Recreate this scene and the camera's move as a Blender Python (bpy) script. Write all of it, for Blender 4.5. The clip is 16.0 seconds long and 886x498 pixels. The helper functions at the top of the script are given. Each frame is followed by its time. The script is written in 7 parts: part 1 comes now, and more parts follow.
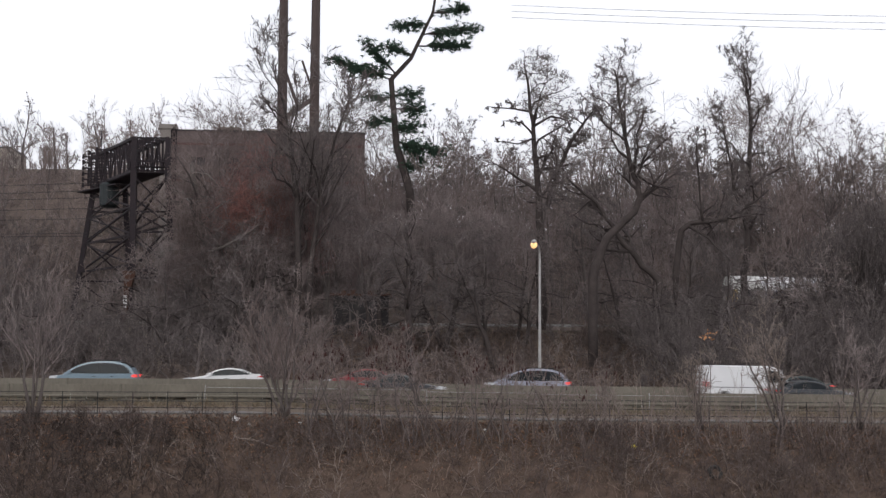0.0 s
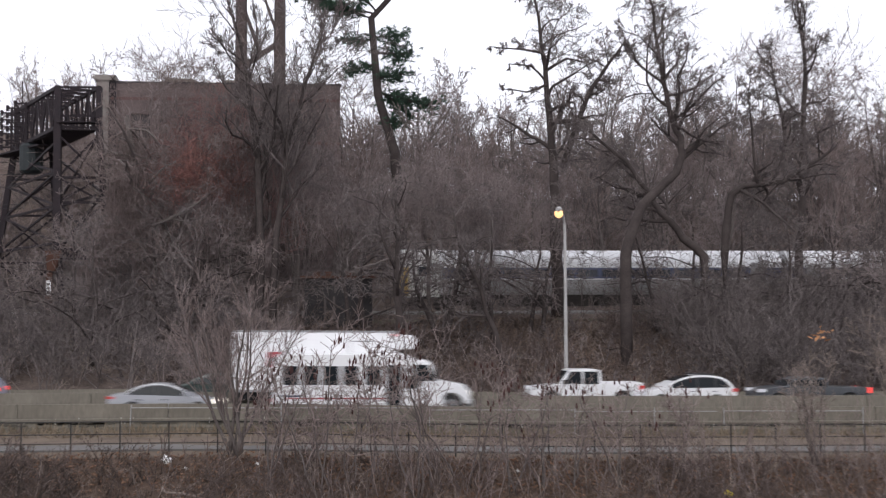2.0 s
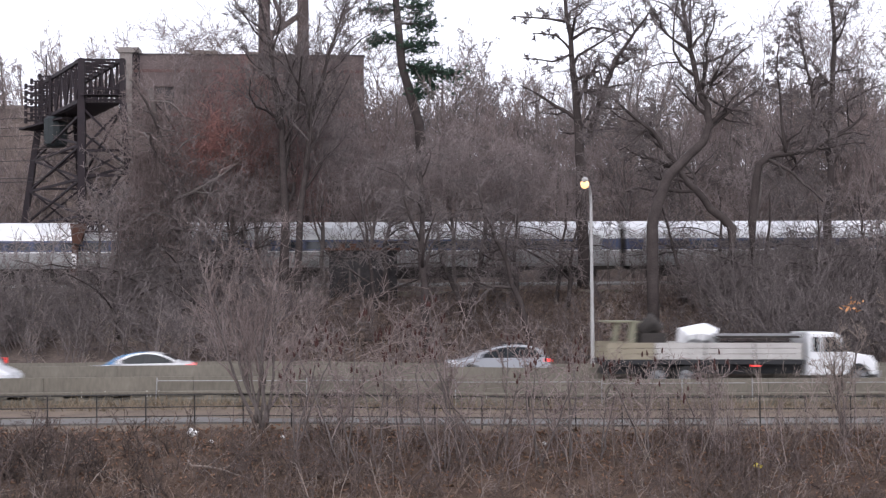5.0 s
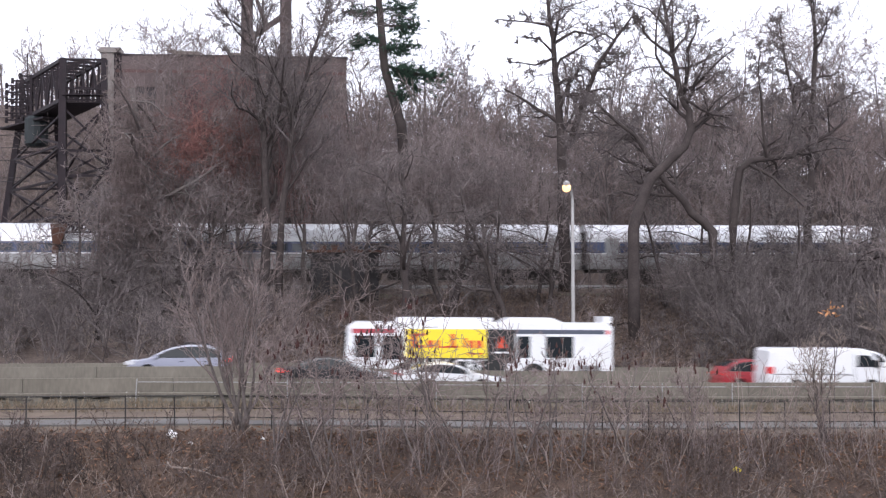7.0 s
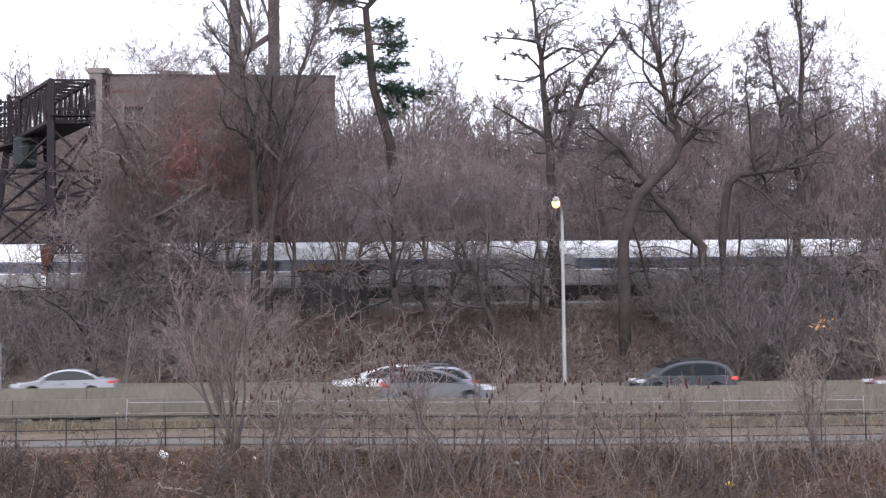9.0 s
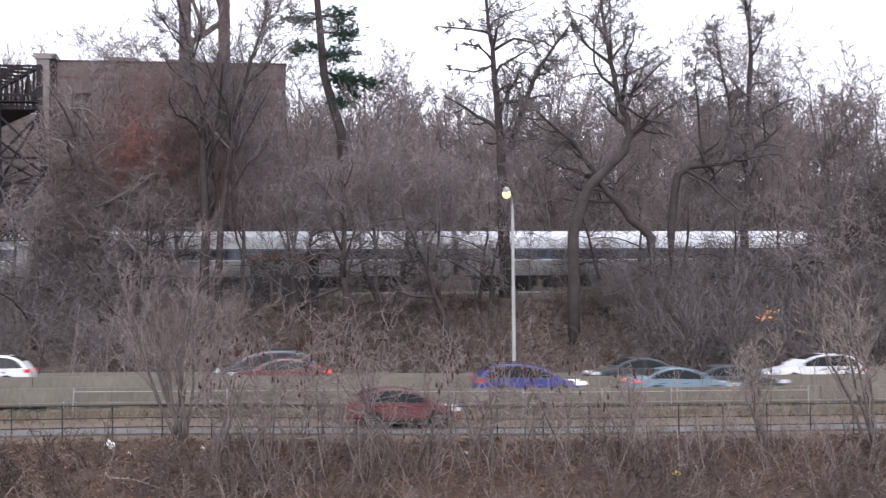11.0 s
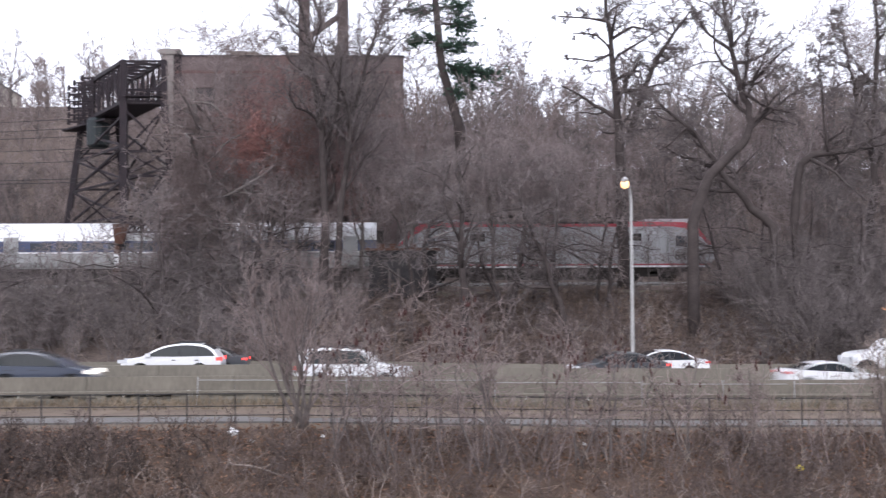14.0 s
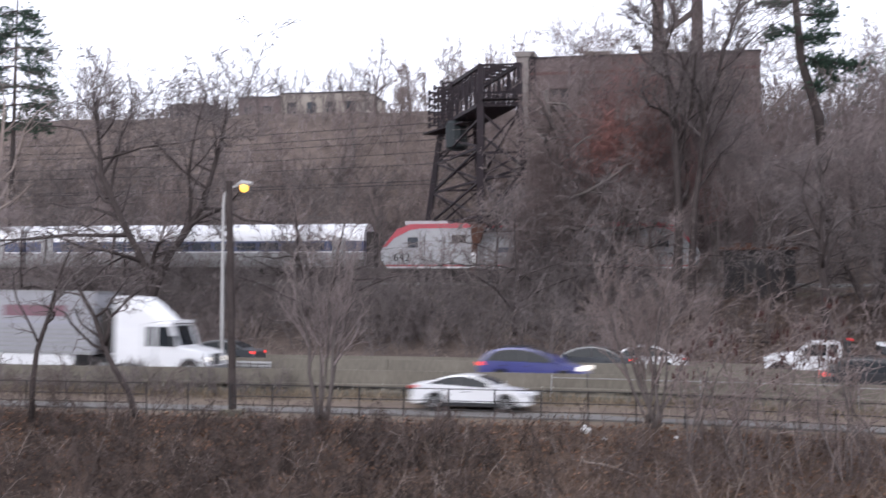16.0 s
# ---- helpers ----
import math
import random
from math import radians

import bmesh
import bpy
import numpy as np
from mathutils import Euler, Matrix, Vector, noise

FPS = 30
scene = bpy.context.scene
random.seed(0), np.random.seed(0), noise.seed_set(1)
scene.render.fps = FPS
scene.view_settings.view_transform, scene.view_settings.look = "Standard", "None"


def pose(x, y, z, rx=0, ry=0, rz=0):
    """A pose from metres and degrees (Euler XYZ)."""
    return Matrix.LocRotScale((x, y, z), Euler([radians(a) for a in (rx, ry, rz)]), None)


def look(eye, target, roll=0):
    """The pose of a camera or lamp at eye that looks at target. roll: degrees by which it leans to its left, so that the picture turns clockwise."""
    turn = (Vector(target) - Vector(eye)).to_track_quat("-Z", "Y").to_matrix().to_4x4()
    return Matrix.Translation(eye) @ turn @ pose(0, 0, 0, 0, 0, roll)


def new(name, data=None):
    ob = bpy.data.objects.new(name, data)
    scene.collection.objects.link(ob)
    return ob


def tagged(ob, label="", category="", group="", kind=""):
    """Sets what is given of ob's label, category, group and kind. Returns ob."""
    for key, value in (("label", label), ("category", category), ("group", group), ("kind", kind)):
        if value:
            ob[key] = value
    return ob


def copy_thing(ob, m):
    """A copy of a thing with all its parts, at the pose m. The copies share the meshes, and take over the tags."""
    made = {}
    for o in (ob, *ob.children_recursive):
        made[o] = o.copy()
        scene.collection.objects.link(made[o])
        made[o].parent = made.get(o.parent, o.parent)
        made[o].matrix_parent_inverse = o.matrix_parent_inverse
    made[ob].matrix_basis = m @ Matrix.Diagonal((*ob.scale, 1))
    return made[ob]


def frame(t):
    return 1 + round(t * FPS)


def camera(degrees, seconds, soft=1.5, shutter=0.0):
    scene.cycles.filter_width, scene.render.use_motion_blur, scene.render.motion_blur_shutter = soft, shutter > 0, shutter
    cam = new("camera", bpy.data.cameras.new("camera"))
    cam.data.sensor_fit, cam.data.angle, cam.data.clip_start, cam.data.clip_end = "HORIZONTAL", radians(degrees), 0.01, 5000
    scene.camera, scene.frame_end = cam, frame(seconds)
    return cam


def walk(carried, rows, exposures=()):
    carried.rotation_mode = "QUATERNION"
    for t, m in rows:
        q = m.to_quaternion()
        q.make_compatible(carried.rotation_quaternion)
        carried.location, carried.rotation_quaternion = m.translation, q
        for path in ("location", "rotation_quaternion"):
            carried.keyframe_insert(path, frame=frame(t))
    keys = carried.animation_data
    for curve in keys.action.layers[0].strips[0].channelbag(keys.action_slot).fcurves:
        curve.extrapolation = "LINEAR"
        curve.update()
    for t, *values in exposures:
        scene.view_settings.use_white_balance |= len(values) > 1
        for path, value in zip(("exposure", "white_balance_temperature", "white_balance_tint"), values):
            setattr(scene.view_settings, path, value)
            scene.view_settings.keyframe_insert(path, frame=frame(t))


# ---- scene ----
# camera: carried by hand on the far bank, panning; one push forward early on
cam = camera(37.0, 16.0, soft=1.3, shutter=0.5)
EYE = 4.6
TURNS = [
    (0.0, -4.321, 4.462, 0.311), (0.5, -3.943, 4.991, 0.164), (1.0, -3.987, 4.731, 0.135), (1.5, -4.280, 4.239, -0.552),
    (2.0, -5.500, 3.341, -0.242), (2.5, -5.374, 3.148, -0.317), (3.0, -4.899, 3.910, 0.084), (3.5, -3.718, 3.695, 0.233),
    (4.0, -3.728, 2.882, 0.075), (4.2, -3.769, 2.445, -0.203), (6.5, -5.178, 1.998, -0.056), (7.0, -5.229, 2.218, -0.109),
    (7.5, -5.261, 2.500, -0.252), (8.0, -5.352, 2.722, -0.380), (8.2, -5.334, 2.964, -0.606), (10.5, -6.873, 2.896, -0.397),
    (11.0, -7.808, 2.496, -0.485), (11.5, -8.729, 2.124, -0.561), (12.0, -8.575, 2.185, -0.697), (12.5, -7.722, 2.487, -0.584),
    (13.0, -7.163, 2.648, -0.345), (13.5, -5.947, 2.397, -0.394), (14.0, -2.722, 2.129, -0.363), (14.3, -1.282, 2.120, -0.295),
    (14.5, -0.057, 2.142, -0.222), (14.7, 1.396, 2.426, -0.179), (15.0, 5.801, 3.308, -0.059), (15.5, 9.587, 3.204, 0.212),
    (16.0, 12.472, 2.102, 0.278),
]
# share of the way still to go to the standing point
BACK = [(0.0, 1.0), (1.5, 1.0), (1.6, 0.81), (1.7, 0.61), (1.8, 0.41), (1.9, 0.21), (2.0, 0.02), (2.1, 0.0), (16.0, 0.0)]
FAR = (0.0, -19.0, -1.3)


def along(rows, t, k=1):
    for a, b in zip(rows, rows[1:]):
        if t <= b[0]:
            return a[k] + (b[k] - a[k]) * max(0.0, (t - a[0]) / (b[0] - a[0]))
    return rows[-1][k]


STOPS = sorted({r[0] for r in TURNS} | {1.6, 1.7, 1.8, 1.9, 2.1})
walk(cam, [(t, pose(FAR[0] * along(BACK, t), FAR[1] * along(BACK, t), EYE + FAR[2] * along(BACK, t)) @ pose(0, 0, 0, 0, 0, along(TURNS, t)) @ pose(0, 0, 0, 90 + along(TURNS, t, 2), 0, 0)
            @ pose(0, 0, 0, 0, 0, along(TURNS, t, 3))) for t in STOPS],
     [(0.0, -0.40, 6450, 9), (1.5, -0.42, 6450, 9), (2.2, 0.0, 6300, 12), (4.2, 0.18, 6200, 13), (6.5, 0.40, 6100, 13), (14.6, 0.50, 6050, 13), (16.0, 0.27, 6050, 13)])

# overcast winter sky
world = bpy.data.worlds.new("sky")
scene.world = world
world.use_nodes = True
wn, wl = world.node_tree.nodes, world.node_tree.links
sky = wn.new("ShaderNodeTexSky")
sky.sky_type, sky.sun_disc, sky.sun_elevation, sky.sun_rotation = "NISHITA", False, radians(38), radians(200)
sky.air_density, sky.dust_density, sky.ozone_density = 1.0, 6.0, 1.0
skyscale = wn.new("ShaderNodeMixRGB")
skyscale.blend_type = "MULTIPLY"
skyscale.inputs["Fac"].default_value = 1.0
skyscale.inputs["Color2"].default_value = (0.10, 0.10, 0.10, 1)
cloud = wn.new("ShaderNodeMixRGB")
cloud.inputs["Fac"].default_value = 0.86
cloud.inputs["Color2"].default_value = (1.56, 1.56, 1.66, 1)
wl.new(sky.outputs[0], skyscale.inputs["Color1"])
wl.new(skyscale.outputs[0], cloud.inputs["Color1"])
wl.new(cloud.outputs[0], wn["Background"].inputs["Color"])
wn["Background"].inputs["Strength"].default_value = 1.0
sun = new("sun", bpy.data.lights.new("sun", "SUN"))
sun.data.energy, sun.data.angle, sun.data.color = 0.7, radians(25), (1, 0.97, 0.93)
sun.matrix_world = look((-20, -60, 70), (0, 60, 0))


# ---- materials ----
def mat(name, base, rough=0.8, metal=0.0, other=None, scale=3.0, fine=0.0, bump=0.0, amount=0.5, spec=0.4, random_tint=0.0, axes=(1, 1, 1)):
    """A surface of two colours mixed by noise at two scales, with relief."""
    m = bpy.data.materials.new(name)
    m.use_nodes = True
    n, l = m.node_tree.nodes, m.node_tree.links
    b = n["Principled BSDF"]
    b.inputs["Roughness"].default_value, b.inputs["Metallic"].default_value = rough, metal
    b.inputs["Specular IOR Level"].default_value = spec
    b.inputs["Base Color"].default_value = (*base, 1)
    if other is None and not bump and not random_tint:
        return m
    co = n.new("ShaderNodeTexCoord")
    mp = n.new("ShaderNodeMapping")
    mp.inputs["Scale"].default_value = axes
    l.new(co.outputs["Object"], mp.inputs[0])
    big = n.new("ShaderNodeTexNoise")
    big.inputs["Scale"].default_value, big.inputs["Detail"].default_value = scale, 6
    small = n.new("ShaderNodeTexNoise")
    small.inputs["Scale"].default_value, small.inputs["Detail"].default_value = fine or scale * 9, 4
    for q in (big, small):
        l.new(mp.outputs[0], q.inputs["Vector"])
    add = n.new("ShaderNodeMath")
    add.operation = "MULTIPLY_ADD"
    add.inputs[1].default_value = 0.5
    half = n.new("ShaderNodeMath")
    half.operation = "MULTIPLY"
    half.inputs[1].default_value = 0.5
    l.new(big.outputs["Fac"], half.inputs[0])
    l.new(small.outputs["Fac"], add.inputs[0])
    l.new(half.outputs[0], add.inputs[2])
    ramp = n.new("ShaderNodeMapRange")
    ramp.inputs["From Min"].default_value, ramp.inputs["From Max"].default_value = 0.5 - 0.22 * amount, 0.5 + 0.22 * amount
    l.new(add.outputs[0], ramp.inputs["Value"])
    mix = n.new("ShaderNodeMixRGB")
    mix.inputs["Color1"].default_value = (*base, 1)
    mix.inputs["Color2"].default_value = (*(other or base), 1)
    l.new(ramp.outputs[0], mix.inputs["Fac"])
    last = mix.outputs[0]
    if random_tint:
        info = n.new("ShaderNodeNewGeometry")
        hsv = n.new("ShaderNodeHueSaturation")
        rng = n.new("ShaderNodeMapRange")
        rng.inputs["To Min"].default_value, rng.inputs["To Max"].default_value = 1 - random_tint, 1 + random_tint
        l.new(info.outputs["Random Per Island"], rng.inputs["Value"])
        l.new(rng.outputs[0], hsv.inputs["Value"])
        l.new(last, hsv.inputs["Color"])
        last = hsv.outputs[0]
    l.new(last, b.inputs["Base Color"])
    if bump:
        bp = n.new("ShaderNodeBump")
        bp.inputs["Strength"].default_value, bp.inputs["Distance"].default_value = 0.6, bump
        l.new(add.outputs[0], bp.inputs["Height"])
        l.new(bp.outputs[0], b.inputs["Normal"])
    return m


def glow(name, colour, strength):
    m = bpy.data.materials.new(name)
    m.use_nodes = True
    b = m.node_tree.nodes["Principled BSDF"]
    b.inputs["Base Color"].default_value = (*colour, 1)
    b.inputs["Emission Color"].default_value = (*colour, 1)
    b.inputs["Emission Strength"].default_value = strength
    return m


def paint(name, colour, rough=0.28):
    m = mat(name, colour, rough, 0.0, tuple(c * 0.8 for c in colour), 1.2, 14, 0.0, 1.2, 0.5)
    m.node_tree.nodes["Principled BSDF"].inputs["Coat Weight"].default_value = 0.4
    return m


LITTER = mat("leaf litter", (0.06, 0.047, 0.042), 0.95, 0, (0.185, 0.145, 0.125), 0.9, 7, 0.15, 0.8, 0.1)
BANK = mat("dry grass bank", (0.038, 0.027, 0.022), 0.95, 0, (0.145, 0.10, 0.078), 1.4, 26, 0.16, 0.9, 0.1)
TURF = mat("dry turf", (0.09, 0.07, 0.057), 0.95, 0, (0.185, 0.145, 0.113), 0.8, 20, 0.03, 1.0, 0.1)
ASPHALT = mat("worn asphalt", (0.10, 0.10, 0.105), 0.85, 0, (0.16, 0.155, 0.155), 0.7, 40, 0.01, 1.0, 0.2)
PATH = mat("pale asphalt", (0.11, 0.103, 0.098), 0.9, 0, (0.16, 0.15, 0.143), 0.7, 40, 0.01, 1.0, 0.2)
CONCRETE = mat("weathered concrete", (0.118, 0.106, 0.086), 0.9, 0, (0.208, 0.188, 0.156), 0.5, 7, 0.01, 1.0, 0.2, axes=(1, 1, 0.35))
STAIN = mat("dark stain", (0.07, 0.065, 0.055), 0.95, 0, (0.13, 0.12, 0.10), 2.0, 20, 0.0, 1.0, 0.2)
BALLAST = mat("ballast", (0.08, 0.073, 0.07), 0.95, 0, (0.22, 0.205, 0.195), 6, 30, 0.05, 0.8, 0.2)
STEEL_RUST = mat("rusted dark steel", (0.018, 0.015, 0.019), 0.75, 0.2, (0.038, 0.027, 0.03), 2.0, 18, 0.01, 0.9, 0.3)
RUST = mat("bright rust", (0.065, 0.036, 0.028), 0.9, 0.1, (0.115, 0.06, 0.043), 3.0, 20, 0.01, 0.9, 0.2)
BLACK_IRON = mat("black iron rail", (0.022, 0.022, 0.024), 0.55, 0.3, (0.05, 0.045, 0.042), 3.0, 30, 0, 0.9, 0.4)
GALV = mat("galvanised steel", (0.26, 0.26, 0.26), 0.5, 0.3, (0.36, 0.35, 0.34), 2.0, 20, 0, 0.9, 0.4)
POLE_PAINT = mat("grey lamp pole", (0.30, 0.29, 0.28), 0.55, 0.2, (0.42, 0.41, 0.40), 1.0, 12, 0, 0.9, 0.4)
BRICK = mat("red brown brick", (0.13, 0.106, 0.104), 0.9, 0, (0.205, 0.158, 0.153), 0.5, 6, 0.01, 0.9, 0.2)
BRICK_PALE = mat("pale brick", (0.30, 0.265, 0.23), 0.9, 0, (0.42, 0.375, 0.325), 0.4, 6, 0.01, 0.9, 0.2)
ROOF_DARK = mat("dark roof", (0.05, 0.045, 0.05), 0.9, 0, (0.09, 0.08, 0.08), 0.5, 8, 0.01, 0.9, 0.2)
BARK = mat("dark bark", (0.034, 0.028, 0.027), 0.95, 0, (0.085, 0.070, 0.066), 1.5, 14, 0.03, 0.9, 0.1)
BARK_GREY = mat("grey bark", (0.085, 0.072, 0.067), 0.95, 0, (0.16, 0.138, 0.13), 1.5, 14, 0.03, 0.9, 0.1)
TWIG = mat("brown twigs", (0.187, 0.156, 0.150), 0.95, 0, (0.290, 0.242, 0.232), 0.7, 6, 0, 0.9, 0.1, 0.3)
TWIG_DARK = mat("dark twigs", (0.108, 0.093, 0.091), 0.95, 0, (0.188, 0.160, 0.154), 0.7, 6, 0, 0.9, 0.1, 0.3)
SLOPE_LEAF = mat("old damp leaves", (0.085, 0.064, 0.056), 0.95, 0, (0.17, 0.132, 0.115), 3, 20, 0, 0.9, 0.1, 0.4)
VINE_RED = mat("red-brown vine stems", (0.24, 0.125, 0.11), 0.95, 0, (0.33, 0.17, 0.15), 0.7, 6, 0, 0.9, 0.1, 0.3)
FALLEN = mat("fallen brown leaves", (0.13, 0.075, 0.05), 0.9, 0, (0.26, 0.16, 0.11), 3, 20, 0, 0.9, 0.1, 0.4)
TWIG_PALE = mat("pale grey twigs", (0.19, 0.155, 0.14), 0.95, 0, (0.29, 0.24, 0.21), 0.7, 6, 0, 0.9, 0.1, 0.3)
TWIG_RED = mat("reddish vine twigs", (0.17, 0.105, 0.098), 0.95, 0, (0.25, 0.15, 0.14), 0.7, 6, 0, 0.9, 0.1, 0.3)
TWIG_PINK = mat("pinkish shrub twigs", (0.17, 0.136, 0.128), 0.95, 0, (0.25, 0.20, 0.188), 0.7, 6, 0, 0.9, 0.1, 0.3)
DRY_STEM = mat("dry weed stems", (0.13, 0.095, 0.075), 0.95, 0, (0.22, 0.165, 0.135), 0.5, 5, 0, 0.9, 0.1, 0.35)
# stem colour darkened to carry the shade of the lower left corner
WEED_SHADED = mat("weed stems with corner shade in colour", (0.05, 0.039, 0.035), 0.95, 0, (0.10, 0.078, 0.07), 0.5, 5, 0, 0.9, 0.1, 0.35)
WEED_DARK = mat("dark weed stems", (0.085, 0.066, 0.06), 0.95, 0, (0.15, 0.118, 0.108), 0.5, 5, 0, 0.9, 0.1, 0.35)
SUMAC_HEAD = mat("dried sumac heads", (0.045, 0.022, 0.022), 0.95, 0, (0.08, 0.04, 0.035), 4, 20, 0, 0.9, 0.1)
NEEDLE = mat("pine needles", (0.028, 0.055, 0.038), 0.8, 0, (0.05, 0.09, 0.06), 0.8, 6, 0, 0.9, 0.2, 0.3)
LEAF_ORANGE = mat("dead orange leaves", (0.45, 0.20, 0.09), 0.9, 0, (0.55, 0.30, 0.15), 4, 20, 0, 0.9, 0.1)
WHITE_LITTER = mat("white litter", (0.8, 0.8, 0.8), 0.7)
YELLOW_LITTER = mat("yellow litter", (0.75, 0.6, 0.05), 0.7)
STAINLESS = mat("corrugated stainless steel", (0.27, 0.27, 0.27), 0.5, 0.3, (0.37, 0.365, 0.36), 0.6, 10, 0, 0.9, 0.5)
# same steel as the coach sides, with the sky's light put into its colour
ROOF_METAL = mat("sky-brightened stainless roof", (0.58, 0.58, 0.59), 0.45, 0.3, (0.76, 0.76, 0.77), 0.5, 9, 0, 0.9, 0.5)
BLUE_BAND = paint("blue window band", (0.045, 0.06, 0.13))
COACH_GLASS = mat("dark coach glass", (0.03, 0.035, 0.045), 0.12, 0, spec=0.6)
UNDERFRAME = mat("grimy underframe", (0.03, 0.028, 0.027), 0.85, 0.1, (0.07, 0.06, 0.055), 2, 15, 0, 0.9, 0.2)
LOCO_SILVER = mat("silver grey loco paint", (0.31, 0.31, 0.32), 0.45, 0.2, (0.39, 0.39, 0.40), 0.5, 8, 0, 0.9, 0.5)
LOCO_RED = paint("red loco roof", (0.42, 0.05, 0.07))
SIGN_WHITE = mat("white sign", (0.78, 0.78, 0.78), 0.6)
LAMP_GLOW = glow("warm lamp bowl", (1.0, 0.60, 0.26), 1.25)
LAMP_AMBER = glow("amber lamp bowl", (1.0, 0.55, 0.08), 1.6)
INK = mat("black marking", (0.02, 0.02, 0.02), 0.6)


# ---- mesh helpers ----
class Shape:
    """Vertices and faces gathered for one mesh."""

    def __init__(self):
        self.v, self.f, self.n = [], [], 0

    def add(self, verts, faces):
        self.v.extend(verts)
        self.f.extend([tuple(i + self.n for i in q) for q in faces])
        self.n = len(self.v)
        return self

    def box(self, x0, x1, y0, y1, z0, z1):
        p = [(x, y, z) for z in (z0, z1) for x, y in ((x0, y0), (x1, y0), (x1, y1), (x0, y1))]
        return self.add(p, [(3, 2, 1, 0), (4, 5, 6, 7), (0, 1, 5, 4), (1, 2, 6, 5), (2, 3, 7, 6), (3, 0, 4, 7)])

    def beam(self, a, b, w, h=None):
        """A square bar from a to b."""
        a, b = Vector(a), Vector(b)
        d = (b - a).normalized()
        side = d.cross(Vector((0, 0, 1)) if abs(d.z) < 0.95 else Vector((1, 0, 0))).normalized()
        up = side.cross(d)
        s, u = side * w / 2, up * (h or w) / 2
        p = [a - s - u, a + s - u, a + s + u, a - s + u, b - s - u, b + s - u, b + s + u, b - s + u]
        return self.add([tuple(q) for q in p], [(0, 1, 2, 3), (7, 6, 5, 4), (0, 4, 5, 1), (1, 5, 6, 2), (2, 6, 7, 3), (3, 7, 4, 0)])

    def tube(self, pts, radii, sides=6, cap=True):
        """A tapered tube along pts."""
        pts = np.asarray(pts, float)
        k = len(pts)
        r = np.broadcast_to(np.asarray(radii, float), (k,))
        d = np.gradient(pts, axis=0)
        d /= np.linalg.norm(d, axis=1, keepdims=True) + 1e-9
        ref = np.array([0.0, 0.0, 1.0]) if abs(d[:, 2]).mean() < 0.8 else np.array([1.0, 0.0, 0.0])
        s = np.cross(d, ref)
        s /= np.linalg.norm(s, axis=1, keepdims=True) + 1e-9
        u = np.cross(s, d)
        a = np.arange(sides) * 2 * np.pi / sides
        ring = pts[:, None] + r[:, None, None] * (np.cos(a)[None, :, None] * s[:, None] + np.sin(a)[None, :, None] * u[:, None])
        f = [(i * sides + j, i * sides + (j + 1) % sides, (i + 1) * sides + (j + 1) % sides, (i + 1) * sides + j) for i in range(k - 1) for j in range(sides)]
        if cap:
            f += [tuple(range(sides - 1, -1, -1)), tuple(range((k - 1) * sides, k * sides))]
        return self.add(ring.reshape(-1, 3).tolist(), f)

    def prism(self, outline, y0, y1, inset=0.0, cz=None):
        """An outline in x and z drawn out from y0 to y1, its rim pulled in by inset at both sides."""
        k = len(outline)
        mx = sum(p[0] for p in outline) / k
        mz = sum(p[1] for p in outline) / k if cz is None else cz
        ring = []
        for y, q in ((y0, 1), (y0 + math.copysign(1, y1 - y0) * inset, 0), (y1 - math.copysign(1, y1 - y0) * inset, 0), (y1, 1)):
            for x, z in outline:
                if q and inset:
                    L = math.hypot(x - mx, z - mz) or 1
                    x, z = x - (x - mx) / L * inset, z - (z - mz) / L * inset
                ring.append((x, y, z))
        f = [(i * k + j, i * k + (j + 1) % k, (i + 1) * k + (j + 1) % k, (i + 1) * k + j) for i in range(3) for j in range(k)]
        f += [tuple(range(k)), tuple(range(4 * k - 1, 3 * k - 1, -1))]
        return self.add(ring, f)

    def mesh(self, name, material, smooth=False):
        me = bpy.data.meshes.new(name)
        me.from_pydata(self.v, [], self.f)
        me.materials.append(material)
        bm = bmesh.new()
        bm.from_mesh(me)
        bmesh.ops.recalc_face_normals(bm, faces=bm.faces)
        bm.to_mesh(me)
        bm.free()
        if smooth:
            me.polygons.foreach_set("use_smooth", [True] * len(me.polygons))
        return me


def part(name, shape, material, parent=None, label="", smooth=False):
    ob = new(name, shape.mesh(name, material, smooth))
    if parent is not None:
        ob.parent = parent
    return tagged(ob, label)


def thing(name, label, category, group="", m=None):
    ob = new(name)
    ob.empty_display_size = 0.3
    tagged(ob, label, category, group)
    if m is not None:
        ob.matrix_world = m
    return ob


def structure(name, shape, material, label, parent=None, smooth=False):
    return tagged(part(name, shape, material, parent, label, smooth), label, kind="structure")


# ---- ground, one sheet from the water's edge to the horizon ----
def grade(x):
    return float(np.interp(x, (-45, -32, -18.3, -3.4, 9, 18.3, 45), (0.12, 0.10, 0.12, 0.10, -0.21, -0.28, -0.45)))


def smooth_step(a, b, v):
    q = max(0.0, min(1.0, (v - a) / (b - a)))
    return q * q * (3 - 2 * q)


PROFILE = [(-60, -5.0), (30, -4.6), (36, -3.4), (42, -1.6), (45.6, -0.42), (47.0, 0.02), (51.9, 0.22), (54.8, 0.22), (67.5, 0.5), (70, 0.9), (78, 3.2), (83.5, 4.85), (85.6, 5.4), (94.5, 5.45), (98, 6.0)]


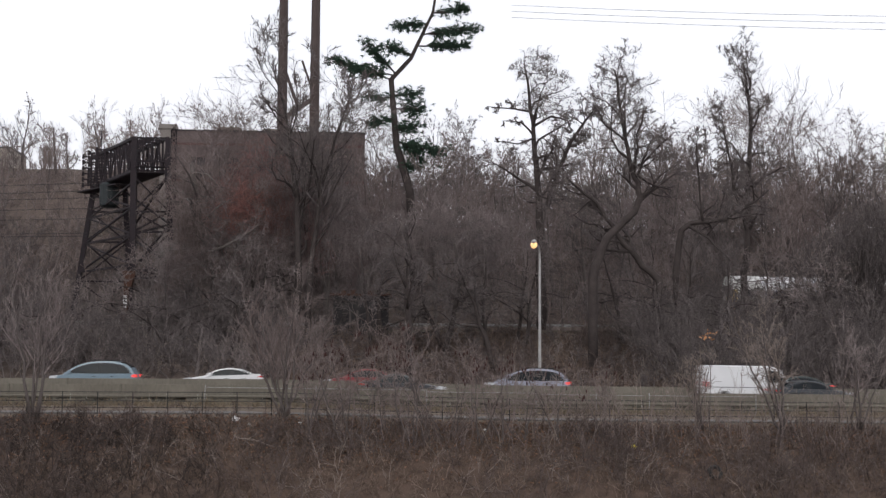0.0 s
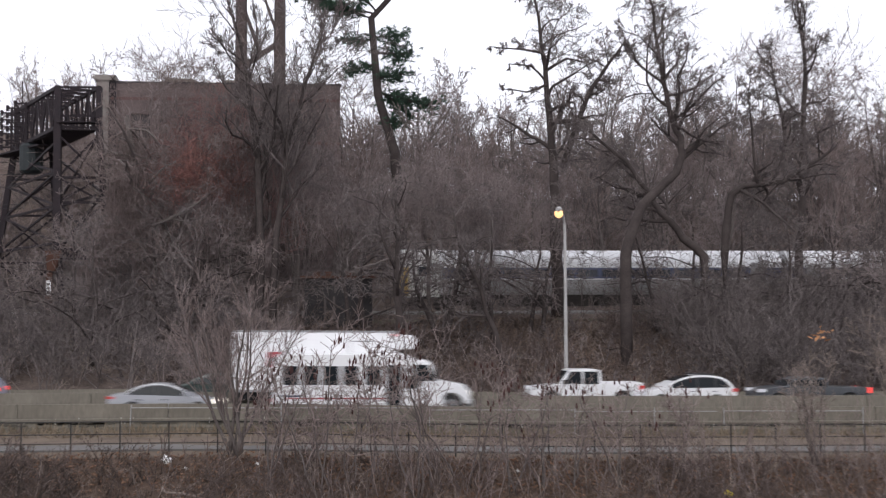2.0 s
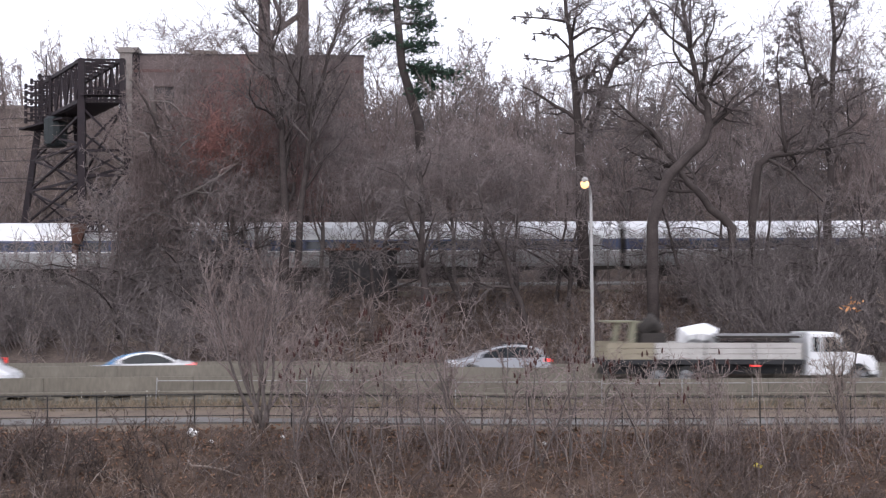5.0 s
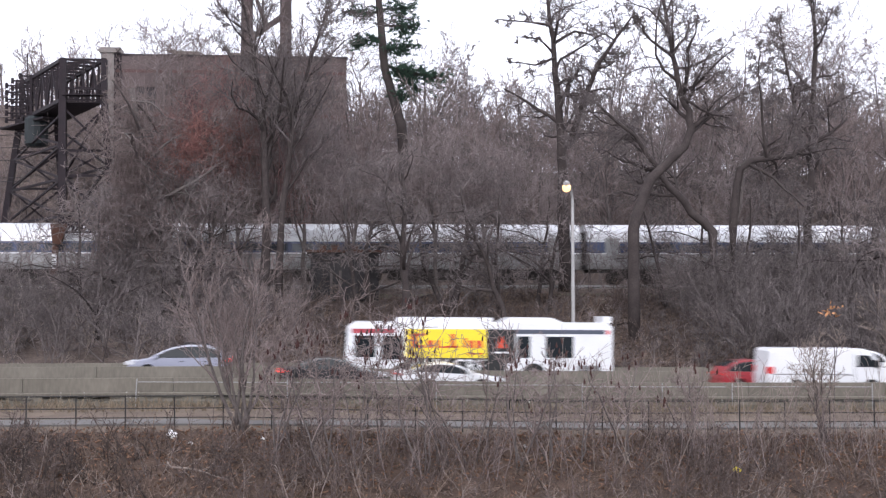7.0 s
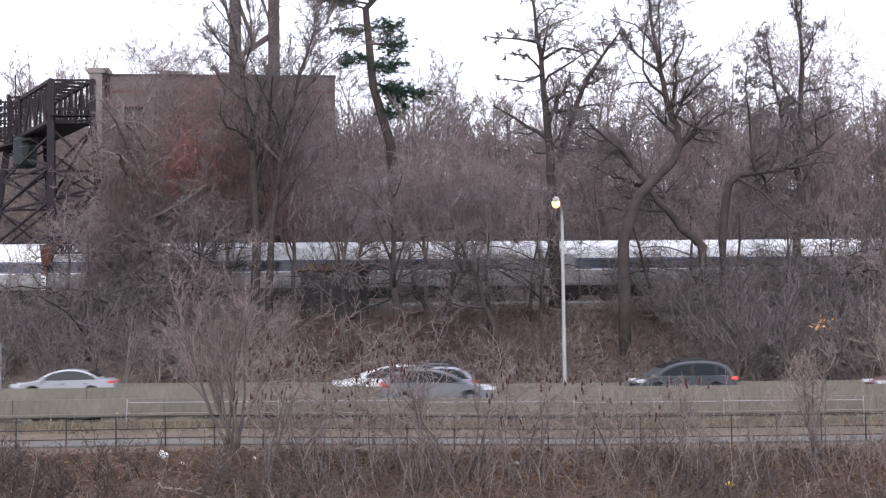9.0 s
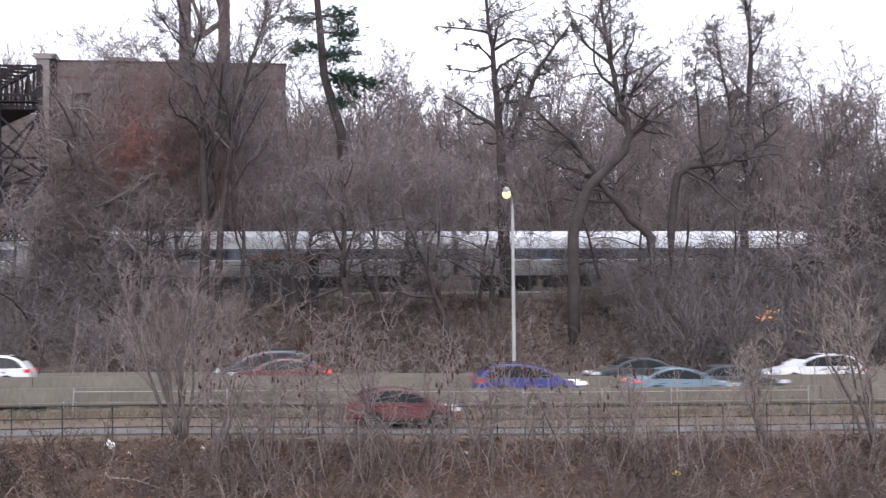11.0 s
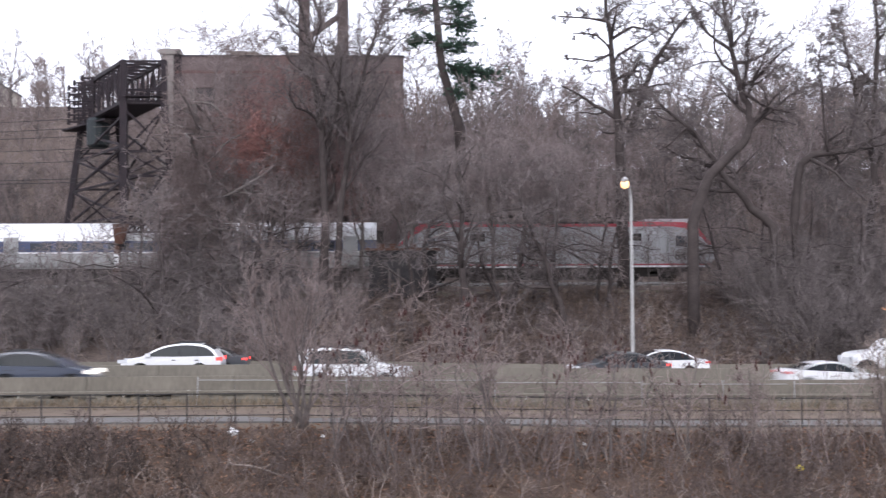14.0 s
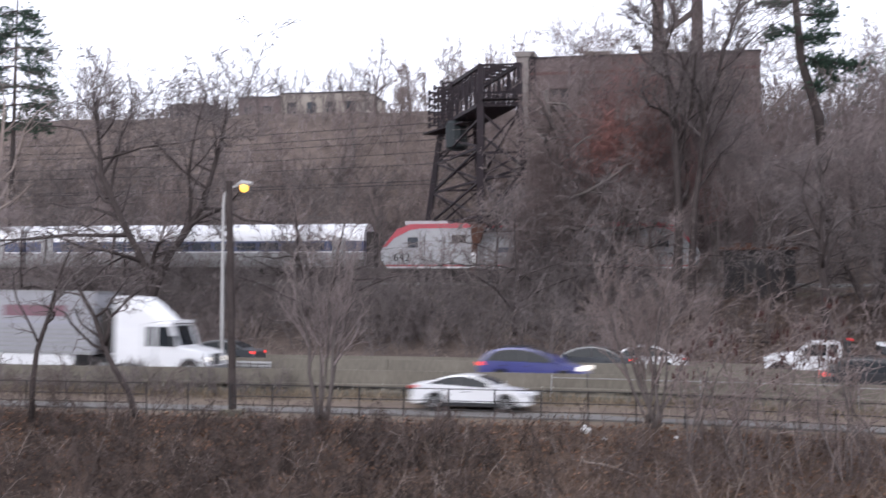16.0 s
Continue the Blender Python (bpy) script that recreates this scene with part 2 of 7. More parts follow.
def ground_z(x, y):
    if y <= 98:
        for a, b in zip(PROFILE, PROFILE[1:]):
            if y <= b[0]:
                z = a[1] + (b[1] - a[1]) * (y - a[0]) / (b[0] - a[0])
                break
        bend = 1 - smooth_step(70, 83, y)
        z += grade(x) * bend * smooth_step(36, 47, y)
    else:
        crest = 17.0 + 6.0 * (1 - smooth_step(-24, 4, x))
        z = 6.0 + (crest - 6.0) * smooth_step(95, 127, y) - 6 * smooth_step(170, 400, y)
    rough = 0.0
    if y < 46 or y > 69:
        w = min(1.0, abs(y - 46) / 3 if y < 46 else (y - 69) / 3)
        if 84 < y < 94:
            w = 0.1
        rough = w * (0.35 * noise.noise((x * 0.16, y * 0.16, 3.1)) + 0.14 * noise.noise((x * 0.6, y * 0.6, 7.7)))
    return z + rough


def build_ground():
    xs = sorted({round(-1500 + 100 * i, 2) for i in range(31)} | {round(-90 + 1.0 * i, 2) for i in range(181)})
    ys = sorted({-60, -20, 10, 25, 150, 165, 190, 230, 300, 400, 700, 1200, 2500} | {round(30 + 0.7 * i, 2) for i in range(100)} | {100 + 3 * i for i in range(15)})
    s = Shape()
    s.v = [(x, y, ground_z(x, y)) for y in ys for x in xs]
    k = len(xs)
    s.f = [(j * k + i, j * k + i + 1, (j + 1) * k + i + 1, (j + 1) * k + i) for j in range(len(ys) - 1) for i in range(k - 1)]
    s.n = len(s.v)
    ob = structure("ground", s, LITTER, "leaf-littered brown winter hillside and river bank", smooth=True)
    me = ob.data
    me.materials.append(BANK)
    me.materials.append(TURF)
    me.materials.append(BALLAST)
    idx = []
    for p in me.polygons:
        y = sum(me.vertices[i].co.y for i in p.vertices) / len(p.vertices)
        idx.append(1 if y < 47 else 2 if y < 55.2 else 3 if 85 < y < 94.5 else 0)
    me.polygons.foreach_set("material_index", idx)


build_ground()


def strip(name, material, label, x0, x1, outline, step=5.0):
    """A long body along x with an outline in y and z, following the grade."""
    s = Shape()
    n, k = int((x1 - x0) / step) + 1, len(outline)
    for i in range(n):
        x = x0 + (x1 - x0) * i / (n - 1)
        s.v.extend((x, y, z + grade(x)) for y, z in outline)
    s.f = [(i * k + j, i * k + (j + 1) % k, (i + 1) * k + (j + 1) % k, (i + 1) * k + j) for i in range(n - 1) for j in range(k)]
    s.f += [tuple(range(k)), tuple(range((n - 1) * k, n * k))]
    s.n = len(s.v)
    return structure(name, s, material, label)


strip("road_near", PATH, "narrow pale asphalt riverside drive", -420, 420, [(48.0, -0.3), (48.0, 0.13), (51.6, 0.15), (51.6, -0.3)])
strip("kerb", TURF, "worn kerb with dry turf beside the drive", -420, 420, [(51.6, -0.3), (51.6, 0.21), (51.85, 0.22), (51.85, -0.3)])
strip("road_eastbound", ASPHALT, "lower carriageway of the highway, worn asphalt", -420, 420, [(55.2, -0.4), (55.2, 0.65), (60.3, 0.66), (60.3, -0.4)])
strip("road_westbound", ASPHALT, "upper carriageway of the highway, worn asphalt", -420, 420, [(60.7, -0.4), (60.7, 0.78), (67.0, 0.80), (67.0, -0.4)])
BARRIER = [(0.0, 0.0), (0.0, 0.35), (0.10, 0.48), (0.14, 1.0), (0.30, 1.0), (0.34, 0.48), (0.44, 0.35), (0.44, 0.0)]


def barrier(name, y, base, top, x0, x1, length, label):
    """A run of cast concrete barrier segments with open joints, each a piece of the run."""
    top_ob = new(name)
    tagged(top_ob, label, kind="structure")
    s = Shape()
    k = len(BARRIER)
    cut = length - 0.02
    for x in (0, cut):
        s.v.extend((x, dy, dz * (top - base)) for dy, dz in BARRIER)
    s.f = [(j, (j + 1) % k, k + (j + 1) % k, k + j) for j in range(k)] + [tuple(range(k)), tuple(range(2 * k - 1, k - 1, -1))]
    s.n = len(s.v)
    me = s.mesh("barrier_segment", CONCRETE)
    x = x0
    while x < x1:
        ob = new("barrier_segment", me)
        ob.parent = top_ob
        ob.matrix_basis = pose(x, y, base + grade(x), 0, math.degrees(math.atan2(grade(x) - grade(x + length), length)), 0)
        x += length


barrier("barrier_near", 54.75, -0.05, 1.36, -66, 60, 6.0, "weathered concrete parapet wall along the highway")
barrier("barrier_median", 60.3, 0.2, 1.55, -70, 66, 6.0, "weathered concrete median barrier between the carriageways")
barrier("barrier_far", 67.0, 0.5, 1.40, -74, 70, 6.0, "low concrete barrier at the foot of the wooded hill")


def railing():
    """Black iron pipe railing along the bank."""
    top_ob = new("railing")
    tagged(top_ob, "black iron pipe railing on the river bank", kind="structure")
    post = Shape().tube([(0, 0, -0.3), (0, 0, 1.08)], 0.027, 6).mesh("post", BLACK_IRON)
    span = 1.69
    rail = Shape().tube([(0, 0, 0), (span, 0, 0)], 0.02, 6).mesh("rail", BLACK_IRON)
    x = -44.0
    while x < 40:
        gap = -23.2 < x < -20.2
        z = grade(x) + 0.12
        ob = new("post", post)
        ob.parent = top_ob
        ob.matrix_basis = pose(x, 47.2, z)
        if not gap:
            for h in (1.05, 0.62, 0.30):
                r = new("rail", rail)
                r.parent = top_ob
                r.matrix_basis = pose(x, 47.2, z + h, 0, math.degrees(math.atan2(grade(x) - grade(x + span), span)), 0)
        x += span


railing()


def guard_panels():
    """Thin galvanised posts with a top rail on the near parapet."""
    top_ob = new("mesh_fence")
    tagged(top_ob, "thin galvanised posts and rail along the concrete parapet", kind="structure")
    post = Shape().tube([(0, 0, 0), (0, 0, 1.25)], 0.028, 6).mesh("post", GALV)
    rail = Shape().tube([(0, 0, 0), (6.1, 0, 0)], 0.018, 5).mesh("rail", GALV)
    for x in (-7.5, -1.4, 4.7, 10.8, 14.2, 17.2, 23.3):
        ob = new("post", post)
        ob.parent = top_ob
        ob.matrix_basis = pose(x, 54.55, 0.1 + grade(x), 0, 3 if x < -5 else 0, 0)
    for x in (-7.4, -1.4, 4.7, 10.8, 17.2):
        ob = new("rail", rail)
        ob.parent = top_ob
        ob.matrix_basis = pose(x, 54.55, 1.22 + grade(x), 0, 0.57, 0)


guard_panels()


# ---- railway ----
def tracks():
    s = Shape()
    for y in (86.86, 88.3, 90.86, 92.3):
        s.box(-400, 120, y, y + 0.07, 5.43, 5.6)
    structure("rails", s, GALV, "steel rails on the ballast bench")
    s = Shape().box(-400, 120, 83.2, 83.5, 4.2, 5.02)
    structure("bench_edge", s, CONCRETE, "low concrete edge of the railway bench")
    sl = Shape().box(-0.12, 0.12, 86.3, 93.0, 5.28, 5.44)
    top_ob = new("sleepers")
    tagged(top_ob, "dark wooden sleepers under the rails", kind="structure")
    me = sl.mesh("sleeper", UNDERFRAME)
    for i in range(120):
        ob = new("sleeper", me)
        ob.parent = top_ob
        ob.location = (-42 + i * 0.7, 0, 0)


tracks()


def guard_rail():
    """Galvanised W-beam rail along the median."""
    top_ob = new("guard_rail")
    tagged(top_ob, "galvanised W-beam guard rail on short posts along the median", kind="structure")
    wave = [(0, 0.0), (-0.05, 0.05), (-0.05, 0.11), (0, 0.155), (-0.05, 0.20), (-0.05, 0.26), (0, 0.31), (0.012, 0.31), (-0.036, 0.26), (-0.036, 0.20), (0.012, 0.155), (-0.036, 0.11), (-0.036, 0.05), (0.012, 0.0)]
    s = Shape()
    k = len(wave)
    s.v = [(x, dy, dz) for x in (0, 3.79) for dy, dz in wave]
    s.f = [(j, (j + 1) % k, k + (j + 1) % k, k + j) for j in range(k)]
    s.n = len(s.v)
    rail, post = s.mesh("rail", GALV), Shape().box(-0.05, 0.05, 0.02, 0.16, -0.9, 0.34).mesh("post", GALV)
    x = -52.0
    while x < -22:
        for me, nm in ((rail, "rail"), (post, "post")):
            ob = new(nm, me)
            ob.parent = top_ob
            ob.matrix_basis = pose(x, 60.0, 1.12 + grade(x), 0, 0.57, 0)
        x += 3.8


guard_rail()


def wall_stains():
    """Dark damp patches and pale lime streaks on the highway side of the parapet."""
    rng = np.random.default_rng(33)
    top_ob = new("wall_stains")
    tagged(top_ob, "dark damp patches and pale streaks on the concrete parapet", kind="structure")
    for i in range(70):
        x = rng.uniform(-40, 26)
        w, h, z = rng.uniform(0.5, 2.2), rng.uniform(0.05, 0.16), 0.60 + grade(x) + rng.normal(0, 0.05)
        k = 9
        up = [(x + w * j / (k - 1), z + h * rng.uniform(0.3, 1.0)) for j in range(k)]
        dn = [(x + w * j / (k - 1), z - h * rng.uniform(0.0, 0.9)) for j in range(k)][::-1]
        s = Shape().prism(up + dn, 54.742, 54.78)
        part("damp_patch", s, STAIN, top_ob)
    for i in range(44):
        x = rng.uniform(-40, 26)
        z = 0.62 + grade(x)
        part("lime_streak", Shape().box(x, x + rng.uniform(0.03, 0.07), 54.738, 54.78, z - rng.uniform(0.02, 0.12), z + rng.uniform(0.08, 0.2)), LIME, top_ob)


LIME = mat("pale lime streak", (0.30, 0.29, 0.26), 0.9, 0, (0.42, 0.40, 0.36), 4, 20, 0, 0.9, 0.2)
wall_stains()
strip("wall_ledge", CONCRETE, "weathered ledge along the foot of the parapet wall", -66, 60, [(54.70, 0.68), (54.70, 0.76), (54.78, 0.79), (54.78, 0.66)])


# ---- building, gantry, poles ----
def brick_building():
    top_ob = thing("brick_building", "large red-brown brick building behind bare trees", "building", m=pose(-15.9, 103.2, 0))
    w, h, dp = 17.8, 23.5, 12.0
    s = Shape()
    cols = [1.6 + 3.2 * i for i in range(5)]
    rows = [12.0, 15.6, 19.2]
    xs = [0.0] + [q for c in cols for q in (c, c + 1.5)] + [w]
    zs = [4.0] + [q for r in rows for q in (r, r + 1.9)] + [h]
    for i in range(len(xs) - 1):
        for j in range(len(zs) - 1):
            if i % 2 and j % 2:
                continue
            s.box(xs[i], xs[i + 1], 0, 0.35, zs[j], zs[j + 1])
    s.box(0, 0.35, 0.35, dp, 4, h).box(w - 0.35, w, 0.35, dp, 4, h).box(0.35, w - 0.35, dp - 0.35, dp, 4, h).box(0.35, w - 0.35, 0.35, dp - 0.35, h - 0.7, h - 0.4)
    part("wall", s, BRICK, top_ob)
    part("coping", Shape().box(-0.1, w + 0.1, -0.1, 0.42, h, h + 0.14), ROOF_DARK, top_ob)
    part("roof_box", Shape().box(4.2, 6.2, 1, 3, h - 0.4, h + 0.5).box(4.1, 6.3, 0.9, 3.1, h + 0.5, h + 0.6), BRICK_PALE, top_ob, "low pale rooftop box")
    part("roof_box", Shape().box(8.6, 11.0, 1, 3, h - 0.4, h + 0.4).box(8.5, 11.1, 0.9, 3.1, h + 0.4, h + 0.5), BRICK_PALE, top_ob, "low pale rooftop box")
    course = mat("rust-red brick course", (0.14, 0.088, 0.08), 0.9, 0, (0.19, 0.12, 0.11), 0.6, 8, 0, 0.9, 0.2)
    for z in (18.8, 22.2):
        part("string_course", Shape().box(0.02, w - 0.02, -0.03, 0.02, z, z + 0.22), course, top_ob, "rust-red brick course")
    glass = Shape().box(0, 1.5, 0.2, 0.24, 0, 1.9).mesh("pane", mat("dusty dark glass", (0.06, 0.052, 0.055), 0.5, 0, (0.085, 0.07, 0.07), 1, 8, 0, 0.9, 0.3))
    bars = Shape().box(0, 1.5, 0.14, 0.2, 0.9, 0.98).box(0.71, 0.79, 0.14, 0.2, 0, 1.9).box(-0.1, 1.6, -0.06, 0.14, -0.14, 0).mesh("window_frame", BRICK)
    for c in cols:
        for r in rows:
            win = new("window", glass)
            win.parent, win.location = top_ob, (c, 0, r)
            fr = new("window_frame", bars)
            fr.parent = win
    s = Shape().box(-0.95, -0.02, -0.3, 1.2, 4, h + 0.15).box(-1.1, 0.5, -0.45, 1.3, h + 0.15, h + 0.55)
    part("chimney", s, mat("grey render", (0.20, 0.18, 0.165), 0.9, 0, (0.30, 0.27, 0.25), 0.6, 8, 0.01, 0.9, 0.2), top_ob, "pale rendered corner stack with a cap")
    s = Shape()
    for x in (0.08, 0.55):
        s.beam((x, -0.6, 15.5), (x, -0.6, h - 0.1), 0.09)
    for i in range(14):
        z = 15.6 + i * 0.6
        s.beam((0.08, -0.6, z), (0.55, -0.6, z + 0.6), 0.06)
        s.beam((0.55, -0.6, z), (0.08, -0.6, z + 0.6), 0.06)
    s.beam((0.3, -0.6, 15.6), (0.3, 0.05, 15.6), 0.08).beam((0.3, -0.6, 23), (0.3, 0.05, 23), 0.08)
    part("lattice_mast", s, STEEL_RUST, top_ob, "dark lattice mast on the wall")


brick_building()


class Members:
    """Bars of a steel frame, each a part of its own."""

    def __init__(self, parent, name):
        self.parent, self.name = parent, name

    def beam(self, a, b, w, h=None):
        part(self.name, Shape().beam(a, b, w, h), STEEL_RUST, self.parent)
        return self


def gantry():
    """Rusted steel tower with a box truss that crosses over the tracks."""
    g = thing("signal_gantry", "rusted dark steel lattice gantry straddling the railway", "gantry")
    n0, n1 = Vector((-16.5, 86.0, 0)), Vector((-13.9, 86.0, 0))
    f0, f1 = Vector((-21.7, 97.0, 0)), Vector((-19.0, 97.0, 0))
    zt, zb = 20.05, 17.45
    up = lambda p, z: (p.x, p.y, z)
    s = Members(g, "truss_member")
    for a, b in ((n0, f0), (n1, f1)):
        for z in (zt, zb):
            s.beam(up(a, z), up(b, z), 0.24)
        for i in range(9):
            p, q = a.lerp(b, i / 9), a.lerp(b, (i + 1) / 9)
            s.beam(up(p, zb), up(p, zt), 0.15)
            s.beam(up(p, zb if i % 2 else zt), up(q, zt if i % 2 else zb), 0.12)
    for i in range(10):
        p, q = n0.lerp(f0, i / 9), n1.lerp(f1, i / 9)
        for z in (zt, zb):
            s.beam(up(p, z), up(q, z), 0.13)
        if i < 9:
            s.beam(up(p, zt), up(n1.lerp(f1, (i + 1) / 9), zt), 0.09)
    s.beam(up(n0, zb), up(n0, zt), 0.4).beam(up(n1, zb), up(n1, zt), 0.36)
    for i in range(1, 4):
        p = n0.lerp(n1, i / 4)
        s.beam(up(p, zb + 0.7), up(p, zt), 0.08)
    s.beam(up(n0, zb + 0.75), up(n1, zb + 0.75), 0.14).beam(up(n0, zb + 0.3), up(n1, zb + 0.3), 0.8, 0.06)
    deck = Shape()
    deck.add([up(n0, zb - 0.18), up(n1, zb - 0.18), up(f1, zb - 0.18), up(f0, zb - 0.18), up(n0, zb - 0.1), up(n1, zb - 0.1), up(f1, zb - 0.1), up(f0, zb - 0.1)],
             [(0, 1, 2, 3), (4, 5, 6, 7), (0, 1, 5, 4), (1, 2, 6, 5), (2, 3, 7, 6), (3, 0, 4, 7)])
    part("walkway", deck, STEEL_RUST, g)
    legs = {"A": ((-21.5, 96.5, zb), (-23.2, 96.5, 5.0)), "B": ((-16.5, 86.0, zb), (-16.45, 86.0, 9.5)), "C": ((-13.9, 86.0, zb), (-13.3, 86.0, 9.5)),
            "D": ((-18.9, 96.5, zb), (-18.0, 96.5, 5.0))}
    for k, (a, b) in legs.items():
        part("leg", Shape().beam(a, b, 0.46 if k == "B" else 0.4), STEEL_RUST, g)

    def on(k, z):
        a, b = legs[k]
        q = (a[2] - z) / (a[2] - b[2])
        return tuple(a[i] + (b[i] - a[i]) * q for i in range(3))
    for p, q, tiers in (("A", "D", (16.9, 15.2, 12.6, 9.2, 6.0)), ("B", "C", (17.0, 14.2, 12.6, 9.6)), ("A", "B", (16.6, 14.6, 12.4, 10.0)), ("D", "C", (17.0, 13.2, 10.0))):
        s = Members(g, "brace")
        for z0, z1 in zip(tiers, tiers[1:]):
            s.beam(on(p, z0), on(q, z1), 0.13).beam(on(q, z0), on(p, z1), 0.13).beam(on(p, z1), on(q, z1), 0.15)
    s = Shape().beam((-17.0, 86, 9.45), (-9.6, 86, 9.45), 0.10, 0.12).beam((-17.0, 86, 8.98), (-9.6, 86, 8.98), 0.10, 0.12)
    for i in range(13):
        x = -16.2 + i * 0.52
        s.beam((x, 86, 9.0), (x + 0.26, 86, 9.42), 0.10).beam((x + 0.52, 86, 9.0), (x + 0.26, 86, 9.42), 0.10)
        s.box(x + 0.33, x + 0.52, 85.97, 86.03, 9.0, 9.45)
    part("lower_girder", s, STEEL_RUST, g, "riveted lattice girder over the track")
    s = Shape().add([(-17.15, 85.7, 9.5), (-16.1, 85.7, 9.5), (-16.5, 85.7, 8.2), (-17.0, 85.7, 8.2), (-17.15, 86.2, 9.5), (-16.1, 86.2, 9.5), (-16.5, 86.2, 8.2), (-17.0, 86.2, 8.2)],
                    [(0, 1, 2, 3), (7, 6, 5, 4), (0, 4, 5, 1), (1, 5, 6, 2), (2, 6, 7, 3), (3, 7, 4, 0)])
    s.beam((-16.85, 85.95, 8.4), (-17.0, 85.95, 4.8), 0.36)
    part("foot_post", s, RUST, g, "rust-orange foot post")
    s = Shape().beam((-9.7, 86, 9.5), (-9.7, 86, 5.0), 0.3)
    part("foot_post", s, RUST, g)
    part("sign", Shape().box(-17.05, -16.75, 85.70, 85.74, 6.65, 7.6), SIGN_WHITE, g, "small white plate with dark bars")
    for i in range(3):
        part("marking", Shape().box(-17.0, -16.8, 85.69, 85.697, 6.8 + i * 0.25, 6.9 + i * 0.25), INK, g)
    # insulator stacks and transformer at the far end
    for i, (x, y) in enumerate(((-21.9, 97.2), (-21.0, 95.0), (-20.0, 93.0))):
        arm = part("insulator_post", Shape().beam((x, y, 17.2), (x, y, 20.4 - i * 0.1), 0.16), STEEL_RUST, g)
        for j in range(6):
            z = 17.6 + j * 0.5
            part("cross_arm", Shape().beam((x - 0.75, y, z), (x + 0.6, y, z), 0.14, 0.12), STEEL_RUST, arm)
            part("insulator", Shape().tube([(x - 0.7, y, z - 0.2), (x - 0.7, y, z + 0.2)], 0.12, 6), STEEL_RUST, arm)
    part("transformer", Shape().tube([(-19.6, 93.0, 15.2), (-19.6, 93.0, 15.4), (-19.6, 93.0, 17.1), (-19.6, 93.0, 17.3)], [0.6, 0.8, 0.8, 0.6], 12),
         mat("dark green drum", (0.018, 0.024, 0.026), 0.6, 0.1, (0.035, 0.04, 0.042), 2, 12, 0, 0.9, 0.3), g, "dark green transformer drum")
    part("platform", Shape().beam((-22.4, 97, 16.9), (-18.2, 91.4, 17.0), 1.4, 0.12), STEEL_RUST, g)
    part("mast", Shape().tube([(-20.9, 96, 19.9), (-20.9, 96, 22.2)], 0.05, 6), STEEL_RUST, g)


gantry()


def twin_mast():
    g = thing("twin_mast", "tall twin brown steel mast with diagonal bracing", "mast")
    steel = mat("brown steel mast", (0.060, 0.045, 0.043), 0.7, 0.2, (0.10, 0.075, 0.07), 0.8, 10, 0.005, 0.9, 0.3)
    for x in (-5.65, -2.75):
        part("column", Shape().tube([(x - 0.05, 100, 9), (x, 100, 24), (x + 0.05, 100, 44)], [0.55, 0.47, 0.36], 10), steel, g)
    s = Shape().beam((-5.6, 100, 24.2), (-2.8, 100, 26.2), 0.38).beam((-2.8, 100, 26.4), (-3.9, 100, 29.6), 0.2).beam((-5.6, 100, 29.2), (-4.2, 100, 25.2), 0.28)
    part("brace", s, steel, g)


twin_mast()


def shed():
    g = thing("trackside_shed", "small dark trackside shed with a rusty flat roof", "shed", m=pose(-0.7, 82.0, 4.55))
    wall = mat("blackened boards", (0.028, 0.026, 0.028), 0.9, 0, (0.06, 0.055, 0.055), 1.2, 12, 0.01, 0.9, 0.2)
    part("wall", Shape().box(0, 4.2, 0, 2.2, 0, 3.0), wall, g)
    for i in range(10):
        part("board", Shape().box(0.03 + i * 0.42, 0.42 + i * 0.42, -0.04, -0.002, 0.05, 2.95), wall, g)
    part("roof", Shape().box(-0.25, 4.45, -0.35, 2.5, 3.02, 3.16), RUST, g, "rusty overhanging flat roof")
    for x in (0.6, 1.3, 2.6):
        part("vent", Shape().box(x, x + 0.35, 0.5, 0.8, 3.16, 3.4).box(x - 0.06, x + 0.41, 0.44, 0.86, 3.4, 3.46), RUST, g)
    s = Shape()
    for i, x in enumerate((0.5, 0.95, 1.4, 1.85, 2.3)):
        s.box(x, x + 0.3, -0.055, -0.045, 2.35, 2.42).box(x, x + 0.07, -0.056, -0.046, 2.1, 2.6)
    for x in (1.2, 1.75):
        s.box(x, x + 0.16, -0.055, -0.045, 0.5, 1.9)
    s.box(1.2, 1.9, -0.058, -0.048, 0.9, 1.05)
    part("marking", s, mat("faded spray paint", (0.10, 0.085, 0.08), 0.9), g, "faded unreadable sprayed marks")


shed()


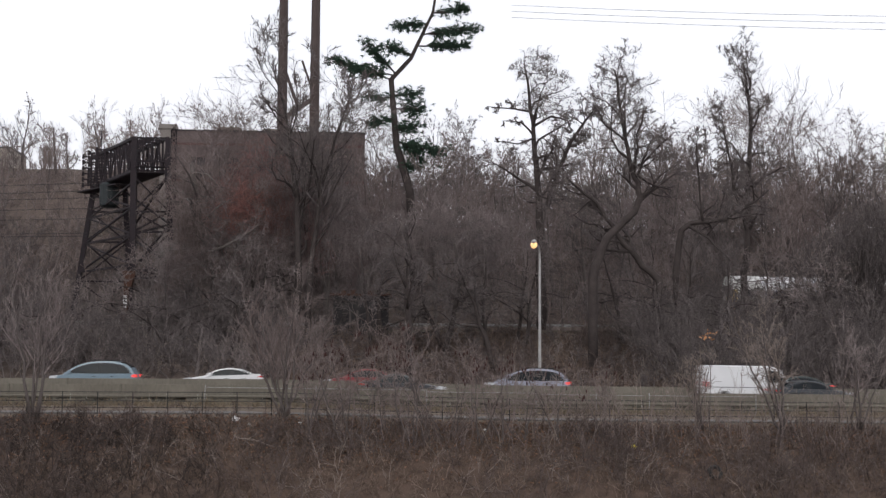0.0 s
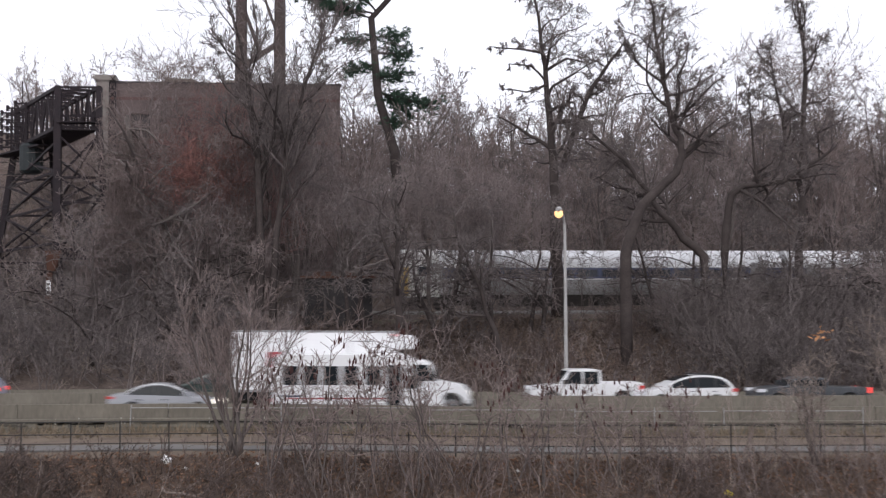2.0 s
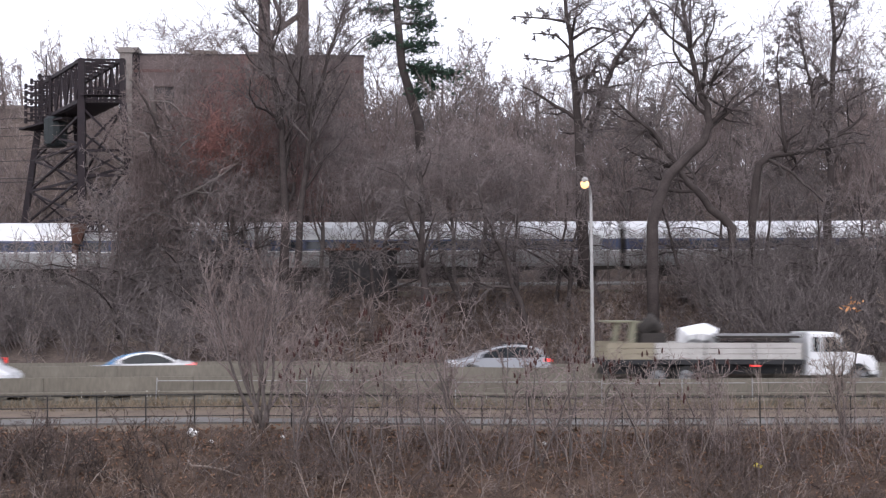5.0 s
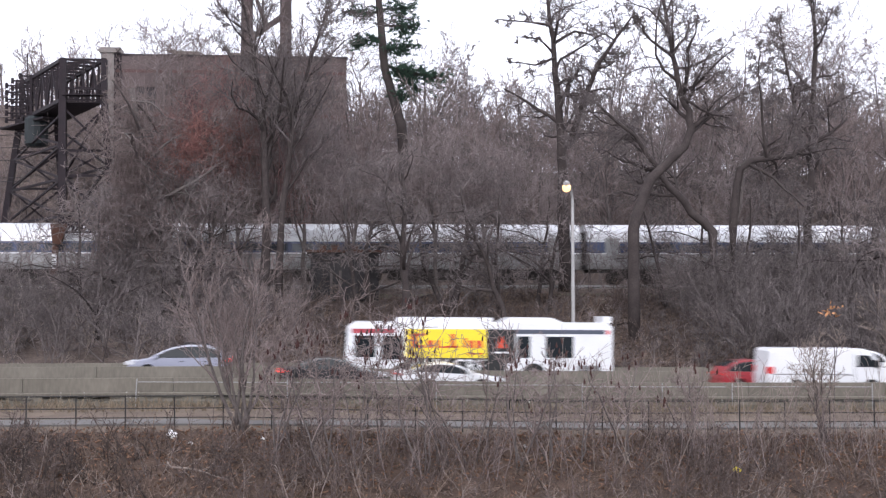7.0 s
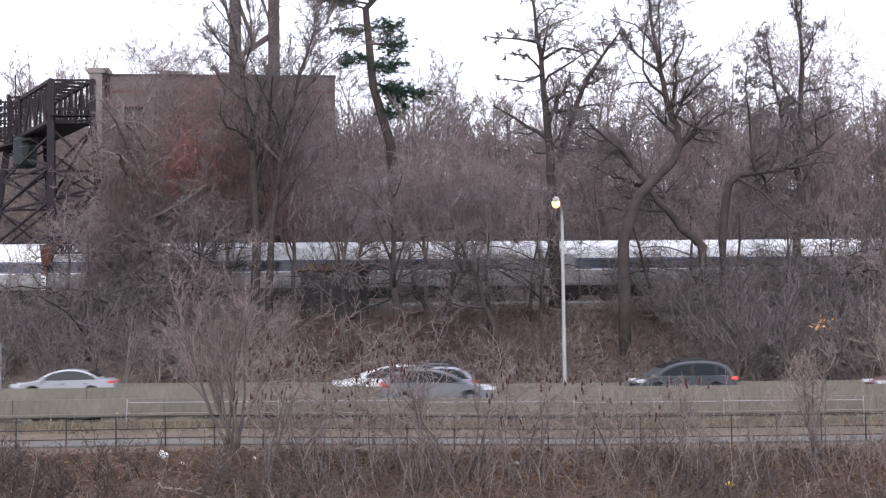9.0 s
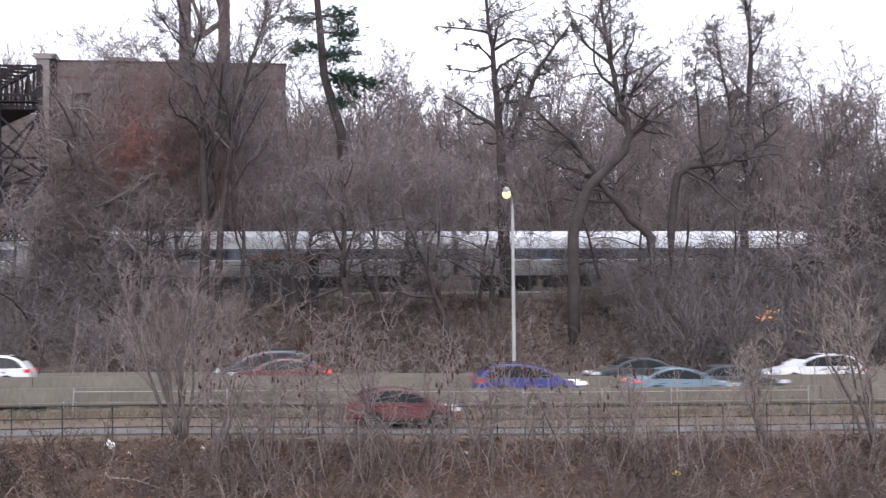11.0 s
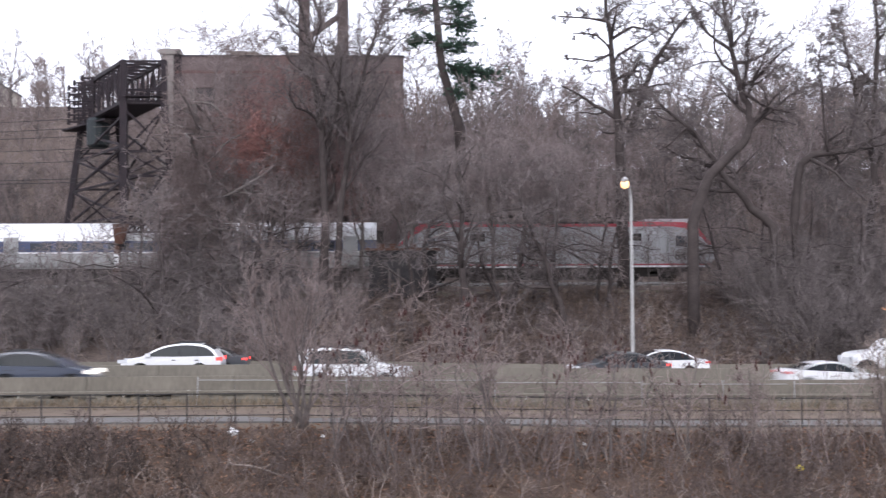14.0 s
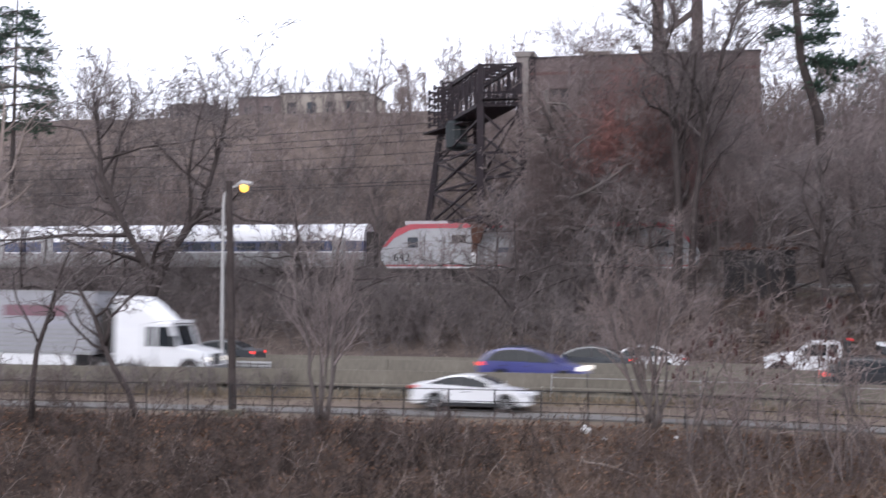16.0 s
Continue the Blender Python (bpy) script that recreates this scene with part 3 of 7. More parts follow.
def street_lamp(x, y, z0, ztop, hx, hy, bowl, label):
    g = thing("street_lamp", label, "street lamp", "highway lamps")
    part("pole", Shape().tube([(x, y, z0), (x, y, z0 + 0.3), (x, y, ztop - 0.9)], [0.16, 0.11, 0.075], 10), POLE_PAINT, g)
    mid = ((x * 0.75 + hx * 0.25), (y * 0.75 + hy * 0.25), ztop - 0.1)
    part("arm", Shape().tube([(x, y, ztop - 0.95), (x + (hx - x) * 0.05, y + (hy - y) * 0.05, ztop - 0.45), mid, (hx, hy, ztop + 0.1)], [0.075, 0.07, 0.06, 0.05], 8), POLE_PAINT, g)
    dx, dy = hx - x, hy - y
    L = math.hypot(dx, dy)
    dx, dy = dx / L, dy / L
    part("housing", Shape().tube([(hx - dx * 0.4, hy - dy * 0.4, ztop + 0.1), (hx - dx * 0.1, hy - dy * 0.1, ztop + 0.13), (hx + dx * 0.45, hy + dy * 0.45, ztop + 0.1)], [0.06, 0.17, 0.09], 10), POLE_PAINT, g)
    part("bowl", Shape().tube([(hx, hy, ztop + 0.04), (hx, hy, ztop - 0.10), (hx, hy, ztop - 0.24), (hx, hy, ztop - 0.31)], [0.20, 0.22, 0.17, 0.05], 12), bowl, g, "glowing warm lamp bowl", True)


street_lamp(13.05, 68.2, 0.3, 10.4, 12.4, 66.4, LAMP_GLOW, "tall grey street lamp glowing warm white above the highway")
street_lamp(-24.35, 60.52, 0.5, 9.95, -23.2, 60.3, LAMP_AMBER, "tall grey curved street lamp with an amber glow")


def wooden_pole():
    g = thing("utility_pole", "dark weathered wooden pole beside the riverside drive", "pole")
    part("shaft", Shape().tube([(-18.6, 47.4, -0.2), (-18.85, 47.4, 9.0)], [0.17, 0.13], 8), BARK, g)
    part("foot", Shape().box(-19.0, -18.2, 47.0, 47.8, -0.2, 0.34), CONCRETE, g, "small concrete footing")


wooden_pole()


def wires():
    g = new("overhead_wires")
    tagged(g, "thin overhead railway wires with slight sag", "wires", kind="stuff")
    s = Shape()
    for z, y, drop in ((17.6, 95, 1.0), (17.0, 95.5, 1.0), (16.2, 94, 0.8), (15.2, 93, 0.8), (14.2, 92, 0.6), (13.0, 92, 0.5), (12.8, 92.6, 0.4)):
        pts = [(-20 - i * 8, y + i * 0.4, z - drop * math.sin(i / 9 * math.pi)) for i in range(10)]
        s.tube(pts, 0.022, 4)
    for k in range(3):
        pts = [(12 + i * 6, 75, 28.5 - 0.12 * i * (1 + 0.1 * k) - k * 0.45 + 0.02 * i * i) for i in range(8)]
        s.tube(pts, 0.014, 4)
    part("wire", s, BLACK_IRON, g)


wires()


def far_building(x0, x1, y, z1, material, label, name="far_house"):
    g = thing(name, label, "building", m=pose(x0, y, 0))
    w = x1 - x0
    part("wall", Shape().box(0, w, 0, 8, 15, z1), material, g)
    part("roof", Shape().box(-0.1, w + 0.1, -0.1, 8.1, z1, z1 + 0.16), ROOF_DARK, g)
    win = Shape().box(0, 1.0, -0.03, 0.05, 0, 1.3).mesh("window", COACH_GLASS)
    k = int(w / 2.2)
    for i in range(k):
        for z in (z1 - 2.2,):
            ob = new("window", win)
            ob.parent, ob.location = g, (0.7 + i * 2.2, 0, z)


far_building(-47.8, -38.3, 135, 26.4, BRICK_PALE, "pale brick house on the hill crest")
far_building(-53.5, -48.2, 137, 26.4, BRICK, "dark brick house on the hill crest")
far_building(-61.2, -57, 136, 25.7, ROOF_DARK, "low dark-roofed house on the hill crest")


# ---- the train ----
def coach_section(shape, x0, x1, outline):
    """A body drawn along x with an outline in y and z."""
    k = len(outline)
    v = [(x, y, z) for x in (x0, x1) for y, z in outline]
    f = [(j, (j + 1) % k, k + (j + 1) % k, k + j) for j in range(k)] + [tuple(range(k - 1, -1, -1)), tuple(range(k, 2 * k))]
    return shape.add(v, f)


def bogie(parent, x):
    b = part("bogie", Shape().box(x - 1.9, x + 1.9, -1.2, -1.0, 0.35, 0.85).box(x - 1.6, x + 1.6, 1.0, 1.2, 0.45, 0.75).box(x - 0.5, x + 0.5, -1.2, 1.2, 0.5, 0.95), UNDERFRAME, parent)
    for dx in (-1.25, 1.25):
        for y in (-0.9, 0.78):
            part("wheel", Shape().tube([(x + dx, y, 0.45), (x + dx, y + 0.12, 0.45)], 0.45, 16), UNDERFRAME, b)


def coach(cab=False):
    g = thing("railway_coach", "stainless steel passenger coach with a blue window band" if not cab else "stainless steel cab coach with a pale yellow front", "train car", "train")
    L = 25.3
    W = 1.52
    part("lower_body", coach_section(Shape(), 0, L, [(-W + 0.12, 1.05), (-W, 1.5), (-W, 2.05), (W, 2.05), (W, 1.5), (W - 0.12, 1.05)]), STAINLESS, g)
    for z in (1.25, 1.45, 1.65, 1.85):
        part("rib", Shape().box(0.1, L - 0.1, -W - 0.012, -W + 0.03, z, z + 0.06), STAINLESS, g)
    part("stripe", Shape().box(0.05, L - 0.05, -W - 0.01, W + 0.01, 2.05, 2.13), SIGN_WHITE, g, "thin pale stripe below the windows")
    part("window_band", coach_section(Shape(), 0, L, [(-W, 2.13), (-W + 0.02, 2.85), (W - 0.02, 2.85), (W, 2.13)]), BLUE_BAND, g, "dark blue window band")
    pane = Shape().box(0, 1.35, -W - 0.012, -W + 0.03, 2.25, 2.72).mesh("pane", COACH_GLASS)
    for i in range(12):
        ob = new("pane", pane)
        ob.parent, ob.location = g, (2.9 + i * 1.66, 0, 0)
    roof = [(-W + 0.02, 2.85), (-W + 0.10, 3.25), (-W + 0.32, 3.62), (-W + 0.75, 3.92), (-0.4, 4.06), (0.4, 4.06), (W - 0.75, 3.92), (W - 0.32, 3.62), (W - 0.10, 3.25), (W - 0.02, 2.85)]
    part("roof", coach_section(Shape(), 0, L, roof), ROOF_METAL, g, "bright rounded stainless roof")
    for x in (1.2, L - 2.2):
        part("door", Shape().box(x, x + 0.95, -W - 0.02, -W + 0.04, 1.2, 3.1), STAINLESS, g, "stainless vestibule door")
    part("underframe", Shape().box(0.3, L - 0.3, -1.3, 1.3, 0.85, 1.05).box(6.2, 12, -1.25, 1.25, 0.3, 0.9).box(12.6, 18.6, -1.25, 1.25, 0.35, 0.9), UNDERFRAME, g)
    part("gangway", Shape().box(L, L + 0.45, -0.7, 0.7, 1.1, 3.5), UNDERFRAME, g)
    bogie(g, 3.4)
    bogie(g, L - 3.4)
    if cab:
        c = paint("pale cab paint", (0.70, 0.69, 0.66))
        part("cab_front", coach_section(Shape(), -0.5, 1.9, [(-W - 0.02, 0.9), (-W - 0.02, 2.9), (-W + 0.25, 3.7), (-0.6, 4.1), (0.6, 4.1), (W - 0.25, 3.7), (W + 0.02, 2.9), (W + 0.02, 0.9)]), c, g, "pale cab end")
        part("nose_panel", Shape().box(-0.54, -0.5, -1.3, 1.3, 1.0, 2.4).box(-0.5, -0.12, -W - 0.04, -W - 0.01, 1.0, 2.9), paint("yellow end paint", (0.55, 0.36, 0.08)), g, "yellow cab end panel")
        part("windscreen", Shape().box(-0.55, -0.5, -1.2, 1.2, 2.5, 3.3), COACH_GLASS, g)
        part("cab_window", Shape().box(0.5, 1.2, -W - 0.05, -W - 0.01, 2.3, 2.9), COACH_GLASS, g)
    return g


def locomotive():
    g = thing("electric_locomotive", "silver electric locomotive with a red roof edge and sloping cabs", "locomotive", "train")
    W = 1.48
    side = [(0.5, 0.95), (0.05, 1.5), (0.0, 2.1), (0.35, 2.7), (1.25, 3.55), (2.1, 3.85), (19.2, 3.85), (20.05, 3.55), (20.95, 2.7), (21.3, 2.1), (21.25, 1.5), (20.8, 0.95)]
    part("body", Shape().prism(side, -W, W, 0.10), LOCO_SILVER, g)
    top = [(0.2, 2.42), (1.2, 3.6), (2.1, 3.95), (6.0, 4.0), (6.2, 3.86), (15.1, 3.86), (15.3, 4.0), (19.2, 3.95), (20.1, 3.6), (21.1, 2.42), (20.85, 2.42), (20.3, 3.0), (19.2, 3.55), (18.4, 3.66), (2.9, 3.66), (2.1, 3.55), (1.0, 3.0), (0.45, 2.42)]
    part("roof_edge", Shape().prism(top, -W - 0.02, W + 0.02), LOCO_RED, g, "red roof edge")
    part("roof_cap", Shape().box(1.6, 4.6, -0.9, 0.9, 3.95, 4.2).box(16.7, 19.7, -0.9, 0.9, 3.95, 4.2), LOCO_SILVER, g)
    part("roof_gear", Shape().box(7.0, 14.6, -1.0, 1.0, 3.86, 4.02).beam((5.0, 0, 4.1), (8.0, 0, 4.45), 0.10).beam((13.5, 0, 4.45), (16.4, 0, 4.1), 0.10).box(7.6, 8.0, -0.8, 0.8, 4.4, 4.48).box(13.4, 13.8, -0.8, 0.8, 4.4, 4.48), UNDERFRAME, g, "dark pantographs folded on the roof")
    for x in (1.95, 18.65):
        part("cab_window", Shape().box(x, x + 0.72, -W - 0.02, -W + 0.03, 2.35, 3.05), COACH_GLASS, g)
    for x in (5.0, 15.4):
        part("louvre", Shape().box(x, x + 0.95, -W - 0.02, -W + 0.03, 2.72, 3.2), UNDERFRAME, g)
    for i in range(4):
        part("louvre", Shape().box(8.0 + i * 1.5, 9.1 + i * 1.5, -W - 0.02, -W + 0.03, 2.75, 3.2), LOCO_SILVER, g)
    for x in (3.0, 4.35, 16.7, 18.0):
        part("handrail", Shape().tube([(x, -W - 0.07, 1.2), (x, -W - 0.07, 2.9)], 0.035, 6), STAINLESS, g)
        part("door_seam", Shape().box(x + 0.1, x + 0.13, -W - 0.008, -W + 0.03, 1.15, 3.1), INK, g)
    part("stripe", Shape().box(0.4, 20.9, -W - 0.015, -W + 0.03, 1.1, 1.2), LOCO_RED, g, "thin red stripe")
    part("stripe", Shape().box(0.5, 20.8, -W - 0.015, -W + 0.03, 0.98, 1.08), SIGN_WHITE, g, "thin white stripe")
    part("marking", Shape().box(8.0, 10.6, -W - 0.012, -W + 0.03, 2.0, 2.35), mat("dark lettering bar", (0.06, 0.07, 0.10), 0.6), g)
    part("underframe", Shape().box(0.9, 20.4, -1.3, 1.3, 0.7, 0.95).box(6.6, 14.6, -1.3, 1.3, 0.2, 0.7), UNDERFRAME, g)
    for x in (0.95, 18.55):
        cu = bpy.data.curves.new("road_number", "FONT")
        cu.body, cu.size, cu.extrude = "642", 0.78, 0.006
        cu.materials.append(INK)
        ob = new("road_number", cu)
        ob.parent = g
        ob.matrix_basis = pose(x, -W - 0.02, 1.45, 90, 0, 0)
    bogie(g, 4.2)
    bogie(g, 17.1)
    return g


TRAIN = [(coach(i == 0), i * 25.75) for i in range(6)]
TRAIN.append((locomotive(), 6 * 25.75 + 0.7))


# ---- trees and thickets ----
DRY_GRASS = mat("dry straw grass", (0.15, 0.12, 0.086), 0.95, 0, (0.25, 0.20, 0.145), 0.8, 6, 0, 0.9, 0.1, 0.3)

class Wood:
    """Branches gathered as tapered tubes and made into one mesh at once."""

    def __init__(self):
        self.batch = {}

    def add(self, pts, r0, r1, sides=3):
        self.batch.setdefault((len(pts), sides), []).append((pts, r0, r1))

    def mesh(self, name, material):
        vs, fs, n = [], [], 0
        for (k, sides), rows in self.batch.items():
            p = np.array([r[0] for r in rows], float)
            r0, r1 = np.array([r[1] for r in rows]), np.array([r[2] for r in rows])
            rad = r0[:, None] + (r1 - r0)[:, None] * np.linspace(0, 1, k)[None]
            d = np.gradient(p, axis=1)
            d /= np.linalg.norm(d, axis=2, keepdims=True) + 1e-9
            ref = np.where(np.abs(d[:, :1, 2:]) < 0.75, np.array([0, 0, 1.0]), np.array([1.0, 0, 0]))
            s = np.cross(d, ref)
            s /= np.linalg.norm(s, axis=2, keepdims=True) + 1e-9
            u = np.cross(s, d)
            a = np.arange(sides) * 2 * np.pi / sides
            ring = p[:, :, None] + rad[:, :, None, None] * (np.cos(a)[None, None, :, None] * s[:, :, None] + np.sin(a)[None, None, :, None] * u[:, :, None])
            m = len(rows)
            i, j = np.meshgrid(np.arange(k - 1), np.arange(sides), indexing="ij")
            q = np.stack([i * sides + j, i * sides + (j + 1) % sides, (i + 1) * sides + (j + 1) % sides, (i + 1) * sides + j], -1).reshape(-1, 4)
            fs.append((q[None] + (np.arange(m) * k * sides)[:, None, None] + n).reshape(-1, 4))
            vs.append(ring.reshape(-1, 3))
            n += m * k * sides
        v, f = np.concatenate(vs), np.concatenate(fs)
        me = bpy.data.meshes.new(name)
        me.vertices.add(len(v))
        me.vertices.foreach_set("co", v.ravel())
        me.loops.add(f.size)
        me.loops.foreach_set("vertex_index", f.ravel().astype(np.int32))
        me.polygons.add(len(f))
        me.polygons.foreach_set("loop_start", np.arange(0, f.size, 4, dtype=np.int32))
        me.polygons.foreach_set("use_smooth", np.ones(len(f), bool))
        me.update(calc_edges=True)
        me.materials.append(material)
        return me


def bend(rng, start, way, length, n, wobble, lift=0.0):
    """A crooked line of n points."""
    pts = [np.array(start, float)]
    d = np.array(way, float)
    d /= np.linalg.norm(d)
    for _ in range(n - 1):
        d = d + rng.normal(0, wobble, 3) + np.array([0, 0, lift])
        d /= np.linalg.norm(d)
        pts.append(pts[-1] + d * length / (n - 1))
    return pts


def side_way(rng, d, spread):
    d = d / np.linalg.norm(d)
    a = rng.normal(size=3)
    a -= a.dot(d) * d
    a /= np.linalg.norm(a)
    return d * math.cos(spread) + a * math.sin(spread)


def ramify(rng, wood, pts, r0, r1, level, counts, ratio, wobble, lift, spread, thin=0.011, start=0.25, light=False, limbs=None):
    """Grow side branches from a limb, level by level."""
    if level >= len(counts):
        return
    length = sum(np.linalg.norm(b - a) for a, b in zip(pts, pts[1:]))
    k = len(pts) - 1
    for c in range(counts[level]):
        q = start + (1 - start) * (c + rng.random()) / counts[level]
        i = min(int(q * k), k - 1)
        p = pts[i] + (pts[i + 1] - pts[i]) * (q * k - i)
        way = side_way(rng, pts[i + 1] - pts[i], spread * rng.uniform(0.6, 1.3))
        L = length * ratio * rng.uniform(0.6, 1.25) * (1.15 - 0.5 * q)
        last = level == len(counts) - 1
        if last:
            L *= 1.35
        n = 2 if last else 3 if light else 4 if level else 6
        rb = max((r0 + (r1 - r0) * q) * 0.6, thin)
        sub = bend(rng, p, way, L, n, wobble, lift)
        (limbs if limbs is not None and rb > 0.05 else wood).add(sub, rb, max(rb * 0.3, thin * 0.75), 3 if level or light else 5)
        ramify(rng, wood, sub, rb, max(rb * 0.3, thin * 0.75), level + 1, counts, max(ratio, 0.5), wobble, lift, spread, thin, 0.15, light, limbs)


def bare_tree(name, label, trunks, seed, bark, twig, counts=(9, 6, 5, 4), ratio=0.5, wobble=0.22, lift=0.03, spread=0.95, thin=0.017, start=0.3, group="bare trees", m=None):
    """A leafless tree: crooked trunks, and a crown of limbs, branches and twigs. trunks: (points, foot radius, tip radius)."""
    rng = np.random.default_rng(seed)
    g = thing(name, label, "tree", group, m)
    wood, limbs = Wood(), Wood()
    reach = [sum(math.dist(a, b) for a, b in zip(pts, pts[1:])) for pts, r0, r1 in trunks]
    for (pts, r0, r1), length in zip(trunks, reach):
        few = max(3, round(counts[0] * min(1.0, length / (0.45 * max(reach)))))
        fine = []
        for a, b in zip(pts, pts[1:]):
            a, b = np.array(a, float), np.array(b, float)
            fine += [a + (b - a) * q + (rng.normal(0, 0.05, 3) if q else 0) for q in (0, 0.5)]
        fine.append(np.array(pts[-1], float))
        part("trunk", Shape().tube(fine, np.linspace(r0, r1, len(fine)), 8), bark, g, smooth=True)
        ramify(rng, wood, fine, r0, r1, 0, (few, *counts[1:]), ratio, wobble, lift, spread, thin, start, limbs=limbs)
    crown = new("crown", wood.mesh("crown", twig))
    crown.parent = g
    rows = [(sides, row) for (k, sides), batch in limbs.batch.items() for row in batch]
    if m is None and len(rows) <= 40:
        for sides, (pts, ra, rb) in rows:
            part("limb", Shape().tube(pts, np.linspace(ra, rb, len(pts)), sides + 2), bark, g, smooth=True)
    elif rows:
        ob = new("branchwork", limbs.mesh("branchwork", bark))
        ob.parent = g
    return g


def straight(rng, h, lean=0.05, n=6):
    return bend(rng, (0, 0, -0.4), (rng.normal(0, lean), rng.normal(0, lean), 1), h, n, 0.07)


# tall named trees of the hill
bare_tree("bent_tree", "dark crooked leafless tree with a bent trunk on the slope",
          [([(17.96, 75.2, 1.7), (17.96, 75.2, 8.69), (18.28, 75.25, 9.84), (18.81, 75.29, 11.16), (19.41, 75.34, 11.99), (20.27, 75.38, 12.82), (21.1, 75.43, 13.56), (21.51, 75.48, 14.63), (21.43, 75.52, 15.67), (20.99, 75.57, 16.51), (20.71, 75.62, 17.78), (20.5, 75.66, 18.86), (20.3, 75.71, 20.21), (20.09, 75.75, 21.56), (19.99, 75.8, 22.91), (19.689999999999998, 75.8, 24.11)], 0.36, 0.07),
           ([(20.49, 75.6, 18.78), (19.82, 75.5, 19.29), (19.0, 75.4, 19.86), (18.61, 75.3, 20.57), (17.96, 75.2, 21.07)], 0.11, 0.04), ([(20.94, 75.4, 16.42), (21.62, 75.2, 15.96), (22.66, 75.0, 15.37), (23.61, 74.8, 15.15)], 0.10, 0.03), ([(20.56, 75.6, 19.12), (21.25, 75.73, 19.95), (21.58, 75.87, 20.93), (22.55, 76.0, 21.24)], 0.10, 0.03)],
          11, BARK, TWIG_DARK, (16, 7, 6, 5), 0.22, 0.24, 0.05, 1.0, start=0.42)
bare_tree("forked_tree", "dark leafless tree with a long level limb on the slope",
          [([(23.49, 78.0, 3.0), (23.49, 78.0, 8.73), (22.96, 78.08, 9.29), (22.22, 78.15, 9.84), (21.46, 78.22, 10.91), (20.48, 78.3, 12.04), (19.68, 78.38, 13.25), (18.88, 78.45, 14.53), (17.76, 78.52, 15.39), (16.64, 78.6, 16.43)], 0.32, 0.07),
           ([(24.75, 78.0, 3.0), (24.75, 78.0, 9.01), (24.9, 77.92, 10.71), (25.18, 77.85, 12.49), (25.91, 77.78, 13.03), (26.83, 77.7, 13.13), (28.36, 77.62, 13.27), (29.55, 77.55, 14.05), (30.66, 77.48, 14.67), (31.71, 77.4, 15.56)], 0.30, 0.07),
           ([(26.73, 77.6, 13.16), (26.55, 77.6, 14.8), (26.47, 77.6, 16.52), (26.29, 77.6, 18.24), (26.43, 77.6, 19.63)], 0.10, 0.04)],
          12, BARK, TWIG_DARK, (12, 7, 6, 5), 0.26, 0.24, 0.05, 1.0, start=0.4)
bare_tree("spreading_tree", "wide leafless tree with arching limbs on the hill",
          [([(15.56, 84.5, 4.6), (15.56, 84.5, 9.39), (15.51, 84.5, 11.59), (15.46, 84.5, 13.79), (15.38, 84.5, 16.01), (15.21, 84.5, 18.22), (15.01, 84.5, 20.37), (14.74, 84.5, 22.59), (14.54, 84.5, 24.89), (14.239999999999998, 84.6, 26.39)], 0.42, 0.06),
           ([(16.05, 84.4, 14.89), (17.03, 84.3, 17.91), (17.86, 84.2, 19.97), (19.05, 84.1, 21.67), (20.1, 84.0, 23.07)], 0.22, 0.06), ([(15.03, 84.6, 20.53), (14.07, 84.6, 21.56), (12.48, 84.6, 21.69)], 0.10, 0.03), ([(14.79, 84.6, 22.46), (13.42, 84.6, 22.67), (11.27, 84.6, 22.82)], 0.10, 0.03), ([(15.05, 84.3, 20.33), (13.71, 84.3, 19.8), (11.79, 84.3, 20.0)], 0.10, 0.03), ([(15.13, 84.7, 21.37), (16.41, 84.7, 22.13), (17.69, 84.7, 21.85), (18.05, 84.7, 20.81)], 0.11, 0.03)],
          13, BARK, TWIG_DARK, (13, 7, 6, 5), 0.25, 0.24, 0.02, 1.1, start=0.35)
bare_tree("tall_tree", "tall slender leafless tree on the hill",
          [([(32.48, 86.2, 4.8), (32.48, 86.2, 8.7), (32.72, 86.2, 10.98), (32.87, 86.2, 14.42), (32.98, 86.2, 17.87), (33.21, 86.2, 21.72), (33.09, 86.2, 23.65), (32.86, 86.2, 25.58), (32.66, 86.3, 27.08)], 0.34, 0.05),
           ([(32.84, 86.2, 12.89), (31.7, 86.2, 16.71), (31.17, 86.2, 20.16), (30.72, 86.2, 23.23)], 0.16, 0.04)],
          14, BARK, TWIG_DARK, (15, 7, 6, 5), 0.19, 0.2, 0.05, 0.85, start=0.3)
bare_tree("twin_stem_tree", "tall grey leafless tree with twin stems",
          [([(-3.4, 80.5, 3.6), (-3.3, 80.5, 9), (-3.5, 80.5, 15), (-4.2, 80.5, 20), (-5.4, 80.5, 24.5)], 0.33, 0.05),
           ([(-2.6, 80.2, 3.6), (-2.4, 80.2, 10), (-1.8, 80.2, 15), (-0.6, 80.2, 19.5), (0.4, 80.2, 22.5)], 0.24, 0.04)],
          15, BARK, TWIG_DARK, (16, 7, 6, 5), 0.3, 0.2, 0.09, 0.65, start=0.3)
bare_tree("vine_tree", "broken trunk wrapped in reddish vines",
          [([(-11.6, 82, 3.6), (-11.3, 82, 9), (-11.0, 82, 14), (-11.6, 82, 17.6)], 0.36, 0.14), ([(-9.0, 82.5, 4), (-8.4, 82.5, 10), (-6.5, 82.5, 16)], 0.2, 0.05)],
          16, BARK_GREY, TWIG_PINK, (14, 7, 5, 4), 0.40, 0.3, -0.02, 1.1, thin=0.014, start=0.2)
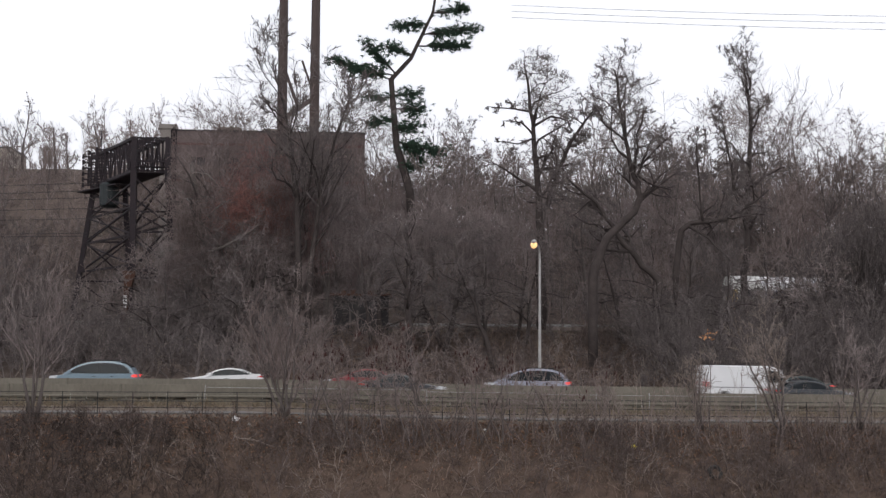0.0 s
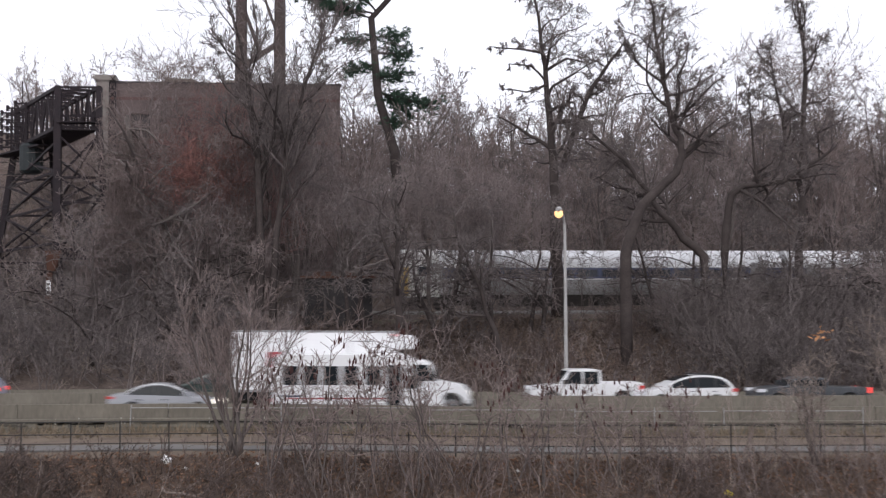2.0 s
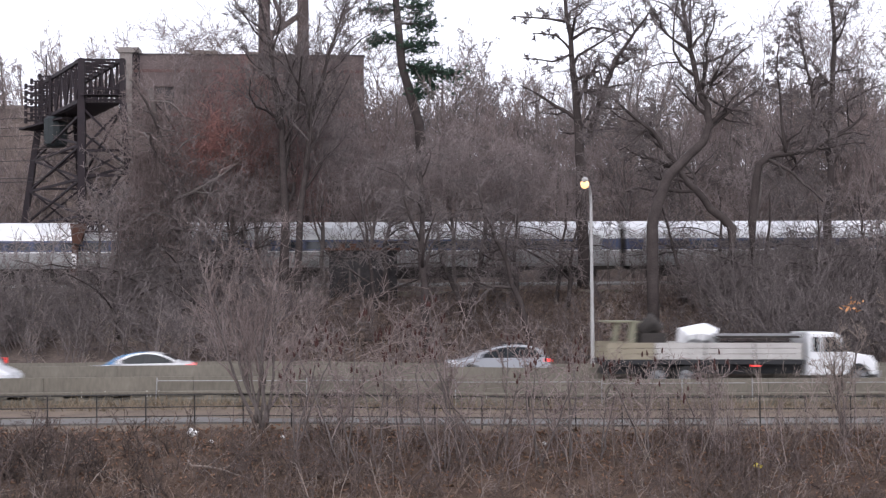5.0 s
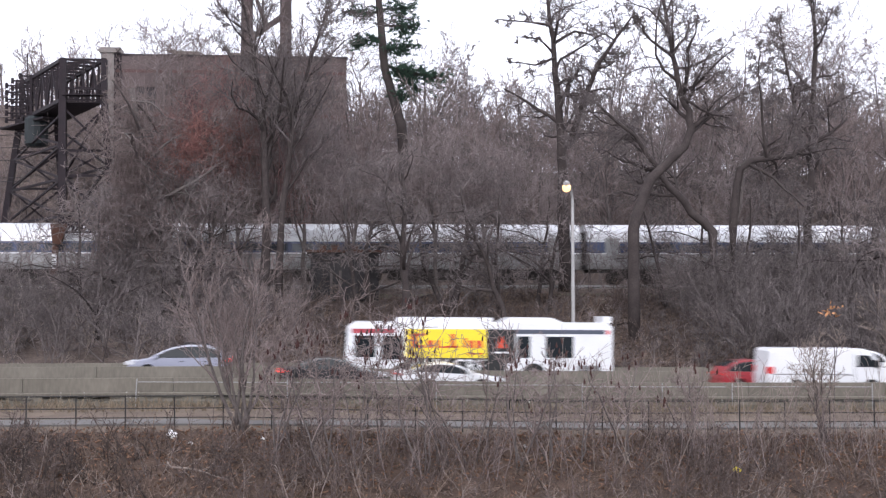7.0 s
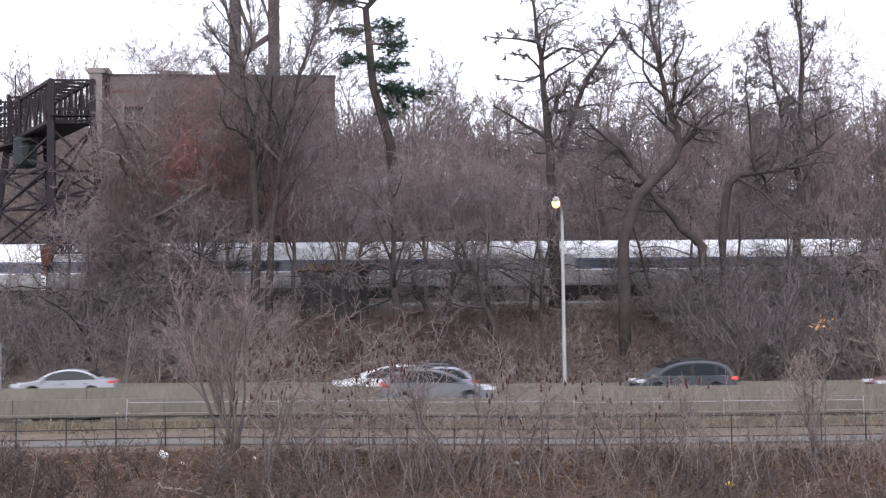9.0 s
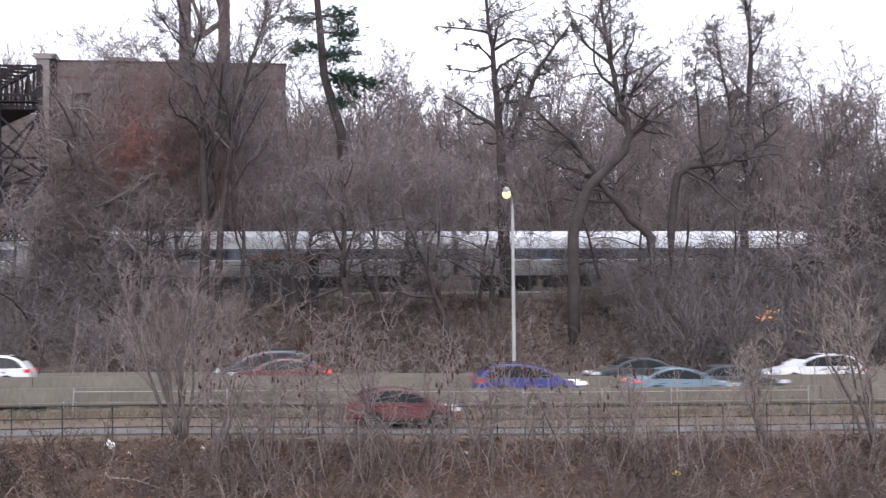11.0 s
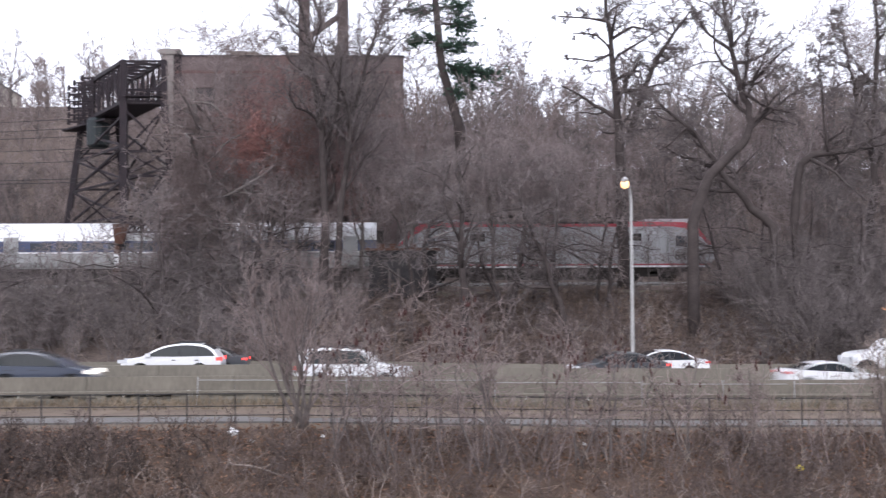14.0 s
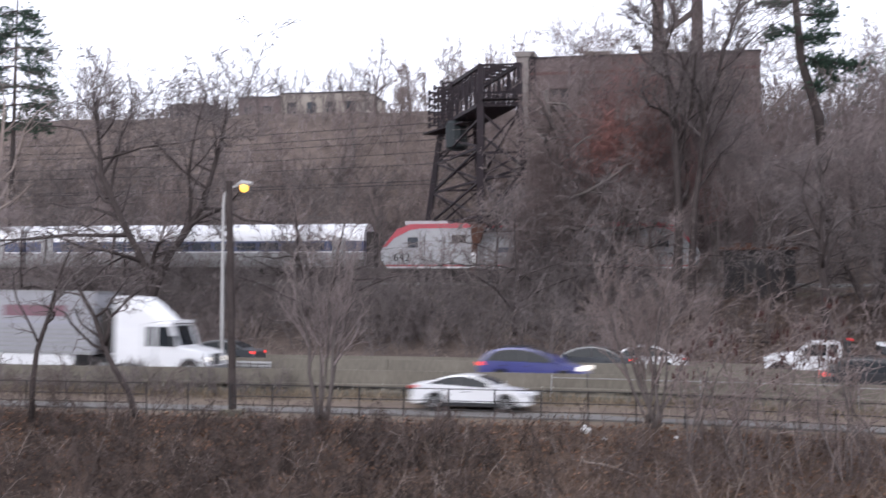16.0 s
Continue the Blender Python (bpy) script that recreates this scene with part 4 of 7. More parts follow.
bare_tree("leaning_tree", "dark leafless tree with a long leaning limb",
          [([(-33.6, 72.5, 0.9), (-33.7, 72.5, 5.8), (-36.9, 72.5, 11.8), (-37.3, 72.5, 16.5)], 0.36, 0.07), ([(-34.2, 72.4, 3.0), (-32.4, 72.2, 7.0), (-30.3, 72.2, 9.9), (-29.1, 72.0, 13.8), (-28.8, 72, 16)], 0.30, 0.05)],
          17, BARK, TWIG_DARK, (15, 7, 5, 4), 0.48, 0.22, 0.02, 0.95, start=0.3)
bare_tree("slope_tree", "dark crooked leafless tree on the slope below the railway", [([(4.58, 72.75, 1.16), (4.61, 72.75, 4.38), (4.42, 72.75, 6.55), (4.54, 72.75, 9.34), (4.39, 72.75, 11.84)], 0.27, 0.08)], 21, BARK, TWIG_DARK, (9, 6, 5, 3), 0.45, 0.26, 0.0, 1.1, start=0.35, group="slope trees")
bare_tree("slope_tree", "dark crooked leafless tree on the slope below the railway", [([(7.36, 78.0, 2.86), (7.95, 78.0, 4.99), (8.39, 78.0, 7.32), (8.61, 78.0, 9.16), (8.17, 78.0, 11.35)], 0.25, 0.06), ([(7.26, 78.0, 3.66), (6.55, 78.0, 5.5), (5.97, 78.0, 6.68), (5.76, 78.0, 8.68)], 0.18, 0.06)], 22, BARK, TWIG_DARK, (9, 6, 5, 3), 0.45, 0.26, 0.0, 1.1, start=0.35, group="slope trees")
bare_tree("slope_tree", "dark crooked leafless tree on the slope below the railway", [([(10.65, 74.5, 1.8), (10.16, 74.5, 4.29), (9.42, 74.5, 6.54), (8.7, 74.5, 7.99), (8.23, 74.5, 9.28)], 0.2, 0.05)], 23, BARK, TWIG_DARK, (9, 6, 5, 3), 0.45, 0.26, 0.0, 1.1, start=0.35, group="slope trees")
bare_tree("slope_tree", "dark crooked leafless tree on the slope below the railway", [([(3.0, 81.0, 3.71), (2.75, 81.0, 5.76), (2.7, 81.0, 7.83), (3.06, 81.0, 9.2), (4.44, 81.0, 10.06)], 0.2, 0.06)], 24, BARK, TWIG_DARK, (9, 6, 5, 3), 0.45, 0.26, 0.0, 1.1, start=0.35, group="slope trees")


def hill_trees():
    """Woods on the hill and slope: a few kinds grown once and set out again and again."""
    rng = np.random.default_rng(5)
    kinds = [(10, TWIG, 0.8, 0.06), (12, TWIG_DARK, 0.75, 0.08), (9, TWIG, 0.95, 0.03), (11, TWIG_PINK, 0.6, 0.1), (9.5, TWIG_DARK, 1.05, 0.0), (12.5, TWIG, 0.6, 0.08),
             (5.5, TWIG, 0.8, 0.06), (6.5, TWIG_PINK, 0.7, 0.06), (7.5, TWIG, 1.1, 0.0), (8.0, TWIG_DARK, 1.15, -0.02), (15.5, TWIG_PINK, 0.75, 0.05)]
    made = {}
    spots = []
    for y, step, x0, x1 in ((96.5, 3.0, -50, 44), (102, 3.2, -54, 48), (108, 3.4, -56, 52), (115, 3.8, -60, 56), (124, 4.2, -64, 62), (133, 4.6, -68, 66)):
        x = x0
        while x < x1:
            spots.append((x + rng.uniform(-1.4, 1.4), y + rng.uniform(-2.2, 2.2)))
            x += step * rng.uniform(0.75, 1.3)
    picks = []
    for x, y in spots:
        if -24.5 < x < -12.6 and y < 101 or -17.5 < x < 3 and 101 < y < 117 or 3.5 < x < 8.5 and y < 99:
            continue
        if x < -18:
            if y < 118 and rng.random() < 0.45 or -64 < x < -35 and y > 111:
                continue
            picks.append((x, y, 6 + int(rng.integers(2)), "hillside wood"))
        elif x < 3 and y > 116:
            picks.append((x, y, 6, "hillside wood"))
        else:
            picks.append((x, y, int(rng.integers(6)), "hillside wood"))
    for x, y in ((-47, 78), (-43, 74), (-40, 80), (-37, 76), (-26, 79), (-24, 75), (-14, 79), (-12.5, 75), (-9.5, 80), (-8, 77), (-6.2, 81.5), (10.8, 79.5), (14, 80.5), (26.5, 80), (29, 77.5), (33, 80), (36, 78),
                 (39, 80), (42, 77), (21.5, 81.2), (2.2, 79.2), (13.4, 81.6), (24.2, 82.4), (-7, 83.2)):
        picks.append((x, y, 8 + int(rng.integers(2)), "slope trees"))
    for x, y, k in ((-9.6, 84.4, 5), (-7.2, 84.2, 0), (-5.2, 84.6, 3), (-1.0, 84.4, 5), (1.6, 84.3, 3), (7.5, 84.4, 5), (10.6, 84.2, 3), (-11.2, 95.6, 5), (-8.4, 96.2, 3), (-4.2, 96.8, 5), (-1.4, 95.8, 3), (1.2, 96.4, 5),
                    (-28, 84.4, 7), (-33, 84.2, 0), (-39, 84.4, 7)):
        picks.append((x, y, k, "hillside wood"))
    for x, y in ((-13.6, 100.2), (-11.0, 99.4), (-8.6, 100.6), (-6.9, 98.4), (-3.8, 99.2), (-1.2, 100.4), (1.0, 99.0), (37, 106), (40, 103), (42.5, 107.5), (45.2, 104), (48, 106.5), (51.5, 103), (34.5, 110)):
        picks.append((x, y, 10, "hillside wood"))
    for x in (-60, -57, -52.5, -49, -46, -43.5, -40, -37):
        picks.append((x, 147 + rng.uniform(-2, 2), 6 + int(rng.integers(2)), "hillside wood"))
    for x, y, k, group in picks:
        z = ground_z(x, y) - 0.2
        if k not in made:
            h, twig, spread, lift = kinds[k]
            r = np.random.default_rng(300 + k)
            label = "slender leafless tree in the hillside wood" if k not in (8, 9) else "low spreading leafless tree below the railway"
            made[k] = bare_tree("woodland_tree", label, [(straight(r, h), 0.16, 0.035)], 500 + k, BARK_GREY if k not in (8, 9) else BARK, twig, (9, 5, 4, 4) if k not in (6, 7) else (8, 5, 4, 3), 0.44 if k < 8 else 0.6, 0.2, lift, spread, 0.019 if k < 8 else 0.015, 0.2, group, pose(x, y, z))
        else:
            copy_thing(made[k], pose(x, y, z, rng.uniform(-4, 4), rng.uniform(-4, 4), rng.uniform(0, 360)))


hill_trees()


def pine(name, label, trunk, r0, clumps, seed, m=None):
    """A crooked pine: flat layers of needle sprays on side branches."""
    rng = np.random.default_rng(seed)
    g = thing(name, label, "tree", m=m)
    pts = [np.array(p, float) for p in trunk]
    part("trunk", Shape().tube(pts, np.linspace(r0, 0.07, len(pts)), 8), BARK, g, smooth=True)
    limbs, needles = Wood(), Wood()
    for (ax, az), (bx, bz), thick in clumps:
        a = np.array([ax, pts[0][1], az])
        b = np.array([bx, pts[0][1] + rng.uniform(-1.2, 1.2), bz])
        mid = (a + b) / 2 + rng.normal(0, 0.15, 3)
        limbs.add([a, mid, b], 0.09, 0.02, 5)
        L = np.linalg.norm(b - a)
        for i in range(int(34 * max(L, 1.2))):
            q = rng.uniform(0.25, 1.05)
            p = a + (b - a) * q + rng.normal(0, 1, 3) * np.array([0.35, 0.7, thick])
            limbs.add([a + (b - a) * max(q - 0.15, 0), (p + a + (b - a) * q) / 2, p], 0.018, 0.008, 3)
            for _ in range(10):
                w = rng.normal(0, 1, 3) * np.array([1, 1, 0.6]) + (b - a) / L * 0.6
                w /= np.linalg.norm(w)
                needles.add([p, p + w * rng.uniform(0.2, 0.42)], 0.032, 0.012, 3)
    for nm, wd, mt in (("branchwork", limbs, BARK), ("foliage", needles, NEEDLE)):
        ob = new(nm, wd.mesh(nm, mt))
        ob.parent = g
    return g


pine("pine_tree", "tall crooked pine with layered dark green needles", [(6.3, 95, 9), (5.7, 95, 17.2), (4.5, 95, 21.3), (4.0, 95, 27.0), (5.7, 95, 28.9), (7.6, 95, 33.0), (8.3, 95, 37.5)], 0.42,
     [((4.3, 24.4), (6.8, 24.6), 0.4), ((4.2, 25.6), (6.6, 26.0), 0.4), ((4.1, 22.6), (6.4, 23.0), 0.35), ((4.3, 21.6), (8.6, 20.6), 0.35), ((4.4, 21.8), (6.9, 20.0), 0.35), ((4.2, 23.6), (2.4, 23.0), 0.2),
      ((4.1, 25.4), (2.3, 25.6), 0.2), ((4.0, 27.0), (-1.0, 28.6), 0.2), ((4.1, 27.4), (0.6, 27.6), 0.25), ((4.3, 27.6), (1.8, 29.8), 0.25), ((5.9, 29.2), (3.4, 29.9), 0.25), ((6.2, 30.0), (10.6, 30.4), 0.2),
      ((6.7, 31.0), (11.4, 31.8), 0.25), ((7.2, 32.0), (4.4, 31.5), 0.2), ((7.6, 33.0), (10.6, 33.6), 0.22), ((7.9, 34.6), (9.8, 34.8), 0.2), ((8.0, 35.6), (6.4, 36.2), 0.2), ((8.2, 36.6), (9.6, 37.2), 0.2),
      ((4.9, 19.6), (6.2, 19.2), 0.2)], 41)
pine("pine_tree", "dark green pine on the hill crest", [(-58.6, 99, 7), (-58.4, 99, 18), (-58.2, 99, 30)], 0.3,
     [((-58.3, z), (-58.3 + sx * w, z - 0.5), 0.4) for z, w in ((19, 2.6), (20.4, 3.4), (22, 3.2), (23.6, 2.9), (25.2, 2.6), (26.8, 2.2), (28.2, 1.6)) for sx in (-1, 1)], 42)


# ---- foreground trees and shrubs on the bank and verge ----
def fan(rng, x, y, z, stems, h, spread, r=0.05):
    out = []
    for i in range(stems):
        a = rng.uniform(0, 6.28)
        q = rng.uniform(0.2, 1) * spread
        out.append((bend(rng, (x + rng.normal(0, 0.12), y + rng.normal(0, 0.12), z), (q * math.cos(a), q * math.sin(a) * 0.6, 1), h * rng.uniform(0.7, 1.05), 5, 0.09, 0.03), r * rng.uniform(0.6, 1.2), 0.012))
    return out


rng3 = np.random.default_rng(9)
bare_tree("verge_tree", "young vase-shaped bare tree with fine pinkish twigs", fan(rng3, -2.8, 46.9, 0.0, 9, 5.9, 0.5, 0.07), 51, BARK_GREY, TWIG_PINK, (8, 6, 4), 0.38, 0.14, 0.08, 0.6, 0.008, 0.25, "bank shrubs")
bare_tree("verge_tree", "young bare tree with upright grey twigs beside the railing", fan(rng3, -14.8, 46.6, 0.1, 5, 7.6, 0.24, 0.08), 52, BARK_GREY, TWIG, (9, 6, 4), 0.30, 0.14, 0.08, 0.5, 0.008, 0.25, "bank shrubs")
bare_tree("bank_tree", "dark leaning bare tree beside the drive", [([(-22.0, 46.6, -0.4), (-22.5, 46.6, 1.0), (-23.6, 46.6, 2.8), (-24.5, 46.6, 4.7), (-25.0, 46.6, 5.6)], 0.15, 0.05), ([(-23.5, 46.6, 2.7), (-23.2, 46.5, 3.8), (-21.6, 46.5, 5.1)], 0.08, 0.03)], 53, BARK, TWIG_DARK, (7, 5, 4, 3), 0.45, 0.24, 0.05, 0.9, 0.009, 0.4, "bank shrubs")
bare_tree("bank_tree", "thin dark bare tree beside the drive", [([(-26.2, 46, -0.4), (-26.0, 46, 2.5), (-25.2, 46, 5.0), (-24.6, 46, 6.5)], 0.13, 0.03)], 54, BARK, TWIG_DARK, (10, 6, 4), 0.4, 0.22, 0.05, 0.8, 0.009, 0.3, "bank shrubs")
bare_tree("bank_tree", "bare grey tree with knobbly twigs on the bank", fan(rng3, 21.6, 45.0, -0.6, 5, 6.0, 0.7, 0.08), 55, BARK_GREY, TWIG_PALE, (8, 5, 4), 0.35, 0.2, 0.06, 0.7, 0.010, 0.3, "bank shrubs")
bare_tree("bank_tree", "bare grey shrub on the bank", fan(rng3, 17.6, 45.5, -0.4, 6, 3.8, 0.6, 0.05), 56, BARK_GREY, TWIG_PALE, (7, 5, 3), 0.35, 0.2, 0.06, 0.7, 0.009, 0.3, "bank shrubs")
bare_tree("bank_tree", "bare spreading grey shrub on the bank", fan(rng3, 25.5, 45.5, -0.4, 6, 5.0, 0.7, 0.06), 57, BARK_GREY, TWIG, (7, 5, 4), 0.35, 0.2, 0.06, 0.7, 0.009, 0.3, "bank shrubs")


def sumac(x, y, h, seed):
    rng = np.random.default_rng(seed)
    z = ground_z(x, y) - 0.2
    stems = fan(rng, x, y, z, 3, h, 0.6, 0.04)
    g = bare_tree("sumac_shrub", "bare sumac shrub with dark dried seed heads", stems, seed, BARK_GREY, TWIG_PINK, (6, 4, 3), 0.45, 0.26, 0.06, 0.95, 0.011, 0.3, "sumac shrubs")
    for pts, r0, r1 in stems:
        for _ in range(5):
            s = Shape()
            p = np.array(pts[-1]) + rng.normal(0, 0.28, 3) * np.array([1, 1, 0.7])
            s.tube([p, p + np.array([0, 0, 0.07]), p + np.array([rng.normal(0, 0.02), 0, 0.19])], [0.025, 0.038, 0.012], 5)
            part("seed_head", s, SUMAC_HEAD, g)


for i, (x, y, h) in enumerate(((1.2, 43.6, 4.8), (3.4, 43.2, 5.6), (5.0, 44.4, 4.4), (-0.6, 44.6, 3.6), (6.6, 43.8, 4.0), (8.6, 44.6, 3.2), (-1.6, 44.2, 4.6), (2.2, 45.0, 4.6), (4.2, 44.0, 5.2), (0.2, 43.4, 5.2), (7.6, 44.2, 4.6), (10.4, 44.4, 3.8), (12.6, 44.8, 3.4))):
    sumac(x, y, h, 60 + i)


def thicket(name, label, material, n, area, height, seed, thin=0.008, counts=(4, 3), spread=0.6, lean=0.35, clear=0.0, clump=0.0):
    """Weeds, brambles and saplings past counting, grown over a stretch of ground."""
    rng = np.random.default_rng(seed)
    x0, x1, y0, y1 = area
    wood = Wood()
    made = 0
    while made < n:
        x, y = rng.uniform(x0, x1), rng.uniform(y0, y1)
        if clump and noise.noise((x * 0.22, y * 0.22, seed)) < clump * rng.uniform(-0.6, 1.0):
            made += 0.15
            continue
        if clear and -1 < x + 0.12 * (80 - y) < 21.5 and rng.random() < clear:
            made += 0.7
            continue
        h = height * rng.uniform(0.45, 1.15) * (0.5 if clear and -1 < x < 21.5 else 1)
        pts = bend(rng, (x, y, ground_z(x, y) - 0.1), (rng.normal(0, lean), rng.normal(0, lean), 1), h, 3, 0.2)
        wood.add(pts, thin * 2.2, thin, 3)
        ramify(rng, wood, pts, thin * 2, thin, 0, counts, 0.42, 0.2, 0.02, spread, thin * 0.8, 0.2, True)
        made += 1
    ob = new(name, wood.mesh(name, material))
    return tagged(ob, label, "undergrowth", kind="stuff")

def vines(name, label, material, n, area, z0, z1, seed, thin=0.014, drop=4.0, twigs=3):
    """Vine stems hanging from the limbs in swags, with short side shoots."""
    rng = np.random.default_rng(seed)
    x0, x1, y0, y1 = area
    cx, cy, rx, ry = (x0 + x1) / 2, (y0 + y1) / 2, (x1 - x0) / 2, (y1 - y0) / 2
    wood = Wood()
    for _ in range(n):
        x, y = cx + rx * np.clip(rng.normal(0, 0.5), -1.15, 1.15), cy + ry * rng.uniform(-1, 1)
        edge = 1 - 0.45 * abs(x - cx) / rx
        top = z0 + (z1 - z0) * edge * rng.uniform(0.25, 1.0) ** 0.7
        low = max(top - drop * rng.uniform(0.4, 1.4), z0)
        sway = rng.normal(0, 0.5)
        pts = [np.array([x + sway * math.sin(q * 2.6) + rng.normal(0, 0.12), y + rng.normal(0, 0.1), top + (low - top) * q]) for q in (0, 0.25, 0.5, 0.75, 1)]
        wood.add(pts, thin * 1.5, thin, 3)
        for _ in range(twigs):
            p = pts[int(rng.integers(5))]
            way = rng.normal(0, 1, 3) * np.array([1, 0.8, 0.7])
            way /= np.linalg.norm(way)
            sub = bend(rng, p, way, rng.uniform(0.5, 1.7), 3, 0.35, -0.05)
            wood.add(sub, thin, thin * 0.7, 3)
            for _ in range(2):
                wood.add(bend(rng, sub[1], side_way(rng, sub[2] - sub[1], 0.9), rng.uniform(0.3, 0.9), 2, 0.2), thin * 0.8, thin * 0.6, 3)
    return tagged(new(name, wood.mesh(name, material)), label, "vines", kind="stuff")


vines("trunk_vines", "dense brown vines wrapping a broken trunk", TWIG_PINK, 620, (-13.2, -10.0, 81.2, 83.0), 4.6, 17.2, 201, 0.016, 6.0)
vines("trunk_vine_skirt", "grey-brown vines trailing to the ground below a trunk", TWIG_DARK, 260, (-13.8, -9.4, 80.2, 82.6), 3.6, 9.5, 202, 0.015, 4.5)
vines("canopy_vines", "reddish vines draped through bare crowns", TWIG_RED, 260, (-10.8, -1.6, 82.0, 84.8), 9.4, 20.5, 203, 0.015, 2.8)
vines("red_vines", "red-brown vine cluster high in the trees", VINE_RED, 58, (-9.8, -4.8, 81.6, 82.6), 12.4, 16.4, 204, 0.016, 1.4, 4)
vines("grey_canopy_vines", "grey vines hanging in the trees beside the railway", TWIG, 420, (-9.5, 3.5, 82.4, 84.8), 9.3, 19.0, 205, 0.014, 2.6)
vines("crown_vines", "brown vines hanging among slope trees", TWIG, 480, (0, 16, 80, 84.6), 9.5, 15.5, 206, 0.014, 2.2)
vines("ivy_curtain", "dark curtain of vines over trees", TWIG_DARK, 1000, (33.5, 50, 78, 83.5), 3.0, 16.5, 207, 0.022, 4.5, 4)
vines("thicket_vines", "grey-brown vines over a thicket", TWIG_DARK, 420, (22, 36, 79, 83.4), 3.4, 9.0, 208, 0.018, 3.0, 4)


thicket("bank_weeds", "tangle of dry brown weeds on the river bank", DRY_STEM, 3000, (-11, 38, 37.5, 46.9), 0.8, 71, 0.010, (4, 2), 1.0, 0.9)
thicket("bank_brush", "dark brown weeds on the shaded bank", WEED_SHADED, 1700, (-42, -9, 37.5, 46.9), 0.8, 90, 0.010, (4, 2), 1.0, 0.9)
thicket("bank_brambles", "dark bramble tangle on the river bank", WEED_DARK, 1500, (-42, 38, 36, 45.5), 1.6, 72, 0.010, (5, 3), 0.9, 0.6, clump=0.4)
thicket("bank_pale_stems", "pale dead stems among the bank weeds", TWIG_PALE, 420, (-42, 38, 37, 46), 1.5, 79, 0.009, (4, 2), 0.8, 0.6)
thicket("verge_saplings", "upright bare saplings along the bank edge", TWIG_PINK, 230, (-2, 38, 42.5, 46.5), 2.3, 73, 0.009, (5, 2), 0.45, 0.2)
thicket("verge_pale_saplings", "pale bare saplings with upright twigs on the bank", TWIG_PALE, 80, (8, 36, 43, 46.3), 3.2, 216, 0.008, (6, 3), 0.5, 0.2)
thicket("slope_brush", "grey-brown brush on the slope above the highway", TWIG, 1500, (-52, 48, 68.6, 83.5), 2.4, 74, 0.015, (5, 4), 0.8, 0.5, 0.35, 0.3)
thicket("slope_pale_brush", "pale dead branches on the slope", TWIG_PALE, 320, (-52, 48, 68.6, 82), 2.0, 80, 0.014, (5, 3), 0.9, 0.7, 0.3)
thicket("slope_tangle", "low tangle of dead twigs over the leaf litter", DRY_STEM, 1500, (-4, 24, 69.5, 83.2), 1.1, 87, 0.013, (4, 3), 1.1, 1.1)
thicket("slope_shoots", "thin dark shoots rising from the leaf litter", WEED_DARK, 500, (-4, 24, 69.0, 82.5), 2.2, 88, 0.013, (5, 3), 0.9, 0.6, 0, 0.4)
thicket("slope_brambles", "dark brambles and vines on the slope", TWIG_DARK, 1000, (-52, 48, 69, 83.5), 3.8, 75, 0.017, (6, 4), 0.9, 0.5, 0.6, 0.45)
thicket("rail_brush", "dense brush below the railway bench", TWIG, 330, (21.5, 48, 79.5, 83.4), 3.0, 81, 0.018, (7, 5), 0.8, 0.3)
thicket("rail_saplings", "thin bare saplings beside the railway bench", TWIG_DARK, 70, (-12.5, 33, 83.3, 85.0), 5.0, 210, 0.013, (7, 4), 0.7, 0.3)
thicket("dark_scrub", "dense dark scrub beside the highway", TWIG_DARK, 620, (22, 46, 69, 80), 4.8, 78, 0.018, (7, 5), 0.8, 0.35)
thicket("left_scrub", "dense dark brown scrub on the slope", TWIG_DARK, 420, (-50, -9, 71, 82), 3.6, 82, 0.018, (7, 5), 0.8, 0.4)
thicket("crest_saplings", "dense grey saplings along the crest", TWIG, 520, (3, 62, 112, 134), 7.5, 83, 0.03, (8, 5), 0.6, 0.2)
thicket("left_hill_brush", "dark grey brush on the upper slope", TWIG_DARK, 700, (-75, -17, 95, 111), 3.6, 84, 0.026, (6, 4), 0.8, 0.4)
# extra dark growth added to deepen the right and left foreground corners
thicket("bank_dark_stems", "dark stems and brambles on the downstream bank", WEED_DARK, 700, (12, 38, 36.5, 45.8), 1.2, 89, 0.011, (5, 3), 0.9, 0.6)
thicket("bank_dark_brambles", "dark bramble tangle low on the bank", WEED_SHADED, 1300, (-42, -5, 36.5, 45.8), 1.4, 85, 0.011, (5, 3), 0.9, 0.6)
thicket("hill_brush", "brown brush on the upper hillside", TWIG, 900, (-33, 60, 94, 133), 3.8, 76, 0.021, (6, 4), 0.8, 0.4)
thicket("left_hill_tangle", "brown tangle on the slope under the crest", TWIG, 420, (-75, -33, 94, 112), 3.2, 211, 0.021, (6, 4), 0.8, 0.4)
thicket("crest_poles", "thin bare saplings in front of the crest houses", TWIG_DARK, 95, (-66, -33, 118, 133), 5.5, 213, 0.02, (7, 4), 0.5, 0.12)
thicket("crest_brush", "low grey-brown brush under the crest houses", TWIG, 650, (-75, -33, 110, 127), 1.5, 212, 0.022, (5, 3), 0.9, 0.5)
thicket("hill_saplings", "pinkish saplings on the upper hillside", TWIG_PINK, 470, (-33, 60, 94, 130), 6.0, 77, 0.022, (8, 5), 0.6, 0.2)
bare_tree("pale_tree", "pale-barked leafless tree beside the highway", [([(-37.2, 60, 0.6), (-36.6, 60, 6), (-36.2, 60, 10.5), (-35.9, 60, 14.5)], 0.2, 0.06)], 58, TWIG_PALE, TWIG_PALE, (9, 5, 4), 0.4, 0.25, 0.04, 1.0, 0.014, 0.35)


